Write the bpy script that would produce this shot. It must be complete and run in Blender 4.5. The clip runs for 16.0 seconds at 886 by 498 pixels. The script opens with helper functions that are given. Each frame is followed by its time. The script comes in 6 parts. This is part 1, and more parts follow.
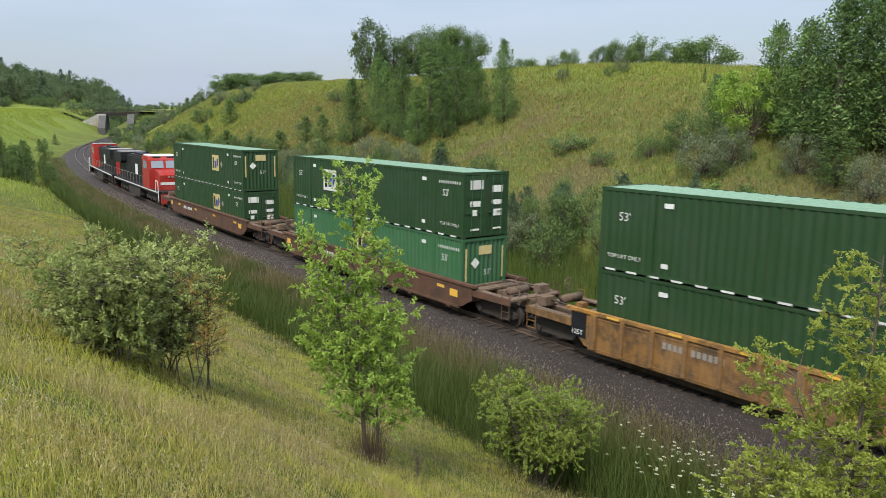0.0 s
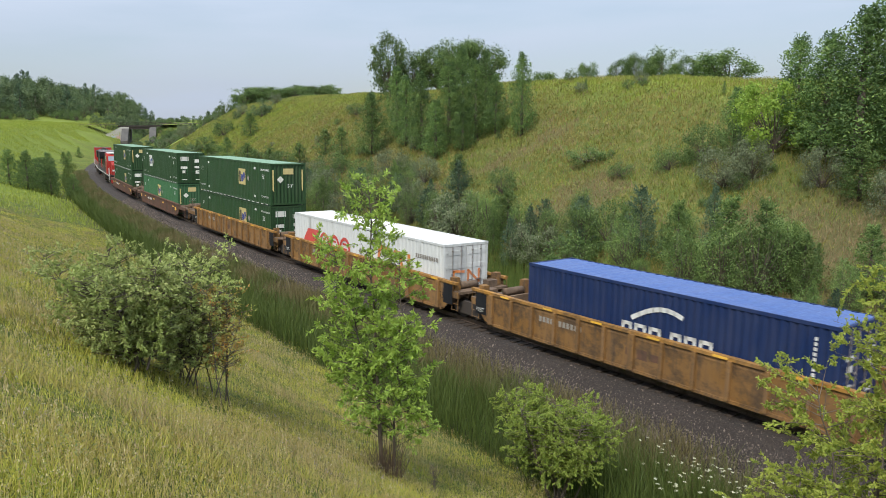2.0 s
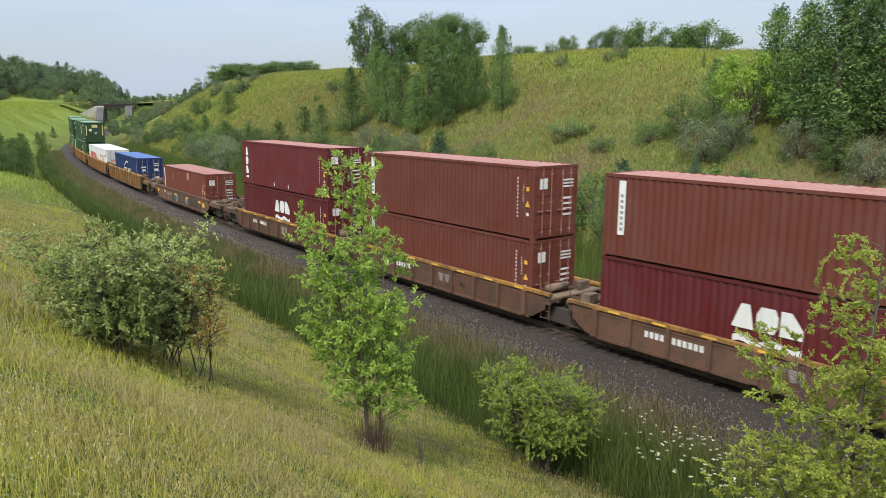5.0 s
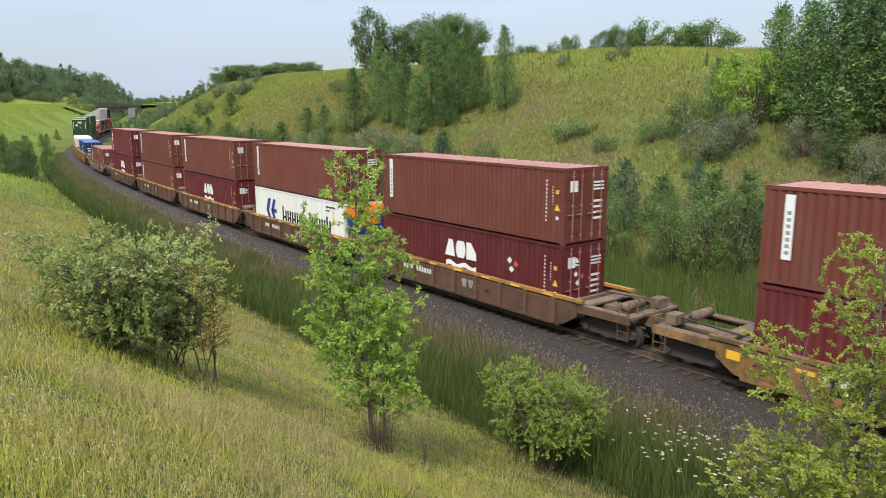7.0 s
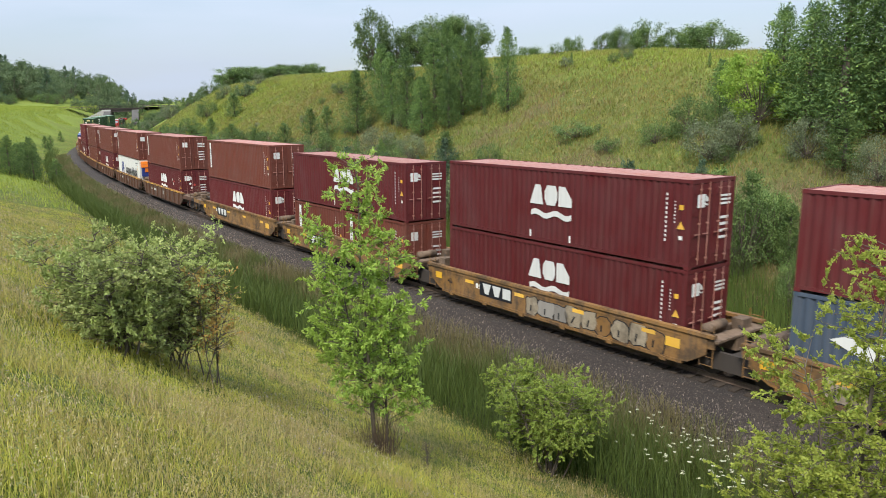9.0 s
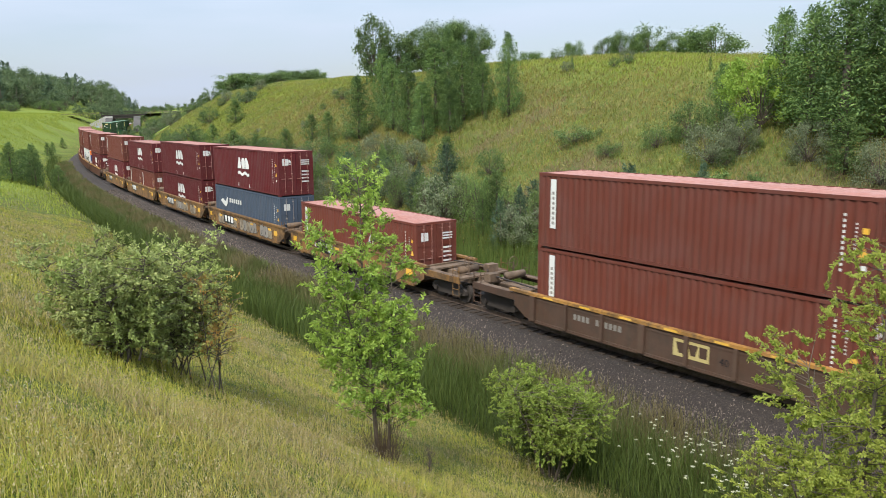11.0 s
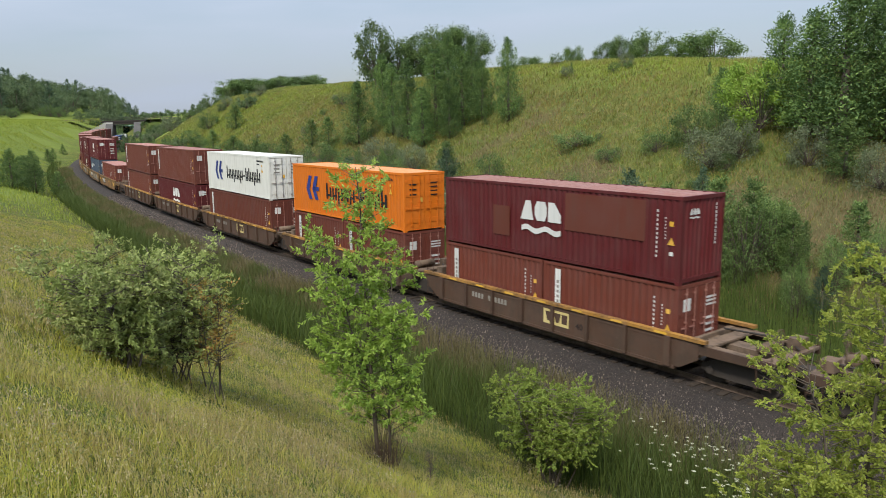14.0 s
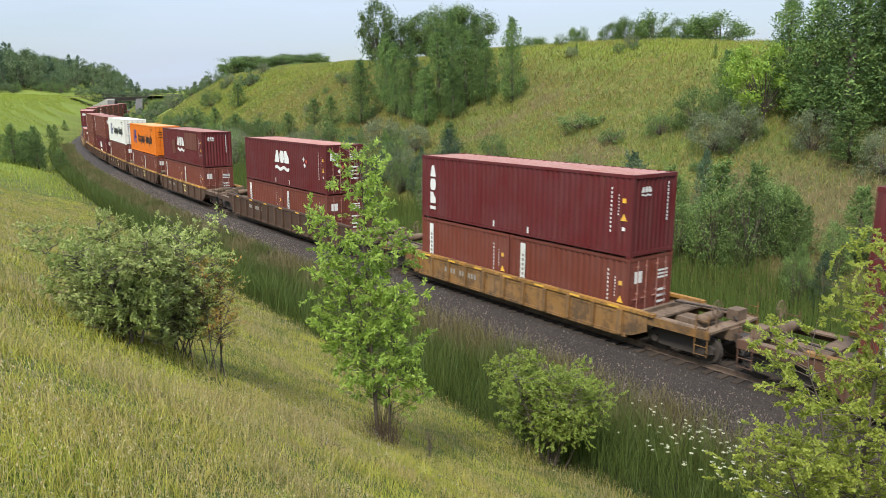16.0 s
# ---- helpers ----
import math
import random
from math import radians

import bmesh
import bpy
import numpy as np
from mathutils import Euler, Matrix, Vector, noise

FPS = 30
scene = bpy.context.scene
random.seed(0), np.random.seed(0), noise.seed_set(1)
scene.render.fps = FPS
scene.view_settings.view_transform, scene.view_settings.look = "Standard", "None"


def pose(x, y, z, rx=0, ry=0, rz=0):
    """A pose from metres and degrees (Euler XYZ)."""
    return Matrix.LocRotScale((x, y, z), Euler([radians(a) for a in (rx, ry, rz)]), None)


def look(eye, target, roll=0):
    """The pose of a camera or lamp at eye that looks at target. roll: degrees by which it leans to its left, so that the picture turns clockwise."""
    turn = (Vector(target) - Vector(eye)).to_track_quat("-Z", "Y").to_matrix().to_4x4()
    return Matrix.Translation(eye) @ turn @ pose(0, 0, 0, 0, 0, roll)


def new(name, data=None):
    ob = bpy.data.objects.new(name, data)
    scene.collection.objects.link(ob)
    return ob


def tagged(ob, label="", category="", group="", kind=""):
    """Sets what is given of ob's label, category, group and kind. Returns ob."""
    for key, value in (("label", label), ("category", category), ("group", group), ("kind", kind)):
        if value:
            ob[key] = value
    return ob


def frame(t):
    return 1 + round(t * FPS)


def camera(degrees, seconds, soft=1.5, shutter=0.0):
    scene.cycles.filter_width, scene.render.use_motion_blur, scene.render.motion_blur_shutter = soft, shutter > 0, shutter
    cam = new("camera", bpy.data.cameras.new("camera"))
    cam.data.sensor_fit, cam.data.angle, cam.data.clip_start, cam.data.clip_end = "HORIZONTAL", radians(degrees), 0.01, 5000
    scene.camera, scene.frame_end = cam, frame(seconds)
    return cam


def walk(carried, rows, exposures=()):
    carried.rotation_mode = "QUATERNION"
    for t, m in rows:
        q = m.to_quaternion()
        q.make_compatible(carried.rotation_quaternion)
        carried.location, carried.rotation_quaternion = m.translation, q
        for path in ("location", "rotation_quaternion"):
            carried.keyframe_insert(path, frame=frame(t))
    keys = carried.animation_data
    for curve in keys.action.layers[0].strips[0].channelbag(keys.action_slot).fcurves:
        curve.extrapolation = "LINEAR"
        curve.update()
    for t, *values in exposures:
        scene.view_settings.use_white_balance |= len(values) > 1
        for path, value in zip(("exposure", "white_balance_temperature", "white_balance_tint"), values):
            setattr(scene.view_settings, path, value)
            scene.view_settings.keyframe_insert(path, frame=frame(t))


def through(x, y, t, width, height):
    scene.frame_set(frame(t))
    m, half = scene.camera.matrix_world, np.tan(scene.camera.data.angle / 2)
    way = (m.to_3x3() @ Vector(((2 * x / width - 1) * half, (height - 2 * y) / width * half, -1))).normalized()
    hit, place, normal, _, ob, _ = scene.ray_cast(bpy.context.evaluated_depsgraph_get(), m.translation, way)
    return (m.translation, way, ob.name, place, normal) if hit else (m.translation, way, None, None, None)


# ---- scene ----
# ---------------------------------------------------------------- camera
EYE_Z = 8.90
cam = camera(62.494, 16.0, soft=0.85, shutter=0.1)


def head(yaw, tilt, roll):
    return pose(0, 0, EYE_Z, 90 - tilt, 0, yaw) @ pose(0, 0, 0, 0, 0, -roll)


HELD = [
    (0, -0.778, 10.875, 0.420), (0.5, -0.179, 10.490, 0.403), (1, 0.355, 10.122, 0.404), (1.5, 0.716, 9.849, 0.438),
    (2, 0.625, 9.875, 0.447), (2.5, 0.189, 10.345, 0.558), (3, -0.276, 11.103, 0.693), (3.5, -0.621, 11.661, 0.795),
    (4, -0.796, 11.772, 0.974), (6.5, -0.528, 11.793, 1.324), (7, -0.484, 11.758, 1.392), (7.5, -0.475, 11.755, 1.413),
    (8, -0.410, 11.741, 1.445), (8.5, -0.320, 11.686, 1.414), (9, -0.266, 11.627, 1.437), (11.5, -0.116, 11.119, 1.727),
    (12, -0.079, 11.004, 1.736), (12.5, -0.073, 10.895, 1.772), (13, -0.088, 10.838, 1.801), (13.5, -0.126, 10.867, 1.806),
    (14, -0.143, 10.847, 1.846), (14.5, -0.266, 11.054, 1.770), (15, -0.442, 11.560, 1.537), (15.5, -0.223, 12.102, 1.381),
    (16, 0.028, 12.357, 1.226),
]
walk(cam, [(t, head(y, p, r)) for t, y, p, r in HELD], exposures=[(0, 0.12), (1, 0.04), (2, 0.11), (3.5, 0.14), (6.5, 0.28), (9, 0.33), (11.3, 0.32), (12, 0.22), (12.6, 0.08), (14, -0.02), (15, 0.02), (16, 0.36)])

# ---------------------------------------------------------------- world and sun
SUN_EL, SUN_AZ = 52.0, 200.0  # degrees; azimuth clockwise from +y
world = bpy.data.worlds.new("sky")
scene.world = world
world.use_nodes = True
wn, wl = world.node_tree.nodes, world.node_tree.links
wn.clear()
w_out = wn.new("ShaderNodeOutputWorld")
w_bg = wn.new("ShaderNodeBackground")
w_sky = wn.new("ShaderNodeTexSky")
w_sky.sky_type = "NISHITA"
w_sky.sun_disc = False
w_sky.sun_elevation, w_sky.sun_rotation = radians(SUN_EL), radians(SUN_AZ)
w_sky.air_density, w_sky.dust_density, w_sky.ozone_density = 1.0, 1.2, 1.0
w_co = wn.new("ShaderNodeTexCoord")
w_map = wn.new("ShaderNodeMapping")
w_map.inputs["Scale"].default_value = (1.2, 1.2, 7.0)
w_noise = wn.new("ShaderNodeTexNoise")
w_noise.inputs["Scale"].default_value = 2.2
w_noise.inputs["Detail"].default_value = 5
w_ramp = wn.new("ShaderNodeMapRange")
for k, v in (("From Min", 0.30), ("From Max", 0.72), ("To Min", 0.42), ("To Max", 0.97)):
    w_ramp.inputs[k].default_value = v
w_mix = wn.new("ShaderNodeMix")
w_mix.data_type = "RGBA"
w_sep = wn.new("ShaderNodeSeparateXYZ")
w_up = wn.new("ShaderNodeMapRange")
for k, v in (("From Min", 0.05), ("From Max", 1.0), ("To Min", 1.0), ("To Max", 3.6)):
    w_up.inputs[k].default_value = v
w_cloud = wn.new("ShaderNodeMix")
w_cloud.data_type, w_cloud.blend_type = "RGBA", "MULTIPLY"
w_cloud.inputs[0].default_value = 1.0
w_cloud.inputs[6].default_value = (4.55, 5.2, 6.35, 1)  # thin high cloud, brighter overhead
wl.new(w_co.outputs["Generated"], w_sep.inputs[0])
wl.new(w_sep.outputs[2], w_up.inputs["Value"])
wl.new(w_up.outputs[0], w_cloud.inputs[7])
wl.new(w_cloud.outputs[2], w_mix.inputs[7])
wl.new(w_co.outputs["Generated"], w_map.inputs["Vector"])
wl.new(w_map.outputs["Vector"], w_noise.inputs["Vector"])
wl.new(w_noise.outputs[0], w_ramp.inputs["Value"])
wl.new(w_ramp.outputs[0], w_mix.inputs[0])
wl.new(w_sky.outputs[0], w_mix.inputs[6])
wl.new(w_mix.outputs[2], w_bg.inputs["Color"])
w_bg.inputs["Strength"].default_value = 0.108
wl.new(w_bg.outputs[0], w_out.inputs["Surface"])

sun = new("sun", bpy.data.lights.new("sun", "SUN"))
sun.data.energy, sun.data.angle, sun.data.color = 3.6, radians(10), (1.0, 0.95, 0.86)
_e, _a = radians(SUN_EL), radians(SUN_AZ)
SUN_FROM = Vector((math.sin(_a) * math.cos(_e), math.cos(_a) * math.cos(_e), math.sin(_e)))
sun.matrix_world = look(SUN_FROM * 200, (0, 0, 0))
# ---------------------------------------------------------------- materials
MATS = {}


def material(name, build):
    if name not in MATS:
        m = bpy.data.materials.new(name)
        m.use_nodes = True
        nt = m.node_tree
        nt.nodes.clear()
        out = nt.nodes.new("ShaderNodeOutputMaterial")
        b = nt.nodes.new("ShaderNodeBsdfPrincipled")
        nt.links.new(b.outputs[0], out.inputs["Surface"])
        build(nt, b, out)
        MATS[name] = m
    return MATS[name]


def node(nt, kind, **values):
    n = nt.nodes.new(kind)
    for k, v in values.items():
        n.inputs[k.replace("_", " ")].default_value = v
    return n


def noise_at(nt, scale, detail=4.0, stretch=(1, 1, 1), rough=0.55):
    co = nt.nodes.new("ShaderNodeTexCoord")
    mp = nt.nodes.new("ShaderNodeMapping")
    mp.inputs["Scale"].default_value = stretch
    n = node(nt, "ShaderNodeTexNoise", Scale=scale, Detail=detail, Roughness=rough)
    nt.links.new(co.outputs["Object"], mp.inputs["Vector"])
    nt.links.new(mp.outputs["Vector"], n.inputs["Vector"])
    return n.outputs[0]


def span(nt, value, a, b, c=0.0, d=1.0):
    n = node(nt, "ShaderNodeMapRange", From_Min=a, From_Max=b, To_Min=c, To_Max=d)
    nt.links.new(value, n.inputs["Value"])
    return n.outputs[0]


def blend(nt, fac, a, b, kind="MIX"):
    n = nt.nodes.new("ShaderNodeMix")
    n.data_type = "RGBA"
    n.blend_type = kind
    for slot, v in ((0, fac), (6, a), (7, b)):
        if isinstance(v, (tuple, list)):
            n.inputs[slot].default_value = (*v[:3], 1)
        elif isinstance(v, (int, float)):
            n.inputs[slot].default_value = v
        else:
            nt.links.new(v, n.inputs[slot])
    return n.outputs[2]


def bump(nt, b, height, strength, distance):
    n = node(nt, "ShaderNodeBump", Strength=strength, Distance=distance)
    nt.links.new(height, n.inputs["Height"])
    nt.links.new(n.outputs[0], b.inputs["Normal"])


def paint(name, col, dirt=(0.10, 0.075, 0.055), amount=0.35, rough=0.55, fade=0.25, metal=0.0):
    """Weathered paint: broad fading, rain streaks, specks of dirt."""
    def build(nt, b, out):
        info = nt.nodes.new("ShaderNodeObjectInfo")
        shift = span(nt, info.outputs["Random"], 0, 1, 0.86, 1.12)
        pale = tuple(c + (max(col) * 1.25 - c) * 0.16 + 0.012 for c in col)
        c0 = blend(nt, span(nt, noise_at(nt, 0.7, 4), 0.35, 0.75, 0, fade * 2), col, pale)
        streak = noise_at(nt, 2.2, 5, (3.2, 3.2, 0.22))
        c1 = blend(nt, span(nt, streak, 0.48, 0.78, 0, amount), c0, dirt)
        if amount > 0.45:
            c1 = blend(nt, span(nt, noise_at(nt, 1.6, 6, rough=0.7), 0.45, 0.62, 0, amount), c1, tuple(0.55 * q for q in dirt))
        speck = noise_at(nt, 9.0, 6)
        c2 = blend(nt, span(nt, speck, 0.62, 0.72, 0, amount * 0.8), c1, dirt)
        hv = nt.nodes.new("ShaderNodeHueSaturation")
        nt.links.new(c2, hv.inputs["Color"])
        nt.links.new(shift, hv.inputs["Value"])
        nt.links.new(hv.outputs[0], b.inputs["Base Color"])
        nt.links.new(span(nt, streak, 0.3, 0.8, rough - 0.1, rough + 0.25), b.inputs["Roughness"])
        b.inputs["Metallic"].default_value = metal
        b.inputs["Specular IOR Level"].default_value = 0.22
        bump(nt, b, speck, 0.15, 0.004)
    return material(name, build)


def mottled(name, col_a, col_b, scale, rough=0.9, relief=0.3, depth=0.02, col_c=None, fine=9):
    def build(nt, b, out):
        big = noise_at(nt, scale, 5)
        small = noise_at(nt, scale * fine, 5, rough=0.7)
        c = blend(nt, span(nt, big, 0.35, 0.68), col_a, col_b)
        if col_c:
            c = blend(nt, span(nt, small, 0.5, 0.68), c, col_c)
        c = blend(nt, span(nt, small, 0.3, 0.7, 0.25, 0), c, (0.01, 0.01, 0.01))
        nt.links.new(c, b.inputs["Base Color"])
        b.inputs["Roughness"].default_value = rough
        bump(nt, b, small, relief, depth)
    return material(name, build)


def leafy(name, col_a, col_b, col_c, rough=0.6, through=0.35, patch=0.6):
    """Leaves and blades: every piece its own tint, patches between, light passes through."""
    def build(nt, b, out):
        geo = nt.nodes.new("ShaderNodeNewGeometry")
        info = nt.nodes.new("ShaderNodeObjectInfo")
        c = blend(nt, geo.outputs["Random Per Island"], col_a, col_b)
        c = blend(nt, span(nt, noise_at(nt, patch, 3), 0.42, 0.66), c, col_c)
        hv = nt.nodes.new("ShaderNodeHueSaturation")
        nt.links.new(c, hv.inputs["Color"])
        nt.links.new(span(nt, info.outputs["Random"], 0, 1, 0.8, 1.2), hv.inputs["Value"])
        nt.links.new(hv.outputs[0], b.inputs["Base Color"])
        b.inputs["Roughness"].default_value = rough
        b.inputs["Specular IOR Level"].default_value = 0.25
        tr = nt.nodes.new("ShaderNodeBsdfTranslucent")
        nt.links.new(hv.outputs[0], tr.inputs["Color"])
        mx = node(nt, "ShaderNodeMixShader", Fac=through)
        nt.links.new(b.outputs[0], mx.inputs[1])
        nt.links.new(tr.outputs[0], mx.inputs[2])
        nt.links.new(mx.outputs[0], out.inputs["Surface"])
    return material(name, build)


BROWN = paint("paint_brown", (0.125, 0.033, 0.020), amount=0.3)
BROWN2 = paint("paint_red_brown", (0.132, 0.034, 0.021), amount=0.25)
MAROON = paint("paint_maroon", (0.095, 0.0125, 0.0135), amount=0.22)
MAROON2 = paint("paint_dull_maroon", (0.13, 0.028, 0.030), amount=0.3)
# Roof paints (red, green, blue): light on top put into the colour, paler than walls.
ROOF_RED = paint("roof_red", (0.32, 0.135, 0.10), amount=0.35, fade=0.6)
GREEN = paint("paint_green", (0.019, 0.052, 0.017), amount=0.2)
GREEN_PALE = paint("paint_pale_green", (0.035, 0.115, 0.045), amount=0.25)
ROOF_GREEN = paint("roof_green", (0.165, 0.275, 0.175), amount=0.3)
CREAM = paint("paint_cream", (0.66, 0.65, 0.58), amount=0.22, fade=0.1)
GREYWHITE = paint("paint_grey_white", (0.50, 0.51, 0.49), amount=0.3)
ROOF_WHITE = paint("roof_white", (0.72, 0.70, 0.62), amount=0.25)
NAVY = paint("paint_navy", (0.010, 0.025, 0.085), amount=0.15)
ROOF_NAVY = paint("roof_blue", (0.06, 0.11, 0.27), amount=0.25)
ORANGE = paint("paint_orange", (0.60, 0.15, 0.008), amount=0.12, fade=0.05)
ROOF_ORANGE = paint("roof_orange", (0.55, 0.25, 0.08), amount=0.3)
SLATE = paint("paint_slate_blue", (0.055, 0.075, 0.105), amount=0.3)
CAR_YELLOW = paint("car_yellow", (0.225, 0.115, 0.032), amount=0.75, fade=0.3, rough=0.7)
CAR_RUST = paint("car_rust", (0.115, 0.055, 0.032), amount=0.6, rough=0.8)
CAR_DARK = paint("car_dark_brown", (0.078, 0.043, 0.027), amount=0.5, rough=0.8)
SPRAY_BEIGE = paint("spray_beige", (0.30, 0.245, 0.165), amount=0.5, rough=0.75)
SPRAY_OLIVE = paint("spray_olive_grey", (0.082, 0.072, 0.050), amount=0.5, rough=0.75)
CAR_SPRAYED = paint("car_rusty_brown", (0.150, 0.078, 0.046), amount=0.6, rough=0.8)
CAR_GREY = paint("car_weathered", (0.17, 0.145, 0.12), amount=0.55, rough=0.8)
CHORD_YELLOW = paint("chord_yellow", (0.34, 0.165, 0.028), amount=0.65, rough=0.65)
DECK = paint("deck_steel", (0.17, 0.115, 0.075), amount=0.6, rough=0.8)
STEEL_BLACK = paint("bogie_grime", (0.048, 0.040, 0.034), amount=0.3, rough=0.85)
BLACK = paint("black_paint", (0.012, 0.012, 0.013), amount=0.2, rough=0.5)
RED = paint("loco_red", (0.36, 0.022, 0.014), amount=0.15, rough=0.45)
WHITE = paint("white_marking", (0.62, 0.62, 0.58), amount=0.2)
STICKER = paint("yellow_sticker", (0.65, 0.36, 0.03), amount=0.1)
BUFF = paint("buff_panel", (0.52, 0.42, 0.16), amount=0.15)
LOGO_ORANGE = paint("logo_orange", (0.62, 0.20, 0.05), amount=0.15)
LOGO_RED = paint("logo_red", (0.50, 0.06, 0.045), amount=0.15)
LOGO_BLUE = paint("logo_blue", (0.016, 0.035, 0.19), amount=0.08)
INK = paint("dark_ink", (0.012, 0.013, 0.016), amount=0.08)
FADED = paint("faded_grey_marking", (0.24, 0.22, 0.19), amount=0.35)
CHROME = paint("bar_steel", (0.30, 0.27, 0.25), amount=0.3, rough=0.45, metal=0.4)
RAIL = paint("rail_steel", (0.16, 0.115, 0.085), amount=0.5, rough=0.5, metal=0.3)
TIE = paint("tie_wood", (0.045, 0.034, 0.026), amount=0.5, rough=0.95)


def plain_glass(nt, b, out):
    b.inputs["Base Color"].default_value = (0.25, 0.30, 0.33, 1)
    b.inputs["Roughness"].default_value = 0.08


def stone_build(nt, b, out):
    g = nt.nodes.new("ShaderNodeNewGeometry")
    nt.links.new(blend(nt, g.outputs["Random Per Island"], (0.012, 0.009, 0.007), (0.230, 0.182, 0.148)), b.inputs["Base Color"])
    b.inputs["Roughness"].default_value = 0.9


GLASS_DARK = material("cab_glass", plain_glass)
CONCRETE = mottled("concrete", (0.105, 0.098, 0.088), (0.070, 0.066, 0.060), 0.6, relief=0.2, depth=0.01)
BARK = mottled("bark", (0.09, 0.07, 0.05), (0.15, 0.12, 0.09), 4.0, relief=0.6, depth=0.02)
STONE = material("ballast_stone", stone_build)


# ---------------------------------------------------------------- mesh helpers
class MB:
    """Gathers plain polygons for one mesh."""

    def __init__(self):
        self.v, self.f = [], []

    def add(self, verts, faces):
        n = len(self.v)
        self.v += [tuple(p) for p in verts]
        self.f += [tuple(i + n for i in f) for f in faces]
        return self

    def box(self, x0, x1, y0, y1, z0, z1, m=None):
        c = [Vector((x, y, z)) for z in (z0, z1) for y in (y0, y1) for x in (x0, x1)]
        if m is not None:
            c = [m @ p for p in c]
        return self.add(c, [(0, 2, 3, 1), (4, 5, 7, 6), (0, 1, 5, 4), (2, 6, 7, 3), (0, 4, 6, 2), (1, 3, 7, 5)])

    def prism(self, outline, y0, y1, m=None):
        """Outline in (x, z), counter-clockwise seen from -y, from y0 to y1."""
        n = len(outline)
        c = [Vector((x, y, z)) for y in (y0, y1) for x, z in outline]
        if m is not None:
            c = [m @ p for p in c]
        return self.add(c, [tuple(range(n)), tuple(range(2 * n - 1, n - 1, -1))] + [(i, i + n, (i + 1) % n + n, (i + 1) % n) for i in range(n)])

    def rod(self, a, b, r0, r1=None, n=8, cap=True):
        a, b = Vector(a), Vector(b)
        r1 = r0 if r1 is None else r1
        q = (b - a).to_track_quat("Z", "Y")
        ring = [Vector((math.cos(k * math.tau / n), math.sin(k * math.tau / n), 0)) for k in range(n)]
        faces = [(i, (i + 1) % n, (i + 1) % n + n, i + n) for i in range(n)]
        if cap:
            faces += [tuple(range(n - 1, -1, -1)), tuple(range(n, 2 * n))]
        return self.add([a + q @ (p * r0) for p in ring] + [b + q @ (p * r1) for p in ring], faces)

    def tube(self, pts, r, n=6):
        for a, b in zip(pts, pts[1:]):
            self.rod(a, b, r, n=n)
        return self

    def mesh(self, name, mat, smooth=False):
        me = bpy.data.meshes.new(name)
        me.from_pydata(self.v, [], self.f)
        me.update()
        if mat:
            me.materials.append(mat)
        if smooth:
            me.polygons.foreach_set("use_smooth", [True] * len(me.polygons))
        return me


def part(name, data, mat, parent=None, label="", m=None, smooth=False):
    me = data.mesh(name, mat, smooth) if isinstance(data, MB) else data
    ob = new(name, me)
    ob.parent = parent
    if m is not None:
        ob.matrix_basis = m
    return tagged(ob, label)


def thing(name, label, category, group="", m=None, kind=""):
    ob = new(name)
    ob.empty_display_size = 0.3
    if m is not None:
        ob.matrix_basis = m
    return tagged(ob, label, category, group, kind)


# ---------------------------------------------------------------- the line of the track
S_NODES = (-60, -20, 10, 40, 70, 100, 130, 160, 190, 215, 232, 255, 460)
S_BEND = (-0.00218, -0.00158, -0.00092, -0.00145, -0.00139, -0.00137, -0.00162, -0.00179, -0.00193, -0.0017, -0.0005, 0.0001, 0.0)
CANT = 0.030
TS = np.linspace(-90, 460, 1101)
_k = np.interp(TS, S_NODES, S_BEND)
_d = TS[1] - TS[0]
TH = np.concatenate([[0], np.cumsum((_k[1:] + _k[:-1]) / 2 * _d)])
TH = TH - np.interp(0, TS, TH) + 2.23154
TX = np.concatenate([[0], np.cumsum((np.cos(TH[1:]) + np.cos(TH[:-1])) / 2 * _d)])
TY = np.concatenate([[0], np.cumsum((np.sin(TH[1:]) + np.sin(TH[:-1])) / 2 * _d)])
TX = TX - np.interp(0, TS, TX) + 8.398
TY = TY - np.interp(0, TS, TY) + 23.822


def on_track(s, off=0.0):
    """Plan position at s along the track, off metres to its right (the far bank's side)."""
    h = np.interp(s, TS, TH)
    return np.interp(s, TS, TX) + off * np.sin(h), np.interp(s, TS, TY) - off * np.cos(h)


def rail_pose(s, half=6.5, z=0.0, off=0.0):
    """Pose of a vehicle whose bogies stand half a base either side of s: x forward, y to the near side, z up."""
    ax, ay = on_track(s - half)
    bx, by = on_track(s + half)
    return Matrix.Translation(((ax + bx) / 2, (ay + by) / 2, 0)) @ Matrix.Rotation(math.atan2(by - ay, bx - ax), 4, "Z") @ Matrix.Rotation(CANT, 4, "X") @ Matrix.Translation((0, off, z))


def track_coords(x, y):
    """s and off for arrays of plan points."""
    x, y = np.asarray(x, float).ravel(), np.asarray(y, float).ravel()
    s, o = np.empty_like(x), np.empty_like(x)
    step = 4
    tx, ty, ts, th = TX[::step], TY[::step], TS[::step], TH[::step]
    for i in range(0, len(x), 4000):
        dx, dy = x[i:i + 4000, None] - tx, y[i:i + 4000, None] - ty
        j = np.argmin(dx * dx + dy * dy, axis=1)
        r = np.arange(len(j))
        ddx, ddy = dx[r, j], dy[r, j]
        s[i:i + 4000] = ts[j] + ddx * np.cos(th[j]) + ddy * np.sin(th[j])
        o[i:i + 4000] = ddx * np.sin(th[j]) - ddy * np.cos(th[j])
    return s, o


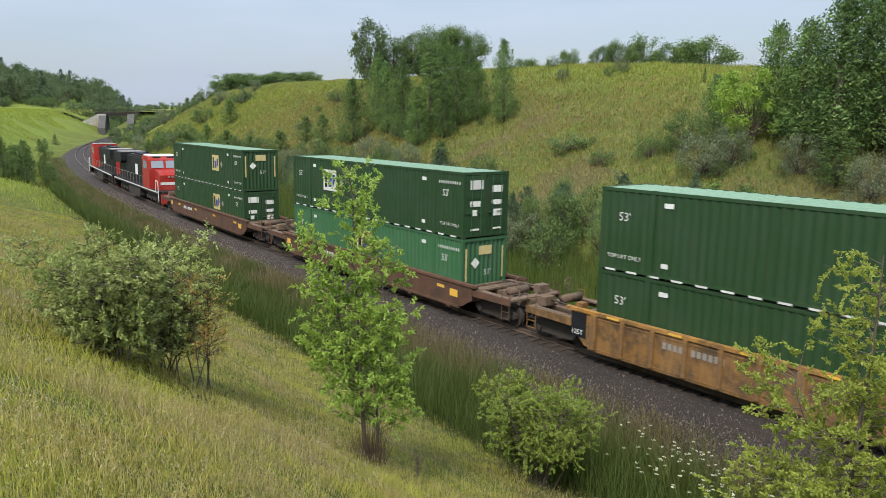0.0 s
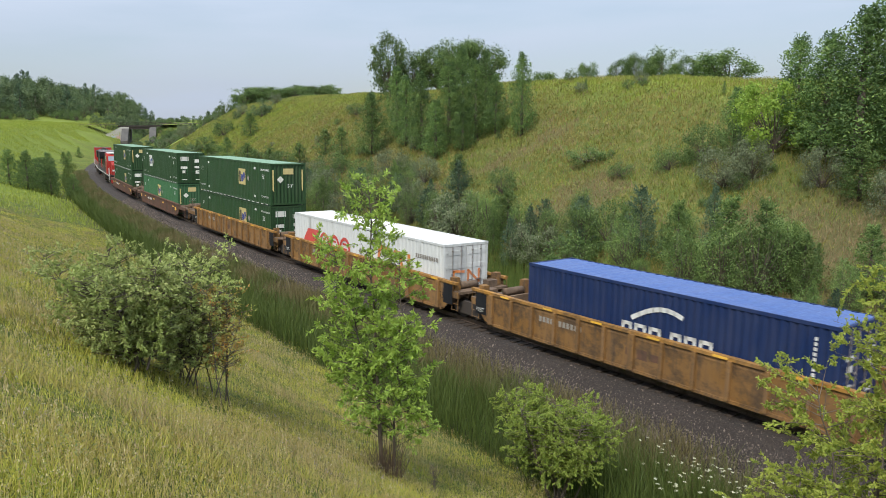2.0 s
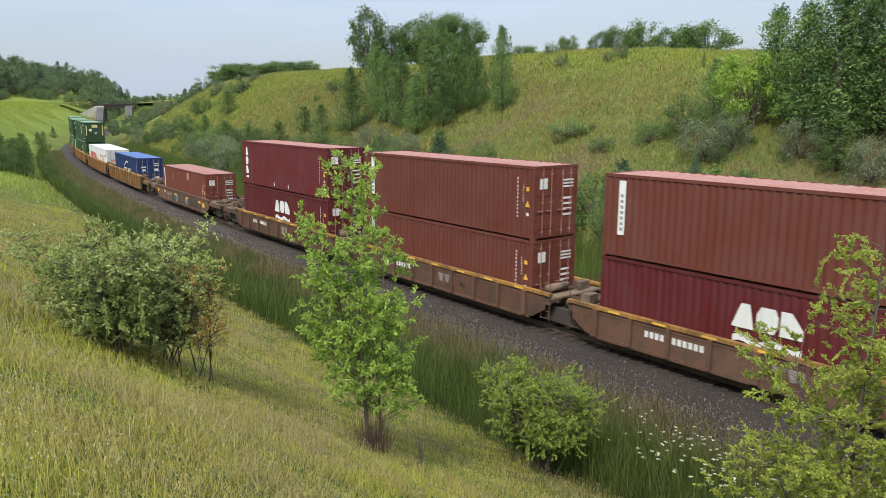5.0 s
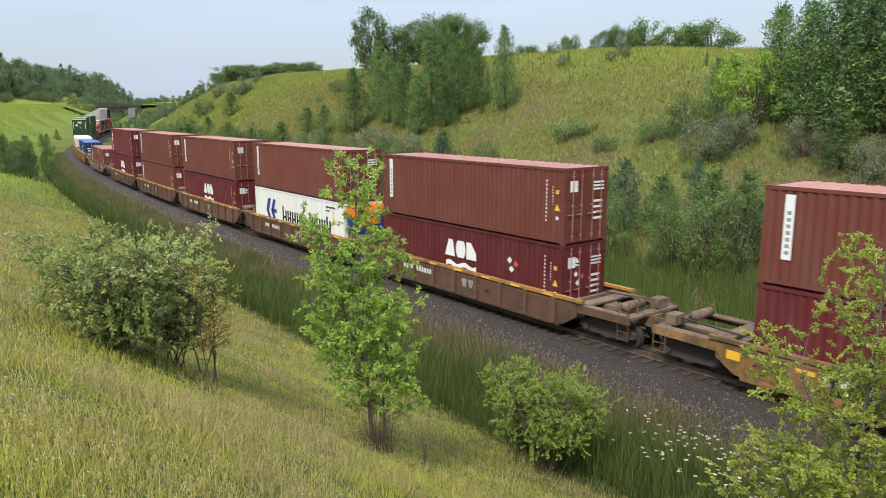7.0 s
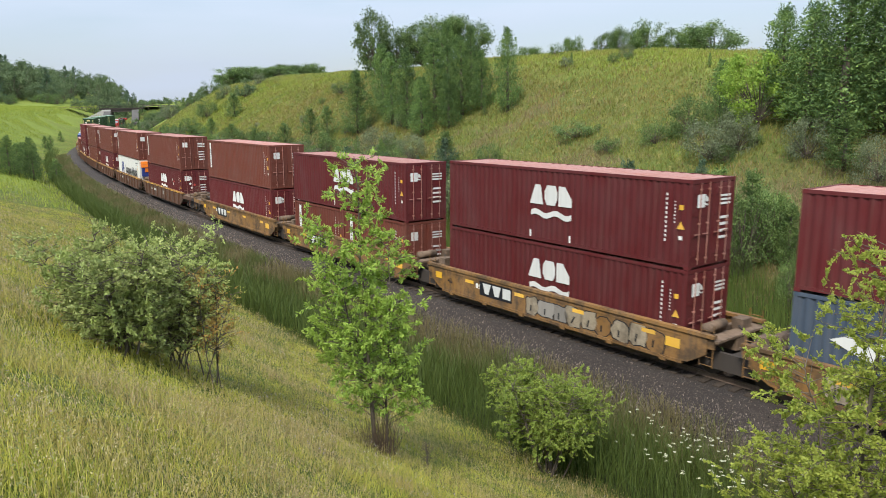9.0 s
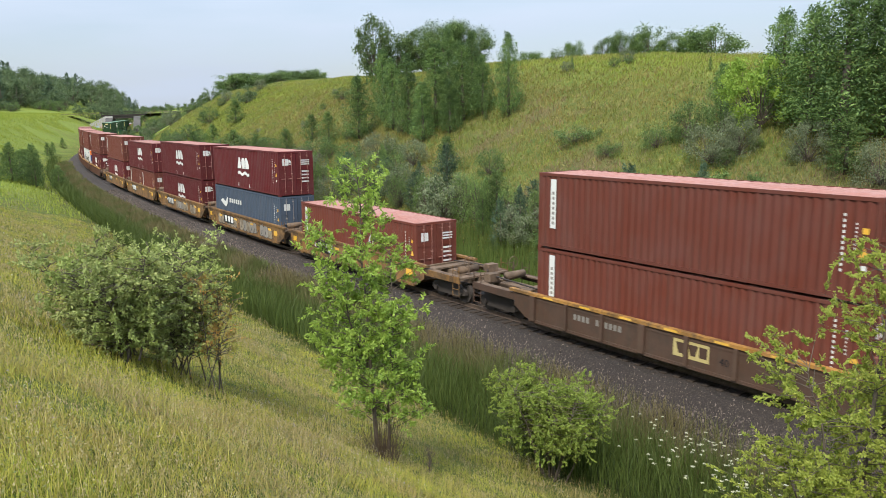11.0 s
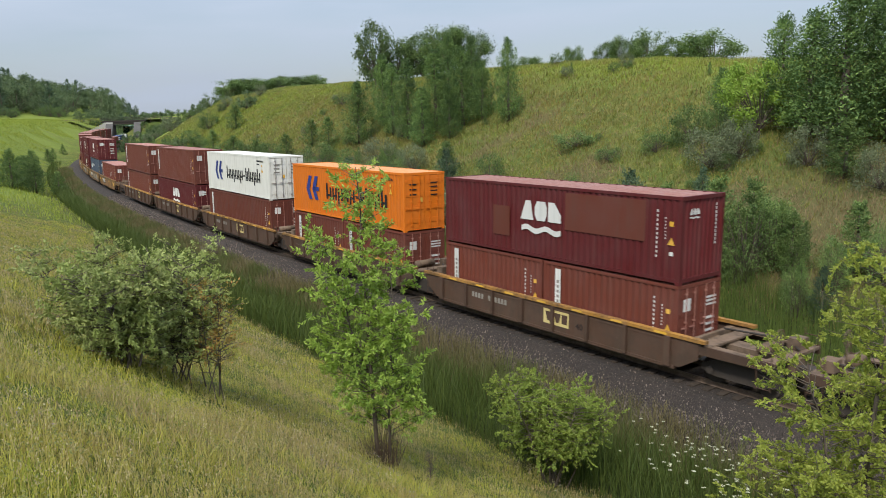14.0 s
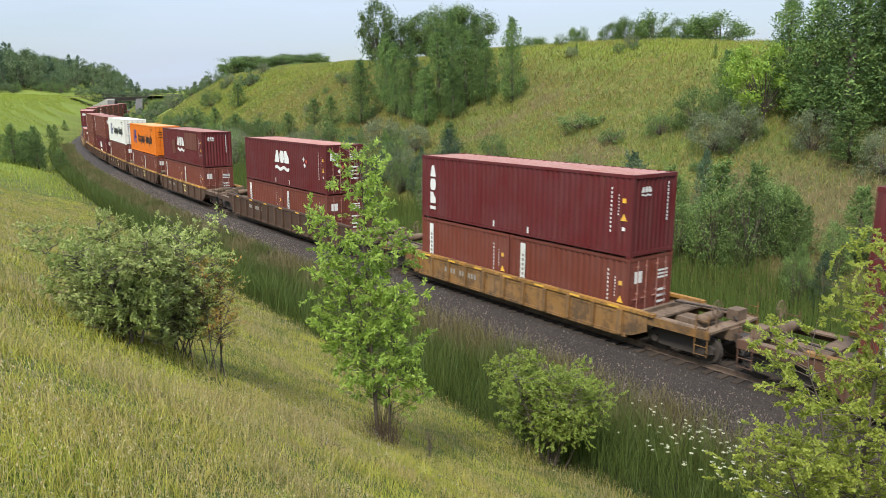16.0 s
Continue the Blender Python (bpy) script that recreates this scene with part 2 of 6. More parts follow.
def smooth01(a, b, x):
    t = np.clip((x - a) / (b - a), 0, 1)
    return t * t * (3 - 2 * t)


BRIDGE_S = 305.0


def waves(x, y, size, seed):
    """Cheap smooth noise in -1..1 from a few sine waves."""
    rng = np.random.RandomState(seed)
    v = 0
    for _ in range(7):
        a, k, p = rng.uniform(0, math.tau), math.tau / size * rng.uniform(0.6, 1.7), rng.uniform(0, math.tau)
        v = v + np.sin(k * (x * math.cos(a) + y * math.sin(a)) + p)
    return v / 4.0


def ground_z(x, y):
    x, y = np.asarray(x, float), np.asarray(y, float)
    shape = x.shape
    s, o = track_coords(x, y)
    xf, yf = x.ravel(), y.ravel()
    a = -o
    near = np.interp(a, [0, 3.5, 4.5, 6.3, 8.0, 11, 14, 17.3, 19.3, 20.8, 22.5, 60, 200], [-0.95, -0.95, -1.3, -1.35, -0.95, 0.3, 2.1, 4.3, 5.85, 6.9, 7.3, 8.2, 9])
    top = np.interp(s, [-90, -14, 8, 25, 45, 72, 110, 150, 185, 300], [8.0, 7.4, 6.9, 6.2, 5.0, 3.4, 4.6, 7.6, 8.6, 8.8])
    near = np.where(near > 0, near * top / 7.4, near)
    crest = np.interp(s, [-40, 18, 30, 42, 80, 115, 150, 210, 280], [11.4, 11.7, 12.3, 13.1, 13.2, 13.6, 14.2, 13.0, 10.5])
    k = crest / 13.9
    far = np.interp(o, [0, 3.5, 4.5, 6, 9, 32, 36, 42, 120], [-0.95, -0.95, -1.25, -1.25, -0.8, 12.6, 13.6, 14.1, 15.6])
    far = np.where(far > 0, far * k, far)
    z = np.where(o < 0, near, far)
    bank = smooth01(8, 14, np.abs(o))
    z = z + bank * (0.35 * waves(xf, yf, 26, 3) + 0.12 * waves(xf, yf, 7, 4) * smooth01(8, 18, np.abs(o)))
    road = np.exp(-(np.maximum(np.abs(s - BRIDGE_S) - 5.0, 0) / 7.0) ** 2) * smooth01(5.5, 8.5, np.abs(o))
    z = z * (1 - road) + 8.3 * road
    dist = np.hypot(xf, yf)
    hill = 14 * np.exp(-(((xf + 330) / 190) ** 2 + ((yf - 430) / 120) ** 2))
    z = z + hill + 6 * smooth01(500, 1500, dist)
    # level the spot where the camera stands
    w = np.exp(-(dist / 1.3) ** 2)
    z = z * (1 - w) + 7.25 * w
    return z.reshape(shape)
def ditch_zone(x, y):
    """1 in the wet ditches either side of the line, 0 on the banks; also carries the shade under the reeds."""
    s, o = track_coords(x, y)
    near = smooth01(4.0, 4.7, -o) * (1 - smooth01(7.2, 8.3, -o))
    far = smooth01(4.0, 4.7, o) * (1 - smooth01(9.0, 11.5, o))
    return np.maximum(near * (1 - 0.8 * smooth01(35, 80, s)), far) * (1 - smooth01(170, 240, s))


def dry_zone(x, y):
    """Withered brown growth low on the far bank, in loose patches."""
    s, o = track_coords(x, y)
    x, y = np.asarray(x, float).ravel(), np.asarray(y, float).ravel()
    low = np.exp(-((x - 20) / 7) ** 2 - ((y - 33) / 7) ** 2)
    patches = smooth01(0.25, 0.9, waves(x, y, 15, 81) + 0.4 * waves(x, y, 4, 82)) * (o > 9)
    return np.clip(1.2 * low + 0.75 * patches * (1 - smooth01(60, 110, s)) * (1 - smooth01(26, 34, o)), 0, 1)


def fresh_zone(x, y):
    """Short bright grass along the crest and on the open slope of the bend."""
    s, o = track_coords(x, y)
    return np.clip(smooth01(28, 36, o) + smooth01(75, 125, s) * (o > 12) + smooth01(60, 95, s) * (o < -9), 0, 1)


# ---------------------------------------------------------------- ground
def ground_material(nt, b, out):
    big = noise_at(nt, 0.09, 4)
    mid = noise_at(nt, 0.55, 5)
    small = noise_at(nt, 7.0, 6)
    c = blend(nt, span(nt, big, 0.38, 0.62), (0.135, 0.155, 0.036), (0.100, 0.138, 0.030))
    c = blend(nt, span(nt, mid, 0.45, 0.66, 0, 0.7), c, (0.150, 0.132, 0.050))
    clump = noise_at(nt, 1.7, 8, rough=0.74)
    c = blend(nt, span(nt, clump, 0.50, 0.60, 0, 0.75), c, (0.075, 0.108, 0.026))
    c = blend(nt, span(nt, clump, 0.47, 0.38, 0, 0.8), c, (0.260, 0.215, 0.070))
    # ditch tint: dark mud, with the shade beneath the reeds painted in
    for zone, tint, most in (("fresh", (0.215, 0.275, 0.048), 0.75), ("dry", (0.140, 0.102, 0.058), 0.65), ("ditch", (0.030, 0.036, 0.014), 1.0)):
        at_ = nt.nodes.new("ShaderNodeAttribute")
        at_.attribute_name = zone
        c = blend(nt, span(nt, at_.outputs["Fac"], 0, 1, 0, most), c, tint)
    c = blend(nt, span(nt, small, 0.35, 0.65, 0.45, 0), c, (0.04, 0.055, 0.014))
    nt.links.new(c, b.inputs["Base Color"])
    b.inputs["Roughness"].default_value = 0.95
    b.inputs["Specular IOR Level"].default_value = 0.1
    bump(nt, b, clump, 0.8, 0.25)


GROUND = material("meadow_ground", ground_material)


def axis(fine0, fine1, step, far0, far1):
    mid = list(np.arange(fine0, fine1 + step / 2, step))
    up, g = [], step
    while mid[-1] + sum(up) < far1:
        g *= 1.13
        up.append(g)
    hi = list(mid[-1] + np.cumsum(up))
    dn, g = [], step
    while mid[0] - sum(dn) > far0:
        g *= 1.13
        dn.append(g)
    lo = list((mid[0] - np.cumsum(dn))[::-1])
    return np.array(lo + mid + hi)


gx, gy = axis(-60, 50, 0.8, -3000, 3000), axis(-12, 120, 0.8, -2500, 3500)
GX, GY = np.meshgrid(gx, gy)
GZ = ground_z(GX, GY)
nx, ny = len(gx), len(gy)
me = bpy.data.meshes.new("ground")
idx = np.arange(nx * ny).reshape(ny, nx)
quads = np.stack([idx[:-1, :-1], idx[:-1, 1:], idx[1:, 1:], idx[1:, :-1]], -1).reshape(-1, 4)
me.from_pydata(np.stack([GX, GY, GZ], -1).reshape(-1, 3).tolist(), [], quads.tolist())
me.polygons.foreach_set("use_smooth", [True] * len(me.polygons))
me.materials.append(GROUND)
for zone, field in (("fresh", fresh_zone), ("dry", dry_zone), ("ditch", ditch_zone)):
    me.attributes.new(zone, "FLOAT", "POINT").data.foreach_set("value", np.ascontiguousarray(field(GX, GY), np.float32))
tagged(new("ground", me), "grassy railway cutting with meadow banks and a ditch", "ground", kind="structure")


# ---------------------------------------------------------------- railbed
def sweep(profile, s0, s1, ds, mat, name):
    """Sweeps a profile of (off, z) along the track."""
    ss = np.arange(s0, s1 + ds / 2, ds)
    mb = MB()
    n = len(profile)
    for s in ss:
        for o, z in profile:
            x, y = on_track(s, o)
            mb.v.append((float(x), float(y), z - o * CANT * (abs(o) < 3)))
    for i in range(len(ss) - 1):
        for j in range(n - 1):
            a = i * n + j
            mb.f.append((a, a + n, a + n + 1, a + 1))
    return mb.mesh(name, mat)


BALLAST = mottled("ballast", (0.036, 0.026, 0.019), (0.020, 0.0145, 0.011), 0.35, relief=1.0, depth=0.07, col_c=(0.085, 0.064, 0.050), fine=46)
me = sweep([(-4.3, -1.32), (-3.5, -0.82), (-1.75, -0.22), (0, -0.20), (1.75, -0.22), (3.5, -0.82), (4.3, -1.32)], -85, 440, 1.5, BALLAST, "railbed")
railbed = tagged(new("railbed", me), "dark crushed-stone ballast bed under the railway track", "ballast", kind="structure")
RAILS = []
for side in (-0.7525, 0.7525):
    prof = [(-0.075, -0.17), (-0.02, -0.15), (-0.02, -0.05), (-0.036, -0.04), (-0.036, 0.0), (0.036, 0.0), (0.036, -0.04), (0.02, -0.05), (0.02, -0.15), (0.075, -0.17)]
    r = new("rail", sweep([(o + side, z) for o, z in prof], -85, 440, 3, RAIL, "rail"))
    tagged(r, "worn steel running rail on wooden ties", "rail", "rails of the track", "structure")


# loose stones of the near shoulder
srng = np.random.RandomState(8)
n = 70000
s_, o_ = -28 + 110 * srng.uniform(0, 1, n) ** 1.4, srng.uniform(-4.1, -1.5, n)
sx_, sy_ = on_track(s_, o_)
sz_ = np.interp(-o_, [1.75, 3.5, 4.3], [-0.22, -0.82, -1.32]) + 0.01
c = np.stack([sx_, sy_, sz_], 1)
size = srng.uniform(0.026, 0.062, n) * np.interp(s_, [0, 60], [1.0, 1.35])
tet = np.array([(1, 0, -0.4), (-0.5, 0.87, -0.4), (-0.5, -0.87, -0.4), (0, 0, 0.9)])
v = c[:, None, :] + (tet[None] + srng.normal(0, 0.35, (n, 4, 3))) * size[:, None, None]
me = bpy.data.meshes.new("ballast_stones")
fi = (np.arange(n) * 4)[:, None]
me.from_pydata(v.reshape(-1, 3).tolist(), [], np.concatenate([fi + [0, 1, 3], fi + [1, 2, 3], fi + [2, 0, 3]], 1).reshape(-1, 3).tolist())
me.materials.append(STONE)
tagged(new("ballast_stones", me), "loose dark crushed stones of the track bed", "stones", kind="stuff")
# sleepers
tie = MB().box(-0.11, 0.11, -1.3, 1.3, -0.30, -0.175).mesh("tie", TIE)
for k in range(150):
    q = rail_pose(-30 + k * 0.52, 0.2)
    part("tie", tie, None, railbed, m=q)
# ---------------------------------------------------------------- containers
def wall_profile(length, pitch=0.28, depth=0.036):
    """Zigzag along x for a corrugated wall: (x, inset)."""
    n = max(2, round(length / pitch))
    p = length / n
    pts = []
    for i in range(n):
        x = -length / 2 + i * p
        pts += [(x, 0.0), (x + p * 0.26, 0.0), (x + p * 0.5, depth), (x + p * 0.76, depth)]
    return pts + [(length / 2, 0.0)]


def corrugated(length, z0, z1, place, pitch=0.28, depth=0.036):
    mb = MB()
    prof = wall_profile(length, pitch, depth)
    n = len(prof)
    mb.v = [tuple(place(x, d, z)) for z in (z0, z1) for x, d in prof]
    mb.f = [(i, i + 1, i + 1 + n, i + n) for i in range(n - 1)]
    return mb


SHELL = {}


def shell(L, H, W, style):
    """Shared meshes (without material) of one size of container."""
    key = (L, H, W, style)
    if key in SHELL:
        return SHELL[key]
    y, x = W / 2, L / 2
    pitch, depth = {"reefer": (0.6, 0.006), "domestic": (0.31, 0.030)}.get(style, (0.28, 0.036))
    d = {}
    side = corrugated(L - 0.2, 0.14, H - 0.10, lambda a, b, z: (-a, y - 0.012 - b, z), pitch, depth)
    oth = corrugated(L - 0.2, 0.14, H - 0.10, lambda a, b, z: (a, -y + 0.012 + b, z), pitch, depth)
    d["side"], d["side_far"] = side, oth
    d["end"] = corrugated(W - 0.24, 0.16, H - 0.12, lambda a, b, z: (x - 0.03 - b, a, z), 0.25, 0.045)
    d["end_rear"] = corrugated(W - 0.24, 0.16, H - 0.12, lambda a, b, z: (-x + 0.03 + b, -a, z), 0.25, 0.045)
    roof = MB()
    prof = wall_profile(L - 0.16, 0.42, 0.018)
    n = len(prof)
    roof.v = [(a, yy, H - 0.012 - b) for yy in (-y + 0.05, y - 0.05) for a, b in prof]
    roof.f = [(i, i + 1, i + 1 + n, i + n) for i in range(n - 1)]
    d["roof"] = roof
    fr = MB()
    for sy in (-1, 1):
        a, b = sorted((sy * y, sy * (y - 0.06)))
        fr.box(-x + 0.1, x - 0.1, a, b, H - 0.11, H - 0.004)
        fr.box(-x + 0.1, x - 0.1, a, b, 0.075, 0.18)
        for sx in (-1, 1):
            c, e = sorted((sx * (x - 0.006), sx * (x - 0.13)))
            a2, b2 = sorted((sy * (y - 0.003), sy * (y - 0.12)))
            fr.box(c, e, a2, b2, 0.11, H - 0.11)
    for sx in (-1, 1):
        c, e = sorted((sx * (x - 0.004), sx * (x - 0.12)))
        fr.box(c, e, -y + 0.1, y - 0.1, H - 0.13, H - 0.006)
        fr.box(c, e, -y + 0.1, y - 0.1, 0.07, 0.2)
    fr.box(-x + 0.1, x - 0.1, -y + 0.06, y - 0.06, 0.09, 0.13)
    d["frame"] = fr
    d["casting"] = MB().box(-0.089, 0.089, -0.081, 0.081, 0, 0.118)
    SHELL[key] = d
    return d


def with_material(key, mb, mat, name):
    k = (key, mat.name)
    if k not in MESHES:
        MESHES[k] = mb.mesh(name, mat)
    return MESHES[k]


MESHES = {}


def flat_mark(parent, name, polys, mat, face, label="", kind=""):
    """A painted mark: outlines in (right, up) metres on a wall face, 3 mm proud."""
    mb = MB()
    for poly in polys:
        pts = [face(a, b) for a, b in poly]
        mb.add(pts, [tuple(range(len(pts)))])
    return tagged(part(name, mb, mat, parent, label), kind="stuff" if len(polys) > 2 and name in ("number_marking", "door_plate", "strip_print", "company_name", "logo_shape", "company_mark", "graffiti") else "")


def rect(a, b, w, h):
    return [(a, b), (a + w, b), (a + w, b + h), (a, b + h)]


def ring(cx, cy, r0, r1, n=18):
    out = []
    for i in range(n):
        p, q = i * math.tau / n, (i + 1) * math.tau / n
        out.append([(cx + r0 * math.cos(p), cy + r0 * math.sin(p)), (cx + r1 * math.cos(p), cy + r1 * math.sin(p)), (cx + r1 * math.cos(q), cy + r1 * math.sin(q)), (cx + r0 * math.cos(q), cy + r0 * math.sin(q))])
    return out


TEXTS = {}


def lettering(parent, text, size, mat, m, name="lettering"):
    """Readable words as flat mesh letters; m maps the text's own plane to the thing."""
    key = (text, size, mat.name)
    if key not in TEXTS:
        cu = bpy.data.curves.new("text", "FONT")
        cu.body, cu.size, cu.resolution_u = text, size, 2
        ob = new("text", cu)
        me = bpy.data.meshes.new_from_object(ob)
        bpy.data.objects.remove(ob)
        me.materials.clear()
        me.materials.append(mat)
        TEXTS[key] = me
    return tagged(part(name, TEXTS[key], None, parent, m=m), kind="stuff" if len(text) > 2 else "")


def container(L, H, body, roof, label, W=2.438, style="steel", rear="doors", front="wall", marks=None, bars=None):
    t = thing("shipping_container", label, "container", "containers on the train")
    d = shell(L, H, W, style)
    key = (L, H, W, style)
    for k, nm in (("side", "side_wall"), ("side_far", "side_wall"), ("end", "end_wall"), ("frame", "frame")):
        part(nm, with_material((key, k), d[k], body, nm), None, t)
    # roof has its own paler paint, with the light from above in it
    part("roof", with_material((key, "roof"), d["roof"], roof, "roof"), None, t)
    x, y = L / 2, W / 2
    cx = (x - 0.089, (12.192 / 2 - 0.089) if L > 13 else None)
    for sx in (-1, 1):
        for sy in (-1, 1):
            for z in (0.0, H - 0.118):
                part("corner_casting", with_material("casting", d["casting"], body, "corner_casting"), None, t, m=Matrix.Translation((sx * (cx[0] + 0.004), sy * (y - 0.077), z)))
                if cx[1]:
                    part("corner_casting", with_material("casting", d["casting"], body, "corner_casting"), None, t, m=Matrix.Translation((sx * cx[1], sy * (y - 0.075), z)))
    if L > 13:
        for sx in (-1, 1):
            for sy in (-1, 1):
                a, b = sorted((sy * (y - 0.001), sy * (y - 0.06)))
                part("lifting_post", MB().box(sx * cx[1] - 0.1, sx * cx[1] + 0.1, a, b, 0.1, H - 0.1), body, t)
    if rear == "doors":
        for sy in (-1, 1):
            a, b = (0.012, y - 0.13) if sy > 0 else (-y + 0.13, -0.012)
            mb = MB().box(-x + 0.01, -x + 0.06, a, b, 0.2, H - 0.15)
            for k in range(4):
                zz = 0.42 + k * (H - 0.95) / 3
                mb.box(-x - 0.008, -x + 0.012, a + 0.1, b - 0.1, zz, zz + 0.22)
            door = part("door", mb, body, t)
            for fr in (0.28, 0.72):
                yy = a + (b - a) * fr
                r = MB().rod((-x - 0.035, yy, 0.14), (-x - 0.035, yy, H - 0.1), 0.017, n=6)
                for zz in (0.3, H * 0.5, H - 0.35):
                    r.box(-x - 0.05, -x + 0.01, yy - 0.045, yy + 0.045, zz, zz + 0.05)
                r.box(-x - 0.055, -x - 0.035, yy - 0.02, yy + 0.26, 1.12, 1.16)
                part("lock_rod", r, bars or CHROME, door, "steel locking rod with handle")
            for k in range(4):
                hg = with_material("hinge", MB().box(-0.012, 0.03, -0.05, 0.05, 0, 0.1), body, "hinge")
                part("hinge", hg, None, door, m=Matrix.Translation((-x, b if sy > 0 else a, 0.35 + k * (H - 0.8) / 3)))
    else:
        part("end_wall", with_material((key, "end_rear"), d["end_rear"], body, "end_wall"), None, t)
    near = lambda a, b: (-a, y + 0.004, b)
    back = lambda a, b: (-x - 0.014 if rear == "doors" else -x + 0.024, -a, b)
    if marks:
        marks(t, near, back, L, H, y, x)
    return t


def near_text(a, b, y):
    return Matrix(((-1, 0, 0, -a), (0, 0, 1, y + 0.005), (0, 1, 0, b), (0, 0, 0, 1)))


def rear_text(a, b, x):
    return Matrix(((0, 0, -1, -x), (-1, 0, 0, -a), (0, 1, 0, b), (0, 0, 0, 1)))


def small_print(t, near, back, L, H, y, x, ink=None, plates=True):
    """Number columns, warning labels and door plates, unreadable at this size."""
    ink = ink or WHITE
    rng = random.Random(int(L * 100 + H * 1000))
    polys = []
    for k in range(11):
        polys.append(rect(x - 0.95, H - 0.55 - k * 0.15, 0.06, 0.08))
    for k in range(7):
        polys.append(rect(x - 0.62, H - 0.75 - k * 0.11, 0.04, 0.05))
    flat_mark(t, "number_marking", polys, ink, near)
    flat_mark(t, "warning_label", [rect(x - 0.45, H - 0.98, 0.16, 0.16)], STICKER, near, "yellow label")
    flat_mark(t, "warning_label", [[(x - 0.5, H - 1.6), (x - 0.22, H - 1.6), (x - 0.36, H - 1.34)]], STICKER, near, "yellow triangle label")
    flat_mark(t, "data_label", [rect(x - 0.42, H - 1.95, 0.14, 0.13)], ink, near)
    if plates:
        y2 = H - 0.62
        polys = [rect(-0.95, H - 0.9, 0.42, 0.42)]
        for k in range(3):
            polys.append(rect(0.32, y2 - k * 0.13, 0.62, 0.07))
        for k in range(4):
            polys.append(rect(0.38, H - 1.35 - k * 0.22, 0.5, 0.09))
        flat_mark(t, "door_plate", polys, ink, lambda a, b: (-x - 0.02, -a, b), "white plates and lettering on the doors")


def strip_label(t, near, x, H, a, w=0.28, z0=0.55, z1=None):
    z1 = z1 or H - 0.3
    flat_mark(t, "name_strip", [rect(a, z0, w, z1 - z0)], WHITE, near, "tall white name strip")
    flat_mark(t, "strip_print", [rect(a + 0.08, z0 + 0.15 + k * 0.19, 0.12, 0.11) for k in range(int((z1 - z0 - 0.4) / 0.19))], FADED, lambda p, q: (near(p, q)[0], near(p, q)[1] + 0.002, q))


# Company marks as plain shapes
def block_wave(t, face, a, b, w):
    """Three white blocks over two waves."""
    h = w * 0.36
    g = w / 3
    polys = []
    s = 0.22
    for k in range(3):
        p = a + k * g
        if k == 0:
            polys.append([(p - g * 0.1, b), (p + g * 0.92, b), (p + g * 0.7, b + h), (p + g * 0.3, b + h)])
        elif k == 1:
            polys.append([(p + g * 0.2, b), (p + g * 0.8, b), (p + g * 0.95, b + h * 0.3), (p + g * 0.95, b + h * 0.7), (p + g * 0.8, b + h), (p + g * 0.2, b + h), (p + g * 0.02, b + h * 0.7), (p + g * 0.02, b + h * 0.3)])
        else:
            polys.append([(p + g * 0.05, b), (p + g, b), (p + g, b + h * 0.4), (p + g * 0.5, b + h), (p + g * 0.05, b + h)])
    for row in range(2):
        z = b - 0.17 * w - row * 0.0
        if row == 0:
            n = 12
            for i in range(n):
                u, v = i / n, (i + 1) / n
                f = lambda q: z + 0.035 * w * math.sin(q * 2 * math.tau)
                polys.append([(a + u * w, f(u) - 0.05 * w), (a + v * w, f(v) - 0.05 * w), (a + v * w, f(v) + 0.05 * w), (a + u * w, f(u) + 0.05 * w)])
    return flat_mark(t, "company_mark", polys, WHITE, face, "white block and wave mark")


def stacked_blocks(t, face, a, top, h):
    """White block letters one above another, drawn as plain shapes."""
    polys, w = [], h * 0.8
    z = top - h
    polys.append([(a, z), (a + w, z), (a + w * 0.7, z + h), (a + w * 0.3, z + h)])
    z -= h * 1.18
    polys.append([(a + w * 0.15, z), (a + w * 0.85, z), (a + w, z + h * 0.3), (a + w, z + h * 0.7), (a + w * 0.85, z + h), (a + w * 0.15, z + h), (a, z + h * 0.7), (a, z + h * 0.3)])
    z -= h * 1.18
    polys.append([(a, z), (a + w, z), (a + w, z + h * 0.4), (a + w * 0.5, z + h), (a, z + h)])
    z -= h * 0.55
    polys.append(rect(a, z, w, h * 0.3))
    return flat_mark(t, "company_mark", polys, WHITE, face, "white stacked block mark")


def arrows_mark(t, face, a, b, h):
    w = h * 0.52
    polys = []
    for k in range(2):
        p = a + k * w * 1.05
        polys += [[(p, b + h * 0.45), (p + w * 0.55, b + h * 0.45), (p + w * 1.05, b + h), (p + w * 0.5, b + h)], [(p, b + h * 0.45), (p + w * 0.5, b), (p + w * 1.05, b), (p + w * 0.55, b + h * 0.45)]]
    polys.append(rect(a + w * 1.2, b + h * 0.38, w * 1.0, h * 0.17))
    return flat_mark(t, "company_mark", polys, LOGO_BLUE, face, "dark blue double arrow mark")


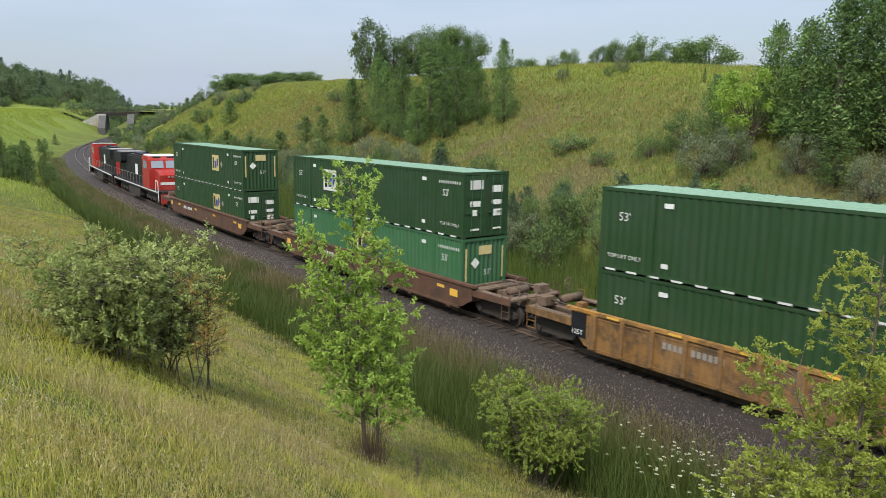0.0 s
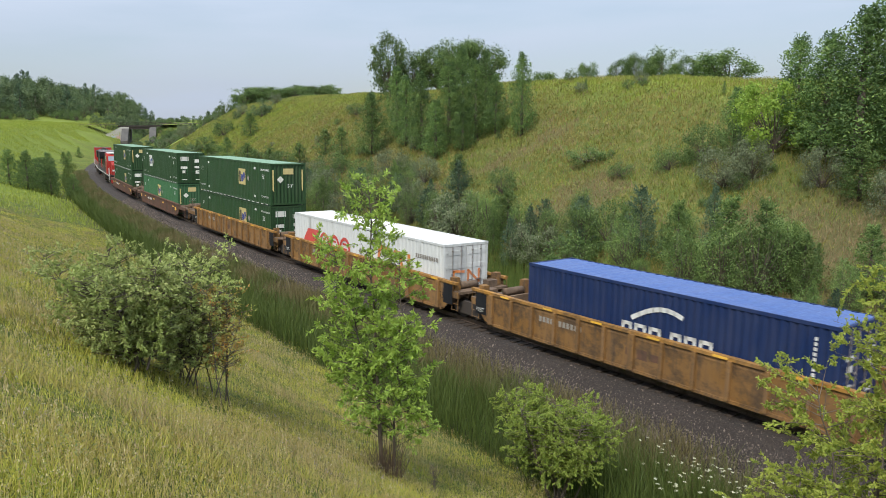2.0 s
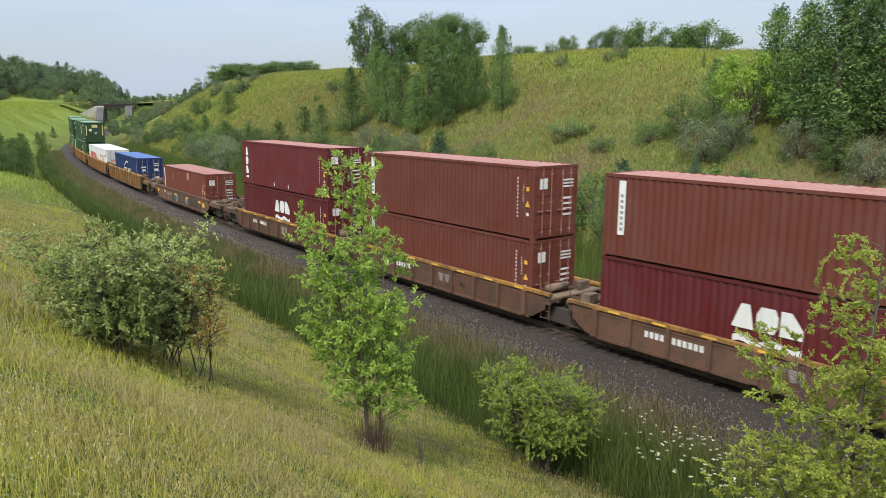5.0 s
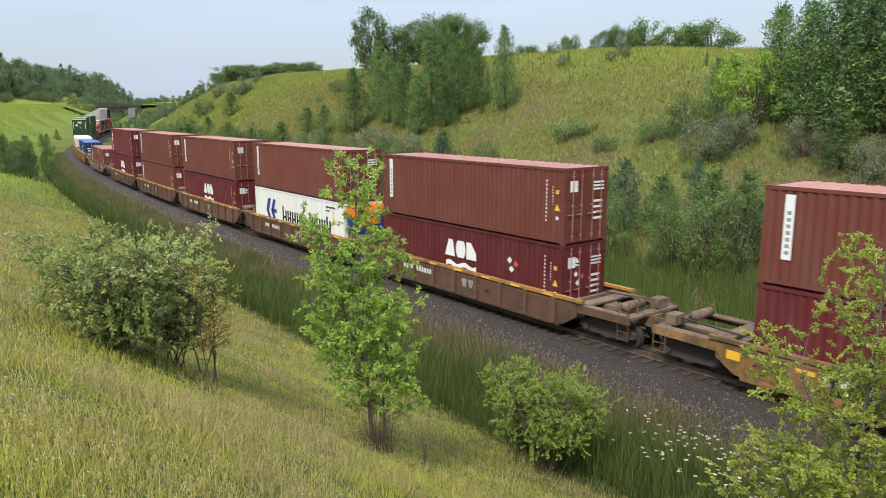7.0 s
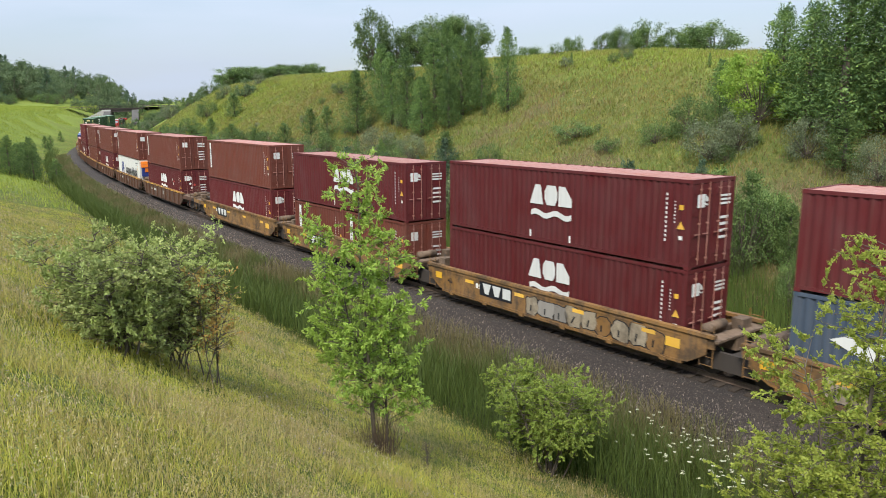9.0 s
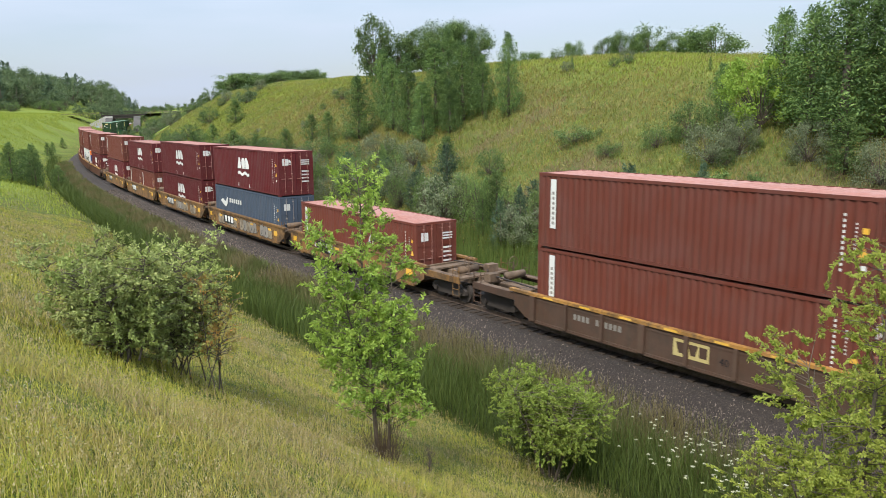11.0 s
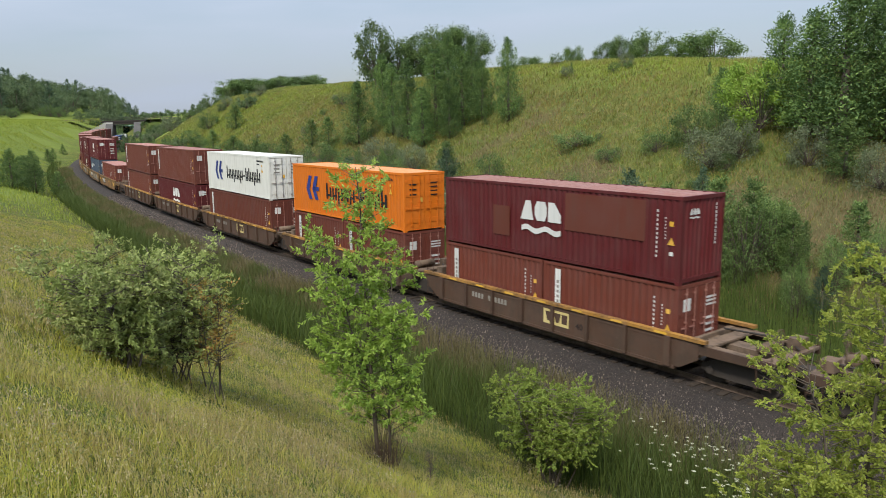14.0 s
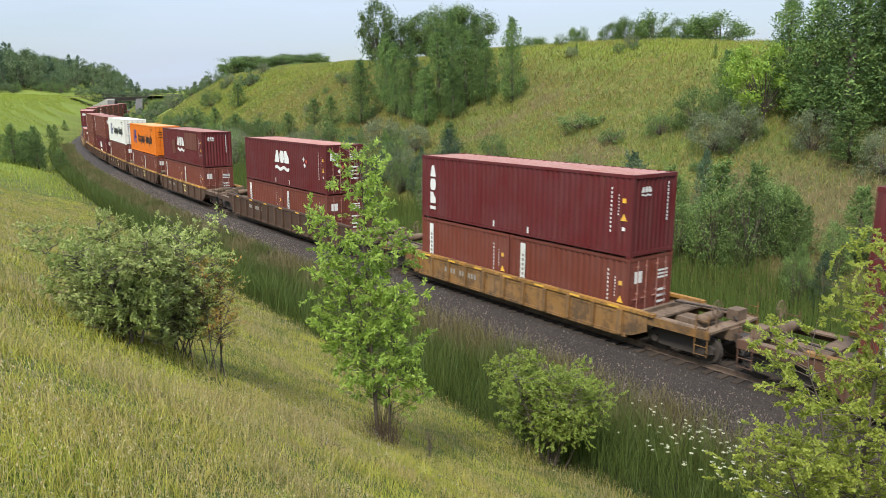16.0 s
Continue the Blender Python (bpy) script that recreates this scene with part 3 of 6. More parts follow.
def panel_mark(t, face, a, b, w, h, mat):
    flat_mark(t, "logo_panel", [rect(a, b, w, h)], mat, face, "pale square logo panel")
    lift = lambda p, q: tuple(Vector(face(p, q)) + (Vector(face(p, q)) - Vector(face(p, q))).normalized() * 0 + LIFT(face))
    flat_mark(t, "logo_shape", [rect(a + w * 0.1, b + h * 0.15, w * 0.2, h * 0.7)], INK, lift)
    flat_mark(t, "logo_shape", [[(a + w * 0.38, b + h * 0.18), (a + w * 0.62, b + h * 0.18), (a + w * 0.66, b + h * 0.6), (a + w * 0.38, b + h * 0.66)]], LOGO_BLUE, lift)
    flat_mark(t, "logo_shape", [[(a + w * 0.7, b + h * 0.28), (a + w * 0.8, b + h * 0.28), (a + w * 0.93, b + h * 0.55), (a + w * 0.9, b + h * 0.78), (a + w * 0.7, b + h * 0.78)]], LOGO_BLUE, lift)


def LIFT(face):
    e1, e2 = Vector(face(1, 0)) - Vector(face(0, 0)), Vector(face(0, 1)) - Vector(face(0, 0))
    return e1.cross(e2).normalized() * 0.003


# ---------------------------------------------------------------- well cars
WELL = {}


def shared(key, make, mat, name):
    k = (key, mat.name)
    if k not in MESHES:
        MESHES[k] = make().mesh(name, mat)
    return MESHES[k]


def bogie(parent, x, wheels_r=0.44):
    b = part("bogie", shared("bogie_bolster", lambda: MB().box(-0.25, 0.25, -1.05, 1.05, 0.42, 0.78).box(-0.9, 0.9, -0.12, 0.12, 0.35, 0.5), STEEL_BLACK, "bogie"), None, parent, "grimy black freight bogie", m=Matrix.Translation((x, 0, 0)))

    def frame_side():
        mb = MB()
        mb.prism([(-1.25, 0.42), (-0.75, 0.28), (0.75, 0.28), (1.25, 0.42), (1.25, 0.6), (0.6, 0.86), (-0.6, 0.86), (-1.25, 0.6)], -0.07, 0.07)
        for k in range(4):
            mb.rod((-0.3 + 0.2 * k, -0.09, 0.32), (-0.3 + 0.2 * k, -0.09, 0.62), 0.06, n=6)
        for sx in (-0.9, 0.9):
            mb.rod((sx, -0.16, 0.46), (sx, 0.16, 0.46), 0.13, n=8)
        return mb

    def wheelset():
        mb = MB()
        mb.rod((0, -0.8, 0), (0, 0.8, 0), 0.08, n=8)
        for sy in (-1, 1):
            mb.rod((0, sy * 0.69, 0), (0, sy * 0.82, 0), wheels_r, n=24)
            mb.rod((0, sy * 0.67, 0), (0, sy * 0.69, 0), wheels_r + 0.03, n=24)
        return mb
    for sy in (-1, 1):
        part("side_frame", shared("side_frame", frame_side, STEEL_BLACK, "side_frame"), None, b, m=Matrix.Translation((0, sy * 1.0, 0)))
    for sx in (-0.9, 0.9):
        part("wheelset", shared("wheelset", wheelset, STEEL_BLACK, "wheelset"), None, b, m=Matrix.Translation((sx, 0, wheels_r)))
    return b


def well_car(fe, be, lw, top, body, chord, label, front_bogie, rear_bogie, ribs, coupler_f=False, coupler_r=False, tall_posts=False, seed=0):
    """One well unit: fe, be to its front and rear joints, lw half the well, top of the sills above the rail."""
    rng = random.Random(seed)
    t = thing("well_car", label, "well car", "well cars of the train")
    yo, yi, zb = 1.50, 1.36, 0.36
    for sy in (-1, 1):
        m = Matrix.Diagonal((1, sy, 1, 1))
        a, b = sorted((sy * yo, sy * (yo - 0.05)))
        mb = MB()
        # web with sloping ends
        mb.prism([(-lw - 0.75, top - 0.55), (-lw - 0.1, zb + 0.05), (-lw + 0.3, zb), (lw - 0.3, zb), (lw + 0.1, zb + 0.05), (lw + 0.75, top - 0.55), (lw + 0.75, top), (-lw - 0.75, top)], a + 0.03 if sy > 0 else a + 0.0, b if sy < 0 else b - 0.0)
        part("side_sill", mb, body, t)
        c, e = sorted((sy * (yo + 0.05), sy * (yi - 0.02)))
        ch = MB().box(-lw - 1.0, lw + 1.0, c, e, top, top + 0.11)
        lo = MB().box(-lw + 0.1, lw - 0.1, min(sy * (yo + 0.04), sy * yi), max(sy * (yo + 0.04), sy * yi), zb - 0.06, zb + 0.05)
        part("top_chord", ch, chord, t, "yellow-edged top chord" if chord is CHORD_YELLOW else "")
        part("bottom_chord", lo, body, t)
        pan = MB()
        pan.box(-lw + 0.2, lw - 0.2, min(sy * (yo + 0.012), sy * yo), max(sy * (yo + 0.012), sy * yo), top - 0.16, top - 0.11)
        part("pipe_run", pan, body, t)
        for k in range(ribs):
            x = -lw + 0.35 + k * (2 * lw - 0.7) / max(1, ribs - 1)
            wide = 0.24 if k in (0, ribs // 2, ribs - 1) else 0.13

            def rib(wide=wide, h=top):
                return MB().prism([(-wide / 2, zb + 0.02), (wide / 2, zb + 0.02), (wide / 2, h), (-wide / 2, h)], 0, 0.12)
            part("rib", shared(("rib", wide, top), rib, body, "rib"), None, t, m=Matrix.Translation((x, sy * yo if sy > 0 else -yo - 0.12, 0)))
    bearer = MB().box(-0.2, 0.2, -yi, yi, zb - 0.02, zb + 0.03).mesh("cross_bearer", body)
    for k in range(5):
        part("cross_bearer", bearer, None, t, m=Matrix.Translation((-lw + 0.6 + k * (2 * lw - 1.2) / 4, 0, 0)))
    if not ribs:
        lug = MB().box(-0.12, 0.12, -0.05, 0.05, zb - 0.12, zb + 0.02).mesh("lug", body)
        for k in range(6):
            for sy in (-1, 1):
                part("lug", lug, None, t, m=Matrix.Translation((-lw + 0.8 + k * (2 * lw - 1.6) / 5, sy * (yo + 0.02), 0)))
    for sx, ext, has_bogie, coup in ((1, fe, front_bogie, coupler_f), (-1, be, rear_bogie, coupler_r)):
        x0, x1 = lw + 0.25, ext - 0.35
        q = Matrix.Diagonal((sx, 1, 1, 1)) if sx > 0 else Matrix.Rotation(math.pi, 4, "Z")
        z1 = min(top, 1.28)
        part("bulkhead", MB().box(x0 - 0.1, x0 + 0.05, -yi, yi, 0.6, z1 + 0.02, q), DECK, t)
        part("centre_sill", MB().box(x0, x1, -0.32, 0.32, 0.78, z1 - 0.1, q), DECK, t)
        for sy in (-1, 1):
            a, b = sorted((sy * 1.12, sy * 1.42))
            part("walkway", MB().box(x0 - 0.2, x1 - 0.35, a, b, z1 - 0.06, z1, q), DECK, t, "rusty steel walkway plate")
        part("end_platform", MB().box(x1 - 0.5, x1 - 0.1, -1.46, 1.46, z1 - 0.10, z1 - 0.02, q), DECK, t, "rusty steel end platform")
        part("cross_step", MB().box(x0 + 0.35, x0 + 0.85, -1.46, 1.46, z1 - 0.05, z1 + 0.02, q), DECK, t)
        for sy in (-1, 1):
            a, b = sorted((sy * 1.40, sy * 1.47))
            part("end_sill", MB().prism([(x0 - 0.1, z1 - 0.62), (x0 + 0.35, z1 - 0.3), (x1 - 0.1, z1 - 0.26), (x1 - 0.1, z1), (x0 - 0.1, z1)], a, b, q), body, t)
            rl = MB()
            for xx in (x1 - 0.15, x1 - 0.6):
                rl.rod(q @ Vector((xx, sy * 1.44, 0.4)), q @ Vector((xx, sy * 1.44, z1 + 0.5)), 0.018, n=5)
            for k in range(5):
                rl.rod(q @ Vector((x1 - 0.15, sy * 1.44, 0.45 + 0.28 * k)), q @ Vector((x1 - 0.6, sy * 1.44, 0.45 + 0.28 * k)), 0.016, n=5)
            part("ladder", rl, body, t)
        part("air_reservoir", MB().rod(q @ Vector((x1 - 0.75, -0.95, z1 + 0.18)), q @ Vector((x1 - 0.75, 0.1, z1 + 0.18)), 0.17, n=12), DECK, t, "brake air reservoir", smooth=True)
        part("valve_box", MB().box(x1 - 0.65, x1 - 0.25, 0.4, 0.95, z1, z1 + 0.34, q), DECK, t)
        part("brake_pipe", MB().tube([q @ Vector((x0 + 0.1, 0.6, z1 + 0.1)), q @ Vector((x1 - 0.7, 0.62, z1 + 0.22)), q @ Vector((x1 - 0.2, 0.3, z1 + 0.05))], 0.035), STEEL_BLACK, t)
        if coup:
            cp = MB().box(x1, ext + 0.02, -0.13, 0.13, 0.72, 0.98, q).box(ext - 0.2, ext + 0.05, -0.22, 0.22, 0.7, 1.0, q)
            cp.tube([q @ Vector((x1, 0.5, 0.8)), q @ Vector((ext - 0.2, 0.45, 0.45)), q @ Vector((ext, 0.3, 0.6))], 0.03)
            part("coupler", cp, STEEL_BLACK, t)
            bw = MB()
            c = q @ Vector((x1 - 0.3, -0.75 * 1, z1 + 0.62))
            prev = None
            for k in range(15):
                an = k * math.tau / 14
                p = c + Vector((0, math.cos(an) * 0.26, math.sin(an) * 0.26))
                if prev is not None:
                    bw.rod(prev, p, 0.018, n=5)
                prev = p
            for k in range(3):
                an = k * math.tau / 3
                bw.rod(c, c + Vector((0, math.cos(an) * 0.26, math.sin(an) * 0.26)), 0.012, n=4)
            bw.rod(c, c - Vector((0, 0, 0.62)), 0.03, n=6)
            part("brake_wheel", bw, DECK, t, "handbrake wheel on its post")
        if tall_posts:
            for sy in (-1, 1):
                a, b = sorted((sy * 1.05, sy * 1.38))
                part("guide_post", MB().prism([(x0 + 0.05, z1), (x0 + 0.5, z1), (x0 + 0.42, z1 + 0.6), (x0 + 0.12, z1 + 0.6)], a, b, q), body, t)
        if has_bogie:
            bogie(t, sx * (ext - (1.75 if coup else 0.0)))
    return t
# ---------------------------------------------------------------- the train: units from the head
V0, ACC = 23.1668, -0.027516
MOVING = []  # (thing, offset along the train, half base, height)


def place(ob, o, half, z):
    MOVING.append((ob, o, half, z, Matrix()))


HC, STD = 2.896, 2.591
# name, offset, style, front joint, rear joint, lower boxes, upper box
TWENTY = 6.058


def mark_strip(a=None):
    def m(t, near, back, L, H, y, x):
        small_print(t, near, back, L, H, y, x)
        strip_label(t, near, x, H, -x + 0.62, z0=H * 0.28, z1=H - 0.22)
    return m


def mark_plainprint(t, near, back, L, H, y, x):
    small_print(t, near, back, L, H, y, x)


def ties(t, near, x, H):
    flat_mark(t, "lift_label", [rect(-1.05, 0.2, 0.09, 0.26)], WHITE, near)
    flat_mark(t, "lift_label", [rect(1.0, 0.2, 0.09, 0.26)], WHITE, near)


def diamonds(t, face, a, b, q=0.15):
    for k, (dx, dz, mat) in enumerate(((0, 0, WHITE), (0.36, -0.12, LOGO_RED), (0.12, -0.36, WHITE))):
        flat_mark(t, "hazard_placard", [[(a + dx - q, b + dz), (a + dx, b + dz - q), (a + dx + q, b + dz), (a + dx, b + dz + q)]], mat, face)


def mark_wave(w=2.1, up=0.52, a0=-1.0, haz=False, rear_doors=True):
    def m(t, near, back, L, H, y, x):
        small_print(t, near, back, L, H, y, x, plates=rear_doors)
        block_wave(t, near, a0, H * up, w)
        ties(t, near, x, H)
        block_wave(t, lambda p, q: (-x - 0.022, -p, q), -0.85, H - 0.72, 0.5)
        if haz:
            diamonds(t, near, 3.2, H * 0.66)
            diamonds(t, lambda p, q: (-x - 0.024, -p, q), -0.5, H * 0.6, 0.12)
    return m


def mark_stack(rear_doors=True):
    def m(t, near, back, L, H, y, x):
        small_print(t, near, back, L, H, y, x, plates=rear_doors)
        stacked_blocks(t, near, -x + 0.65, H - 0.42, 0.52)
        ties(t, near, x, H)
        if not rear_doors:
            block_wave(t, lambda p, q: (-x + 0.02, -p, q), -0.75, H - 0.62, 0.55)
            flat_mark(t, "number_marking", [rect(0.72, H - 0.4 - k * 0.13, 0.07, 0.09) for k in range(11)], WHITE, lambda p, q: (-x + 0.02, -p, q))
    return m


def mark_patched(t, near, back, L, H, y, x):
    lift = lambda p, q: (-p, y + 0.007, q)
    flat_mark(t, "paint_patch", [rect(1.1, H * 0.45, 3.6, H * 0.48)], BROWN, near, "brown repaint patch")
    flat_mark(t, "paint_patch", [rect(-2.9, H * 0.25, 1.0, H * 0.42)], BROWN, near, "brown repaint patch")
    small_print(t, near, back, L, H, y, x, plates=False)
    block_wave(t, lift, -1.2, H * 0.52, 2.1)
    block_wave(t, lambda p, q: (-x + 0.02, -p, q), -0.75, H - 0.62, 0.55)
    flat_mark(t, "number_marking", [rect(0.72, H - 0.4 - k * 0.13, 0.07, 0.09) for k in range(11)], WHITE, lambda p, q: (-x + 0.02, -p, q))




def name_bars(t, near, a, b, h, mat, label):
    """A name as plain upright bars, two for each broad letter."""
    polys, p, st = [], a, h * 0.2
    for up, down, w in ((1, 0, 0.66), (0, 0, 0.58), (0, 1, 0.60), (0, 0, 0.58), (0, 1, 0.60), (2, 0, 0.34), (1, 0, 0.5), (1, 0, 0.18), (0, 0, 0.60), (0, 1, 0.54), (1, 0, 0.60)):
        w *= h
        if up == 2:
            polys.append(rect(p, b + h * 0.28, w, h * 0.15))
        else:
            lo, hi = b - 0.27 * h * down, b + h * (1.0 if up else 0.75)
            polys.append(rect(p, lo, st, hi - lo))
            if w > 0.3 * h:
                polys.append(rect(p + w - st, b, st, h * 0.75))
                polys.append(rect(p + st, b + h * 0.18, w - 2 * st, h * 0.13))
        p += w + h * 0.13
    flat_mark(t, "company_name", polys, mat, near, label)


def mark_arrows(reefer=True):
    def m(t, near, back, L, H, y, x):
        arrows_mark(t, near, -4.33, H * 0.31, 1.38)
        name_bars(t, near, -1.85, H * 0.37, 0.90, INK, "dark company name in upright bars")
        small = [rect(4.0 + 0.16 * k, H - 0.42, 0.11, 0.1) for k in range(7)] + [rect(4.0 + 0.16 * k, H - 0.62, 0.11, 0.08) for k in range(3)]
        flat_mark(t, "number_marking", small, INK, near)
        flat_mark(t, "warning_label", [[(4.75, H - 1.1), (5.05, H - 1.1), (4.9, H - 0.82)]], STICKER, near, "yellow triangle label")
        flat_mark(t, "warning_label", [rect(4.82, H - 0.74, 0.14, 0.14)], STICKER, near, "yellow label")
        d = lambda p, q: (-x - 0.02, -p, q)
        flat_mark(t, "door_plate", [rect(0.3, H - 0.55 - 0.2 * k, 0.5, 0.06) for k in range(4)] + [rect(-0.9, H - 0.6 - 0.25 * k, 0.4, 0.07) for k in range(3)], FADED if reefer else INK, d)
        flat_mark(t, "warning_label", [rect(-0.3, H * 0.5, 0.16, 0.22)], STICKER, d, "yellow label")
    return m


def mark_domestic(buff, lift_words=True, rear_doors=True, panel_a=2.6):
    def m(t, near, back, L, H, y, x):
        panel_mark(t, near, panel_a - 0.75, H * 0.40, 1.45, 1.15, BUFF if buff else CREAM)
        q = 0.24
        flat_mark(t, "placard", [[(panel_a + 1.25 - q, H * 0.58), (panel_a + 1.25, H * 0.58 - q), (panel_a + 1.25 + q, H * 0.58), (panel_a + 1.25, H * 0.58 + q)]], FADED, near)
        for a in (-x + 0.75, x - 1.5):
            lettering(t, "53'", 0.42, WHITE, near_text(a, H * 0.62, y))
        if lift_words:
            for a in (-x + 0.35, x - 1.65):
                lettering(t, "TOP LIFT ONLY", 0.20, WHITE, near_text(a, H * 0.17, y))
        flat_mark(t, "number_marking", [rect(x - 1.75 + 0.16 * k, H * 0.81, 0.07, 0.13) for k in range(10)], WHITE, near)
        for a in (-5.55, 5.05):
            flat_mark(t, "lift_label", [rect(a, H * 0.82, 0.34, 0.16)], WHITE, near)
            flat_mark(t, "lift_label", [rect(a, H * 0.14, 0.26, 0.16)], WHITE, near)
        d = lambda p, q: (-x - 0.02 if rear_doors else -x + 0.016, -p, q)
        flat_mark(t, "logo_panel", [rect(-0.95 if rear_doors else -0.35, H - 0.75, 0.75, 0.4)], CREAM if rear_doors else BUFF, d)
        if rear_doors:
            flat_mark(t, "door_plate", [rect(0.3, H - 0.9, 0.62, 0.3), rect(0.3, H - 1.45, 0.6, 0.22), rect(-0.95, H - 1.5, 0.6, 0.24), rect(0.4, 0.35, 0.5, 0.08), rect(-0.9, 0.35, 0.5, 0.08), rect(-0.85, H - 1.9, 0.3, 0.26), rect(0.4, H - 1.95, 0.5, 0.3)], CREAM, d)
        else:
            flat_mark(t, "placard", [[(-0.8, H * 0.62), (-0.55, H * 0.62 - 0.25), (-0.3, H * 0.62), (-0.55, H * 0.62 + 0.25)]], CREAM, d)
            lettering(t, "53'", 0.36, WHITE, rear_text(-0.05, H * 0.42, x - 0.03))
            flat_mark(t, "reflective_strip", [rect(-1.12, H * 0.35, 0.10, H * 0.5)], BUFF, d)
            flat_mark(t, "reflective_strip", [rect(1.0, H * 0.35, 0.10, H * 0.5)], BUFF, d)
        for k in range(18):
            if lift_words:
                flat_mark(t, "reflective_strip", [rect(-x + 0.3 + k * 0.88, 0.03, 0.42, 0.07)], WHITE, lambda p, q: (-p, y + 0.006, q))
    return m


def thick(points, w):
    """A ribbon through (right, up) points as quads."""
    out = []
    for (a, b), (c, d) in zip(points, points[1:]):
        l = math.hypot(c - a, d - b) or 1
        nx_, ny_ = -(d - b) / l * w / 2, (c - a) / l * w / 2
        ex, ey = (c - a) / l * w * 0.35, (d - b) / l * w * 0.35
        out.append([(a - nx_ - ex, b - ny_ - ey), (c - nx_ + ex, d - ny_ + ey), (c + nx_ + ex, d + ny_ + ey), (a + nx_ - ex, b + ny_ - ey)])
    return out


def mark_white53(t, near, back, L, H, y, x):
    p = [(3.35, 1.95), (2.5, 2.05), (2.25, 1.85), (2.25, 0.95), (2.5, 0.75), (3.4, 0.75)]
    flat_mark(t, "company_mark", thick(p, 0.26), LOGO_ORANGE, near, "orange ribbon mark")
    flat_mark(t, "company_mark", thick([(3.8, 1.95), (4.2, 1.95), (4.75, 0.85), (5.1, 0.85), (5.1, 1.95)], 0.26), LOGO_ORANGE, near, "orange ribbon mark")
    for k in range(3):
        c = -4.0 + k * 1.25
        flat_mark(t, "company_mark", ring(c, 1.45, 0.42, 0.62), LOGO_RED, near, "red ring mark")
        flat_mark(t, "company_mark", [rect(c - 0.26, 1.0, 0.52, 0.45), rect(c - 0.2, 1.62, 0.4, 0.12)], LOGO_RED, near)
    flat_mark(t, "company_mark", [[(-7.4, 0.55), (-1.9, 0.55), (-2.6, 0.85), (-4.7, 0.85), (-4.7, 2.1), (-6.2, 2.1)]], LOGO_RED, near, "broad red flash")
    flat_mark(t, "number_marking", [rect(5.7 + 0.19 * k, 2.0, 0.13, 0.2) for k in range(10)], FADED, near)
    q = 0.2
    flat_mark(t, "placard", [[(0.3 - q, 1.55), (0.3, 1.55 - q), (0.3 + q, 1.55), (0.3, 1.55 + q)]], FADED, near)
    d = lambda a, b: (-x - 0.02, -a, b)
    flat_mark(t, "company_mark", thick([(-0.15, 1.55), (-0.75, 1.6), (-0.8, 1.05), (-0.15, 1.0)], 0.12), LOGO_ORANGE, d)
    flat_mark(t, "company_mark", thick([(0.1, 1.0), (0.1, 1.6), (0.75, 1.0), (0.75, 1.6)], 0.12), LOGO_ORANGE, d)


def mark_navy(t, near, back, L, H, y, x):
    arc = [(-0.9 + 0.28 * k, 1.75 + 0.5 * math.sin(k / 7 * 2.3)) for k in range(8)]
    flat_mark(t, "company_mark", thick(arc, 0.16), WHITE, near, "white swoosh mark")
    polys, p = [], -1.35
    for k, w in enumerate((0.45, 0.5, 0.5, 0.0, 0.45, 0.45, 0.5)):
        if not w:
            p += 0.25
            continue
        h = 0.62
        polys += [rect(p, 0.95, 0.13, h), rect(p, 0.95 + h - 0.13, w, 0.13)]
        polys.append(rect(p + w - 0.13, 0.95, 0.13, h))
        p += w + 0.1
    flat_mark(t, "company_name", polys, WHITE, near, "white company name in upright bars")
    d = lambda a, b: (-x - 0.02, -a, b)
    flat_mark(t, "door_plate", [rect(-0.95, 1.9, 0.5, 0.14), rect(-0.85, 1.55, 0.35, 0.2), rect(0.3, 2.25, 0.55, 0.1), rect(0.3, 2.05, 0.55, 0.1), rect(0.35, 1.55, 0.4, 0.25), rect(-0.9, 1.0, 0.4, 0.2), rect(0.4, 0.8, 0.4, 0.2)], WHITE, d)
    flat_mark(t, "number_marking", [rect(x - 0.75, H - 0.5 - k * 0.15, 0.09, 0.1) for k in range(11)], WHITE, near)


def mark_slate(t, near, back, L, H, y, x):
    flat_mark(t, "company_mark", [[(-5.0, 1.75), (-4.5, 1.95), (-3.9, 1.75), (-3.6, 2.1), (-3.4, 2.05), (-3.55, 1.6), (-3.9, 1.35), (-4.4, 1.5)]], WHITE, near, "white running figure shape")
    flat_mark(t, "company_name", [rect(-3.1 + 0.42 * k, 1.75, 0.3, 0.32) for k in range(6)], WHITE, near, "white company name in upright bars")
    small_print(t, near, back, L, H, y, x)


def mark_small(t, near, back, L, H, y, x):
    small_print(t, near, back, L, H, y, x)
    strip_label(t, near, x, H, -x + 0.5, z0=H * 0.3, z1=H - 0.25)
    flat_mark(t, "company_mark", [[(1.6, 1.3), (1.9, 1.3), (1.9, 1.9)], [(2.0, 1.2), (2.4, 1.9), (2.1, 1.9)]], WHITE, near)


def mark_patches(t, near, back, L, H, y, x):
    small_print(t, near, back, L, H, y, x)
    strip_label(t, near, x, H, -x + 0.55, z0=H * 0.25, z1=H - 0.2)
    flat_mark(t, "paint_patch", [rect(-2.8, H * 0.66, 0.3, 0.42)], ROOF_RED, near)
    flat_mark(t, "paint_patch", [rect(1.2, H * 0.72, 0.6, 0.6)], ROOF_RED, near)


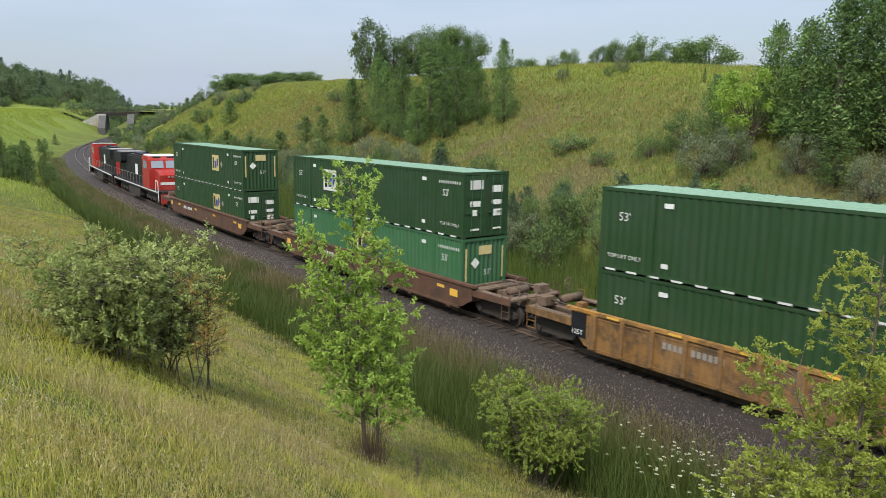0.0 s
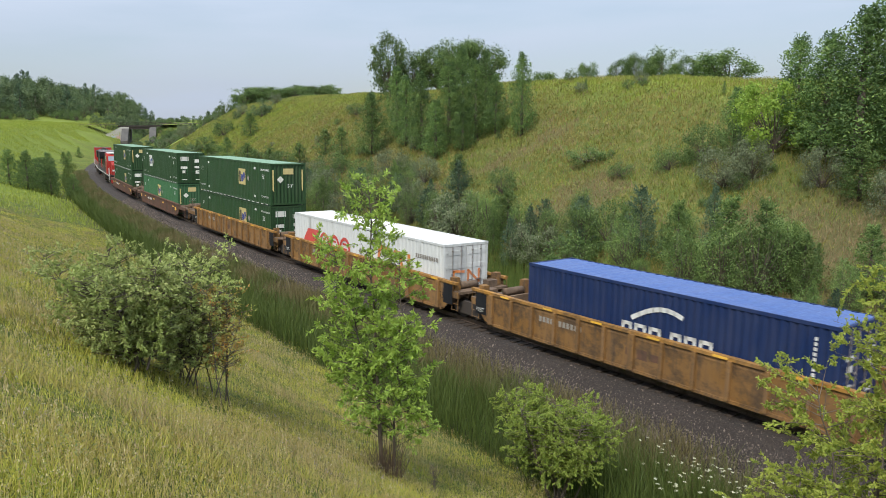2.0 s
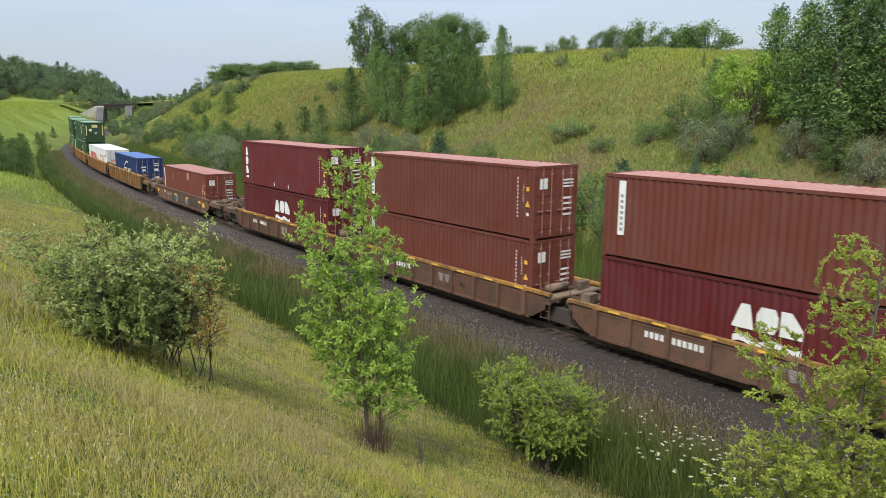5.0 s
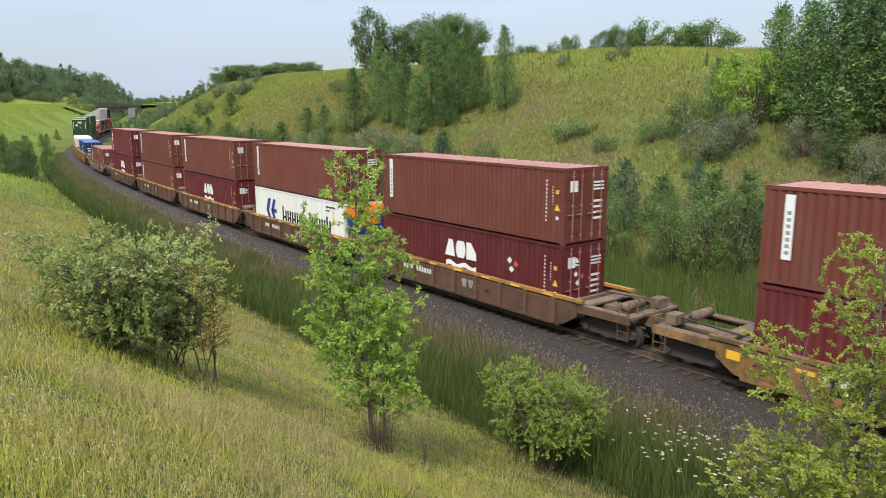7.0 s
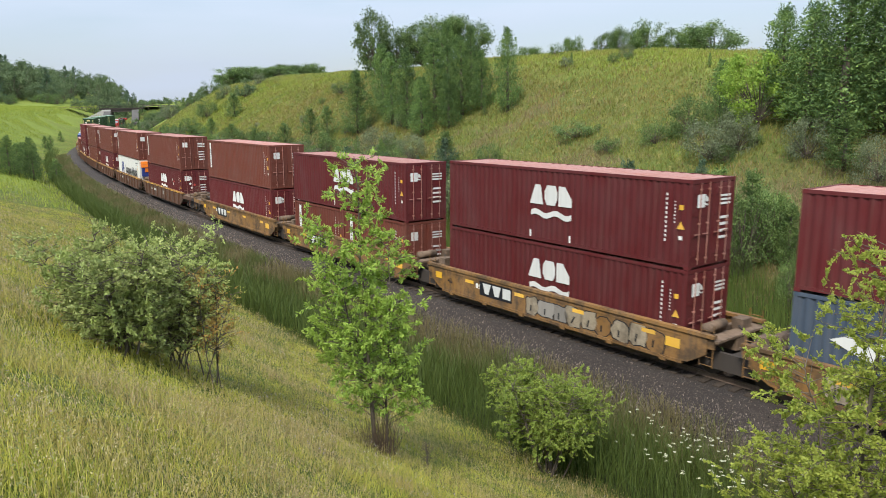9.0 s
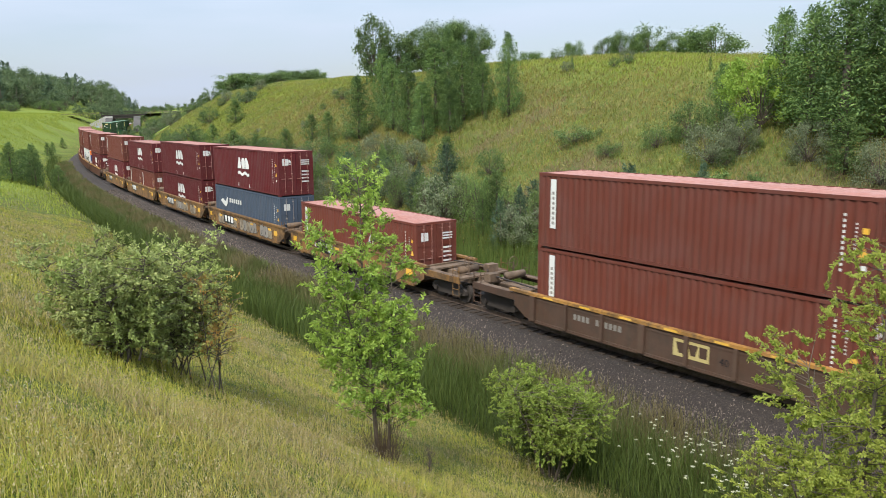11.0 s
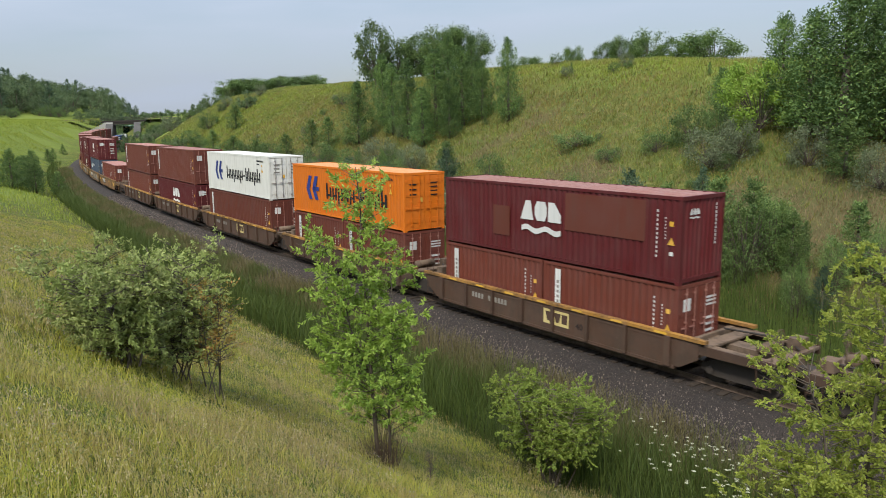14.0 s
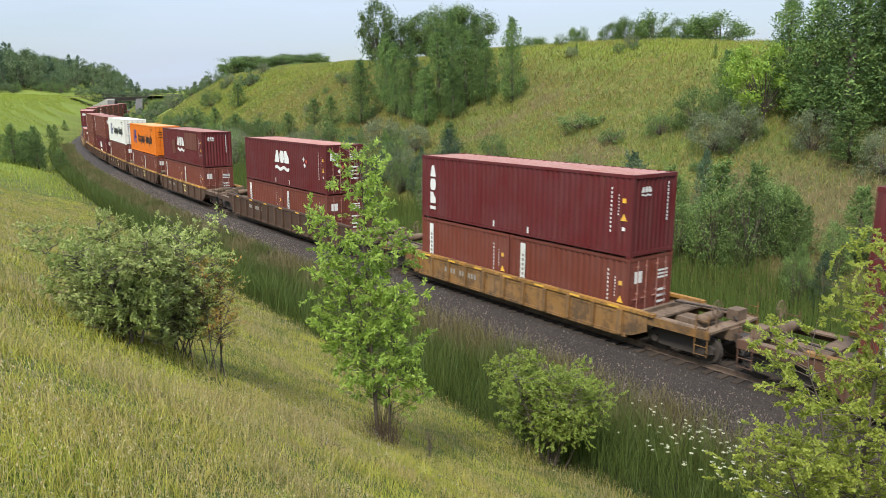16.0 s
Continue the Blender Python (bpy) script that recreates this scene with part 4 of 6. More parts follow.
def box(kind_):
    """The containers by kind: (length, height, container)."""
    L, S = 12.192, TWENTY
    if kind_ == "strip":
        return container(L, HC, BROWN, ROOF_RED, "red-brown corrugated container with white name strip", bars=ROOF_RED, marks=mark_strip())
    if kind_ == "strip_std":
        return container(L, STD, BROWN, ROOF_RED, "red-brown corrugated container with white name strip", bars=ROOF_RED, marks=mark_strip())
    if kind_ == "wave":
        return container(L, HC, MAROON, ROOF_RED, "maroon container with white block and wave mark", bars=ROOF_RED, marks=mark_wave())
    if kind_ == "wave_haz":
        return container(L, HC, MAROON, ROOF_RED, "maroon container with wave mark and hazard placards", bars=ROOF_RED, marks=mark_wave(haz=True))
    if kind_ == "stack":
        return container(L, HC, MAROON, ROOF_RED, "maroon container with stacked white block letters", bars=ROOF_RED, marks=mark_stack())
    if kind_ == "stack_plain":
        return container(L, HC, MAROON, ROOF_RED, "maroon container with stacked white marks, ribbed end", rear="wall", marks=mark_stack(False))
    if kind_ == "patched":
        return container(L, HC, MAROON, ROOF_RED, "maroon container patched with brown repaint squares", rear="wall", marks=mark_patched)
    if kind_ == "cream":
        return container(L, HC, CREAM, ROOF_WHITE, "cream refrigerated container with dark blue arrows", style="reefer", marks=mark_arrows())
    if kind_ == "orange":
        return container(L, HC, ORANGE, ROOF_ORANGE, "bright orange container with dark blue arrows", marks=mark_arrows(False), bars=ORANGE)
    if kind_ == "slate":
        return container(L, HC, SLATE, SLATE, "slate blue container with a white mark", marks=mark_slate)
    if kind_ == "small":
        return container(L, HC, BROWN2, ROOF_RED, "single brown container sitting low in its well", bars=ROOF_RED, marks=mark_small)
    if kind_ == "patches":
        return container(L, HC, BROWN2, ROOF_RED, "plain red-brown container with pink touch-up patches", bars=ROOF_RED, marks=mark_patches)
    if kind_ == "navy":
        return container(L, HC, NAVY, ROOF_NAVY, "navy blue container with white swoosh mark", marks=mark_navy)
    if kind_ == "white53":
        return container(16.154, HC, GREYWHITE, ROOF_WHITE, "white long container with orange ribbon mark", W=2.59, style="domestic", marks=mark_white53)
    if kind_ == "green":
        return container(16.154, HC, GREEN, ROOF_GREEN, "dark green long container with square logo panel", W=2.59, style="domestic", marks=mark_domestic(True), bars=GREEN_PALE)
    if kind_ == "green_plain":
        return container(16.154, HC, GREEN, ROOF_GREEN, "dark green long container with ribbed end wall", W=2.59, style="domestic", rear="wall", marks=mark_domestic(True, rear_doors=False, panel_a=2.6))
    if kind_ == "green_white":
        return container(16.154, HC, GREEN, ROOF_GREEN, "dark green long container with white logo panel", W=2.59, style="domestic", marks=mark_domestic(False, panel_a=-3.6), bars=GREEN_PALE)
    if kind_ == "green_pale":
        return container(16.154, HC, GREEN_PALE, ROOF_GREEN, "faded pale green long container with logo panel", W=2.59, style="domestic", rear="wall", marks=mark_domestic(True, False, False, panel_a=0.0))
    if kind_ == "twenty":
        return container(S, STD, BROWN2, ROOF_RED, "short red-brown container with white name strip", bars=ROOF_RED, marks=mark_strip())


# name, offset, boxes below, box above, well type
TRAIN = (
    ("G1", 42.26, "green", "green_plain", "rust"), ("G2", 18.16, "green_pale", "green_white", "rust"), ("G3", -5.45, "green", "green_plain", "yellow53"),
    ("W", -25.53, "white53", None, "yellow53"), ("C", -45.22, "navy", None, "yellow53"), ("R", -67.23, "patches", None, "graffiti"),
    ("D1", -87.28, "wave", "stack", "brown"), ("D2", -103.46, "strip", "strip", "brown"), ("D3", -119.02, "wave", "strip", "brown"),
    ("D4", -134.74, "cream", "strip", "brown"), ("D5", -150.86, "wave_haz", "strip", "brown"), ("D6", -170.65, "wave", "strip", "smooth"),
    ("D7", -186.33, "two", "wave", "smooth"), ("D8", -201.94, "wave", "wave", "smooth_art"), ("D9", -217.51, "slate", "wave", "smooth_art"),
    ("R2", -232.82, "small", None, "smooth"), ("D11", -253.16, "strip", "strip", "dark"), ("D12", -268.71, "wave", "strip", "dark"),
    ("D13", -284.53, "strip", "cream", "dark"), ("D14", -300.32, "two", "orange", "dark"), ("D15", -315.79, "two", "patched", "dark"),
    ("D16", -337.64, "two", "wave_haz", "dark53"), ("D17", -359.31, "two", "stack_plain", "yellow40"), ("D18", -379.05, "strip", "wave", "brown"),
)
ARTICULATED = {("G3", "W"), ("W", "C")} | {("D%d" % i, "D%d" % (i + 1)) for i in (1, 2, 3, 4, 6, 7, 8, 11, 12, 13, 14)} | {("D9", "R2")}
# type: half well, top, body, chord, ribs, posts, label
TYPES = {
    "rust": (8.25, 1.35, CAR_RUST, CAR_RUST, 0, False, "rusty brown smooth-sided well car"),
    "yellow53": (8.3, 1.62, CAR_YELLOW, CHORD_YELLOW, 14, True, "weathered yellow long well car with upright ribs"),
    "graffiti": (6.6, 1.32, CAR_SPRAYED, CAR_RUST, 0, False, "rusty brown well car covered in grey spray paint"),
    "brown": (6.35, 1.36, CAR_RUST, CHORD_YELLOW, 9, False, "rust-brown well car with yellow top chord"),
    "smooth": (6.35, 1.36, CAR_YELLOW, CAR_YELLOW, 0, False, "faded yellow smooth-sided well car"),
    "smooth_art": (6.35, 1.36, CAR_YELLOW, CAR_YELLOW, 0, False, "faded yellow well car with grey graffiti"),
    "dark": (6.35, 1.36, CAR_DARK, CHORD_YELLOW, 8, False, "dark brown well car with worn yellow chord"),
    "dark53": (8.3, 1.55, CAR_DARK, CAR_DARK, 14, False, "dark brown long well car with upright ribs"),
    "yellow40": (6.4, 1.25, CAR_YELLOW, CHORD_YELLOW, 11, False, "yellow well car with ribbed sides"),
}


def graffiti(t, lw, top, a0, a1, seed, coats):
    """Puffy sprayed letters as plain blobs with dark outlines on the near sill."""
    r = random.Random(seed)
    p = a0
    while p < a1:
        w, h = r.uniform(0.55, 0.85), (top - 0.5) * r.uniform(0.75, 0.95)
        base = 0.42 + r.uniform(0, 0.06)
        shape = []
        for k in range(14):
            an = k * math.tau / 14
            rr = 1 + r.uniform(-0.16, 0.16)
            shape.append((p + w / 2 + math.copysign(abs(math.cos(an)) ** 0.6, math.cos(an)) * w / 2 * rr, base + h / 2 + math.copysign(abs(math.sin(an)) ** 0.6, math.sin(an)) * h / 2 * rr))
        cx, cz = p + w / 2, base + h / 2
        grow = [(cx + (a - cx) * 1.13, cz + (b - cz) * 1.1) for a, b in shape]
        flat_mark(t, "graffiti_outline", [grow], INK, lambda a, b: (-a, 1.505, b))
        flat_mark(t, "graffiti", [shape], r.choice(coats), lambda a, b: (-a, 1.509, b), "sprayed letter shape")
        flat_mark(t, "graffiti_outline", [thick([(cx - w * 0.1, cz - h * 0.3), (cx + w * r.uniform(-0.1, 0.15), cz), (cx - w * 0.05, cz + h * 0.25)], 0.07)[0]], INK, lambda a, b: (-a, 1.513, b))
        p += w * r.uniform(0.85, 1.05)


prev = None
for i, (nm, o, low, high, wt) in enumerate(TRAIN):
    lw, top, body, chord, ribs, posts, lab = TYPES[wt]
    if i == 0:
        fe = lw + 4.0
    else:
        d = TRAIN[i - 1][1] - o
        fe = lw + (d - TYPES[TRAIN[i - 1][4]][0] - lw) / 2
    if i == len(TRAIN) - 1:
        be, art_r = lw + 3.5, False
    else:
        d = o - TRAIN[i + 1][1]
        be = lw + (d - TYPES[TRAIN[i + 1][4]][0] - lw) / 2
        art_r = (nm, TRAIN[i + 1][0]) in ARTICULATED
    art_f = i > 0 and (TRAIN[i - 1][0], nm) in ARTICULATED
    t = well_car(fe, be, lw, top, body, chord, lab, not art_f, True, ribs, not art_f, not art_r, posts, seed=i)
    face = lambda a, b: (-a, 1.506, b)
    proud = lambda a, b: (-a, 1.512, b)
    chordf = lambda a, b: (-a, 1.556, b)
    # reporting marks and reflectors
    flat_mark(t, "number_marking", [rect(-lw * 0.62 + 0.2 * k, top - 0.5, 0.14, 0.22) for k in range(4)] + [rect(-lw * 0.62 + 1.05 + 0.2 * k, top - 0.5, 0.14, 0.22) for k in range(6)], WHITE if wt in ("brown", "rust", "smooth", "smooth_art") else FADED, face)
    if ribs:
        for k in range(7):
            flat_mark(t, "reflector", [rect(-lw + 0.9 + k * (2 * lw - 1.8) / 6, top + 0.02, 0.5, 0.08)], STICKER, chordf)
    else:
        for k in range(4):
            flat_mark(t, "reflector", [rect(-lw + 1.7 + k * (2 * lw - 3.4) / 3, top - 0.36, 0.55, 0.14)], STICKER, proud)
        flat_mark(t, "reflector", [rect(lw - 0.75, top - 0.6, 0.55, 0.32)], STICKER, proud)
        flat_mark(t, "reflector", [rect(-lw - 0.4, top - 0.5, 0.45, 0.28)], STICKER, proud)
    if wt in ("smooth", "smooth_art"):
        flat_mark(t, "sign_panel", [rect(-3.7, 0.62, 2.0, 0.62)], INK, proud, "black sign panel")
        flat_mark(t, "company_mark", [[(-3.5, 1.16), (-3.35, 0.72), (-3.12, 0.72), (-2.97, 1.16)], [(-2.88, 1.16), (-2.74, 0.72), (-2.5, 0.72), (-2.36, 1.16)], rect(-2.25, 0.72, 0.48, 0.44)], WHITE, lambda a, b: (-a, 1.516, b), "white block mark")
        lettering(t, "40", 0.34, INK, near_text(-lw + 0.45, 0.75, 1.507))
    if wt in ("dark", "brown"):
        flat_mark(t, "sign_panel", [rect(0.35, 0.62, 1.3, 0.6)], BUFF if wt == "dark" else CAR_RUST, face, "ochre sign panel")
        flat_mark(t, "company_mark", [[(0.45, 1.1), (0.55, 0.74), (0.74, 0.74), (0.84, 1.1)], [(0.9, 1.1), (1.0, 0.74), (1.16, 0.74), (1.26, 1.1)], rect(1.3, 0.74, 0.28, 0.36)], CAR_DARK if wt == "dark" else FADED, lambda a, b: (-a, 1.510, b))
        lettering(t, "40", 0.34, INK, near_text(2.0, 0.7, 1.507))
    if wt == "yellow53":
        lettering(t, "53", 0.42, INK, near_text(lw - 0.35, 0.85, 1.507))
        flat_mark(t, "stencil_panel", [rect(lw + 0.02 - 0.0, top - 0.95, 0.7, 0.9)], INK, proud, "black stencil panel")
        flat_mark(t, "stencil_panel", [rect(-lw - 0.72, top - 0.95, 0.7, 0.9)], INK, proud, "black stencil panel")
        lettering(t, "125T", 0.26, WHITE, near_text(-lw - 0.70, top - 0.85, 1.515))
        flat_mark(t, "number_marking", [rect(-0.9, 0.85, 0.35, 0.25), rect(-0.4, 0.8, 0.4, 0.35), rect(0.15, 0.85, 0.35, 0.25)], CAR_RUST, face)
    if wt == "graffiti":
        graffiti(t, lw, top, -2.6, 5.2, 4, (SPRAY_OLIVE, CAR_RUST, SPRAY_OLIVE, FADED))
    if wt == "smooth_art":
        graffiti(t, lw, top, -0.9 if nm == "D8" else -4.9, 5.0, 9 if nm == "D8" else 12, (SPRAY_BEIGE, SPRAY_BEIGE, CAR_YELLOW, FADED))
    place(t, o, 6.5, 0)
    z = 0.38
    if low == "two":
        for dx in (3.07, -3.07):
            c = box("twenty")
            MOVING.append((c, o, 6.5, z, Matrix.Translation((dx, 0, 0))))
        z += STD + 0.012
    else:
        c = box(low)
        MOVING.append((c, o, 6.5, z, Matrix()))
        z += HC + 0.012
        if nm == "D4":
            g = part("generator_set", MB().box(-6.55, -6.10, -1.05, 1.05, 1.25, 2.55), LOGO_BLUE, c, "blue and orange clip-on generator")
            part("hood", MB().prism([(-6.62, 2.2), (-6.10, 2.2), (-6.10, 2.80), (-6.5, 2.76)], -1.1, 1.1), ORANGE, g)
            part("grille", MB().box(-6.58, -6.55, -0.8, 0.8, 1.7, 2.1), ORANGE, g)
    if high:
        c = box(high)
        MOVING.append((c, o, 6.5, z, Matrix()))
# ---------------------------------------------------------------- locomotives
def locomotive(label):
    t = thing("locomotive", label, "locomotive", "locomotives at the head")
    part("underframe", MB().box(-10.4, 10.4, -1.5, 1.5, 1.2, 1.5).box(-10.7, -10.4, -1.45, 1.45, 0.55, 1.5).box(10.4, 10.7, -1.45, 1.45, 0.55, 1.5), BLACK, t)
    for sx in (-1, 1):
        a, b = sorted((sx * 10.72, sx * 10.74))
        part("pilot_plate", MB().box(a, b, -1.3, 1.3, 0.35, 1.25), RED, t, "red pilot plate")
        part("coupler", MB().box(min(sx * 10.7, sx * 11.15), max(sx * 10.7, sx * 11.15), -0.18, 0.18, 0.7, 1.0), STEEL_BLACK, t)
    part("fuel_tank", MB().prism([(-2.6, 0.45), (-2.3, 0.3), (2.3, 0.3), (2.6, 0.45), (2.6, 1.2), (-2.6, 1.2)], -1.45, 1.45), STEEL_BLACK, t)
    hood = MB().prism([(-9.9, 1.5), (4.4, 1.5), (4.4, 4.15), (-9.9, 4.15)], -0.9, 0.9)
    hood.prism([(-9.8, 4.15), (4.3, 4.15), (4.2, 4.32), (-9.7, 4.32)], -0.7, 0.7)
    hd = part("hood", hood, BLACK, t, "black engine hood")
    for k in range(9):
        for sy in (-1, 1):
            a, b = sorted((sy * 0.9, sy * 0.93))
            part("hood_door", MB().box(-5.2 + k * 1.02, -4.3 + k * 1.02, a, b, 1.7, 3.5), BLACK, hd)
    part("radiator", MB().prism([(-9.9, 3.25), (-6.4, 3.25), (-6.1, 3.5), (-6.1, 4.4), (-9.9, 4.4)], -1.5, 1.5), BLACK, t)
    part("radiator_screen", MB().box(-9.6, -6.5, -1.2, 1.2, 4.4, 4.46), CHROME, t)
    part("rear_panel", MB().box(-9.96, -9.9, -0.92, 0.92, 1.55, 3.2), RED, t, "red rear panel")
    for sy in (-1, 1):
        a, b = sorted((sy * 0.935, sy * 0.94))
        part("red_flash", MB().prism([(3.0, 1.6), (4.4, 1.6), (4.4, 3.4), (4.0, 3.4)], a, b), RED, t)
        part("logo_shape", MB().box(-1.6, -0.4, a, b + 0.002, 2.3, 3.4), WHITE, t, "pale block mark")
        part("walkway_stripe", MB().box(-10.4, 10.4, min(sy * 1.5, sy * 1.51), max(sy * 1.5, sy * 1.51), 1.36, 1.48), WHITE, t)
    part("exhaust", MB().box(0.2, 1.4, -0.35, 0.35, 4.3, 4.55), BLACK, t)
    for k in range(3):
        part("roof_fan", MB().rod((-3.6 + k * 1.25, 0, 4.3), (-3.6 + k * 1.25, 0, 4.48), 0.55, n=16), BLACK, t)
    cab = MB().prism([(4.4, 1.5), (7.3, 1.5), (7.3, 3.35), (7.05, 4.25), (6.7, 4.55), (4.4, 4.6)], -1.48, 1.48)
    c = part("cab", cab, RED, t, "bright red driver's cab")
    part("cab_roof", MB().prism([(4.35, 4.6), (6.7, 4.56), (6.7, 4.62), (4.35, 4.68)], -1.3, 1.3), WHITE, c)
    tilt = Matrix.Translation((7.19, 0, 3.8)) @ Matrix.Rotation(radians(-15), 4, "Y")
    for sy in (-1, 1):
        a, b = sorted((sy * 0.12, sy * 1.25))
        part("windscreen", MB().box(-0.01, 0.035, a, b, -0.34, 0.36, tilt), GLASS_DARK, c)
        a, b = sorted((sy * 1.48, sy * 1.495))
        part("side_window", MB().box(4.9, 6.3, a, b, 3.35, 4.1), GLASS_DARK, c)
        part("number_board", MB().box(6.72, 6.86, min(sy * 0.3, sy * 1.0), max(sy * 0.3, sy * 1.0), 4.34, 4.56), INK, c)
    part("nose", MB().prism([(7.3, 1.5), (9.3, 1.5), (9.3, 2.9), (8.9, 3.2), (7.3, 3.35)], -1.0, 1.0), RED, t, "bright red short nose")
    part("nose_stripe", MB().box(9.3, 9.32, -0.95, 0.95, 2.0, 2.25), WHITE, t)
    for sy in (-0.16, 0.16):
        part("headlight", MB().rod((9.28, sy, 2.75), (9.36, sy, 2.75), 0.11, n=12), CHROME, t)
    for sy in (-1, 1):
        rail = MB()
        ypos = sy * 1.46
        rail.rod((-10.2, ypos, 2.5), (4.2, ypos, 2.5), 0.02, n=5)
        for k in range(11):
            rail.rod((-10.2 + k * 1.44, ypos, 1.5), (-10.2 + k * 1.44, ypos, 2.5), 0.018, n=5)
        part("handrail", rail, CHROME, t)
        fr = MB().tube([(9.5, ypos, 1.5), (9.7, ypos, 2.5), (10.45, ypos, 2.4), (10.6, ypos, 0.6)], 0.035)
        part("front_rail", fr, WHITE, t, "white grab rail")
        for x in (-10.3, 10.1):
            st = MB()
            for k in range(4):
                st.box(x - 0.25, x + 0.3, min(ypos, ypos * 0.88), max(ypos, ypos * 0.88), 0.4 + 0.3 * k, 0.44 + 0.3 * k)
            st.box(x - 0.28, x - 0.24, min(ypos, ypos * 0.88), max(ypos, ypos * 0.88), 0.38, 1.4)
            part("step", st, STEEL_BLACK, t)

    def truck_side():
        mb = MB().prism([(-2.3, 0.6), (-1.9, 0.42), (1.9, 0.42), (2.3, 0.6), (2.3, 0.85), (1.5, 1.05), (-1.5, 1.05), (-2.3, 0.85)], -0.08, 0.08)
        for k in (-1.75, 0, 1.75):
            mb.rod((k, -0.16, 0.53), (k, 0.16, 0.53), 0.17, n=10)
        return mb

    def loco_axle():
        mb = MB().rod((0, -0.8, 0), (0, 0.8, 0), 0.1, n=8)
        for sy in (-1, 1):
            mb.rod((0, sy * 0.69, 0), (0, sy * 0.83, 0), 0.53, n=24)
        return mb
    for x in (-6.4, 6.4):
        b = part("bogie", shared("loco_bolster", lambda: MB().box(-2.0, 2.0, -0.8, 0.8, 0.6, 1.0), STEEL_BLACK, "bogie"), None, t, m=Matrix.Translation((x, 0, 0)))
        for sy in (-1.05, 1.05):
            part("side_frame", shared("loco_side", truck_side, STEEL_BLACK, "side_frame"), None, b, m=Matrix.Translation((0, sy, 0)))
        for k in (-1.75, 0, 1.75):
            part("wheelset", shared("loco_axle", loco_axle, STEEL_BLACK, "wheelset"), None, b, m=Matrix.Translation((k, 0, 0.53)))
    return t


HALF_TURN = Matrix.Rotation(math.pi, 4, "Z")
MOVING.append((locomotive("red and black diesel locomotive, cab facing the cars"), 65.8, 6.4, 0, HALF_TURN))
MOVING.append((locomotive("red and black leading diesel locomotive"), 88.2, 6.4, 0, Matrix()))
# ---------------------------------------------------------------- road bridge over the line
def bridge_frame():
    x, y = on_track(BRIDGE_S)
    h = float(np.interp(BRIDGE_S, TS, TH))
    return Matrix.Translation((float(x), float(y), 0)) @ Matrix.Rotation(h, 4, "Z")


b = thing("road_bridge", "concrete and steel road bridge with graffiti over the railway", "bridge", m=bridge_frame())
GRAF_BLUE = paint("spray_pale_blue", (0.30, 0.44, 0.50), amount=0.2)
GRAF_PINK = paint("spray_pink", (0.52, 0.34, 0.30), amount=0.2)
PALE_WALL = paint("whitewashed_concrete", (0.46, 0.44, 0.41), amount=0.35)
part("deck", MB().box(-4.6, 4.6, -8, 8, 7.85, 8.45), STEEL_BLACK, b)
for k in range(5):
    part("girder", MB().box(-4.2 + k * 2.1 - 0.15, -4.2 + k * 2.1 + 0.15, -5, 5, 7.0, 7.85), STEEL_BLACK, b)
for sy in (-1, 1):
    a, c = sorted((sy * 3.8, sy * 6.3))
    part("abutment", MB().box(-5.0, 5.0, a, c, -1.2, 7.0), CONCRETE, b, "grey concrete abutment")
    part("wing_wall", MB().prism([(-5.0, -1.2), (-5.0, 7.7), (-14.0, 2.6), (-14.0, -1.2)], a, c, Matrix()), CONCRETE, b, "sloping concrete wing wall")
    for k in range(8):
        part("railing_post", MB().box(sy * 4.4 - 0.06, sy * 4.4 + 0.06, -7.7 + k * 2.2 - 0.06, -7.7 + k * 2.2 + 0.06, 8.45, 9.55), STEEL_BLACK, b)
    part("railing", MB().box(sy * 4.4 - 0.04, sy * 4.4 + 0.04, -8, 8, 9.0, 9.1).box(sy * 4.4 - 0.04, sy * 4.4 + 0.04, -8, 8, 9.5, 9.6), STEEL_BLACK, b)
# face wall turned to the line of approach, with sprayed patches
part("retaining_wall", MB().prism([(3.8, -1.2), (15.5, 2.0), (15.5, 3.6), (6.5, 7.9), (3.8, 7.9)], 5.1, 5.7, Matrix.Rotation(radians(90), 4, "Z")), PALE_WALL, b, "pale graffiti-covered retaining wall")
for k, mat in enumerate((GRAF_BLUE, GRAF_PINK, GRAF_BLUE, CREAM)):
    part("graffiti_patch", MB().prism([(5.1 + k * 1.9, 1.6 + 0.5 * (k > 2)), (6.6 + k * 1.9, 2.0 + 0.4 * (k > 2)), (6.7 + k * 1.9, 4.6 - 0.35 * k), (5.3 + k * 1.9, 5.2 - 0.4 * k)], 5.72, 5.74, Matrix.Rotation(radians(90), 4, "Z")), mat, b, "washed-out sprayed patch")
ASPHALT = mottled("asphalt", (0.06, 0.06, 0.062), (0.045, 0.045, 0.047), 0.8, relief=0.2, depth=0.01)
road = MB()
for o0, o1 in ((-170, -8), (-8, 8), (8, 90)):
    n = 12
    for i in range(n):
        q = [o0 + (o1 - o0) * (i + k) / n for k in (0, 1)]
        pts = []
        for o in q:
            for ds in (-3.6, 3.6):
                x, y = on_track(BRIDGE_S, o)
                h = float(np.interp(BRIDGE_S, TS, TH))
                pts.append((float(x) + ds * math.cos(h), float(y) + ds * math.sin(h), 8.55))
        road.add(pts, [(0, 1, 3, 2)])
tagged(new("road", road.mesh("road", ASPHALT)), "grey asphalt road crossing over the railway", "road", kind="structure")
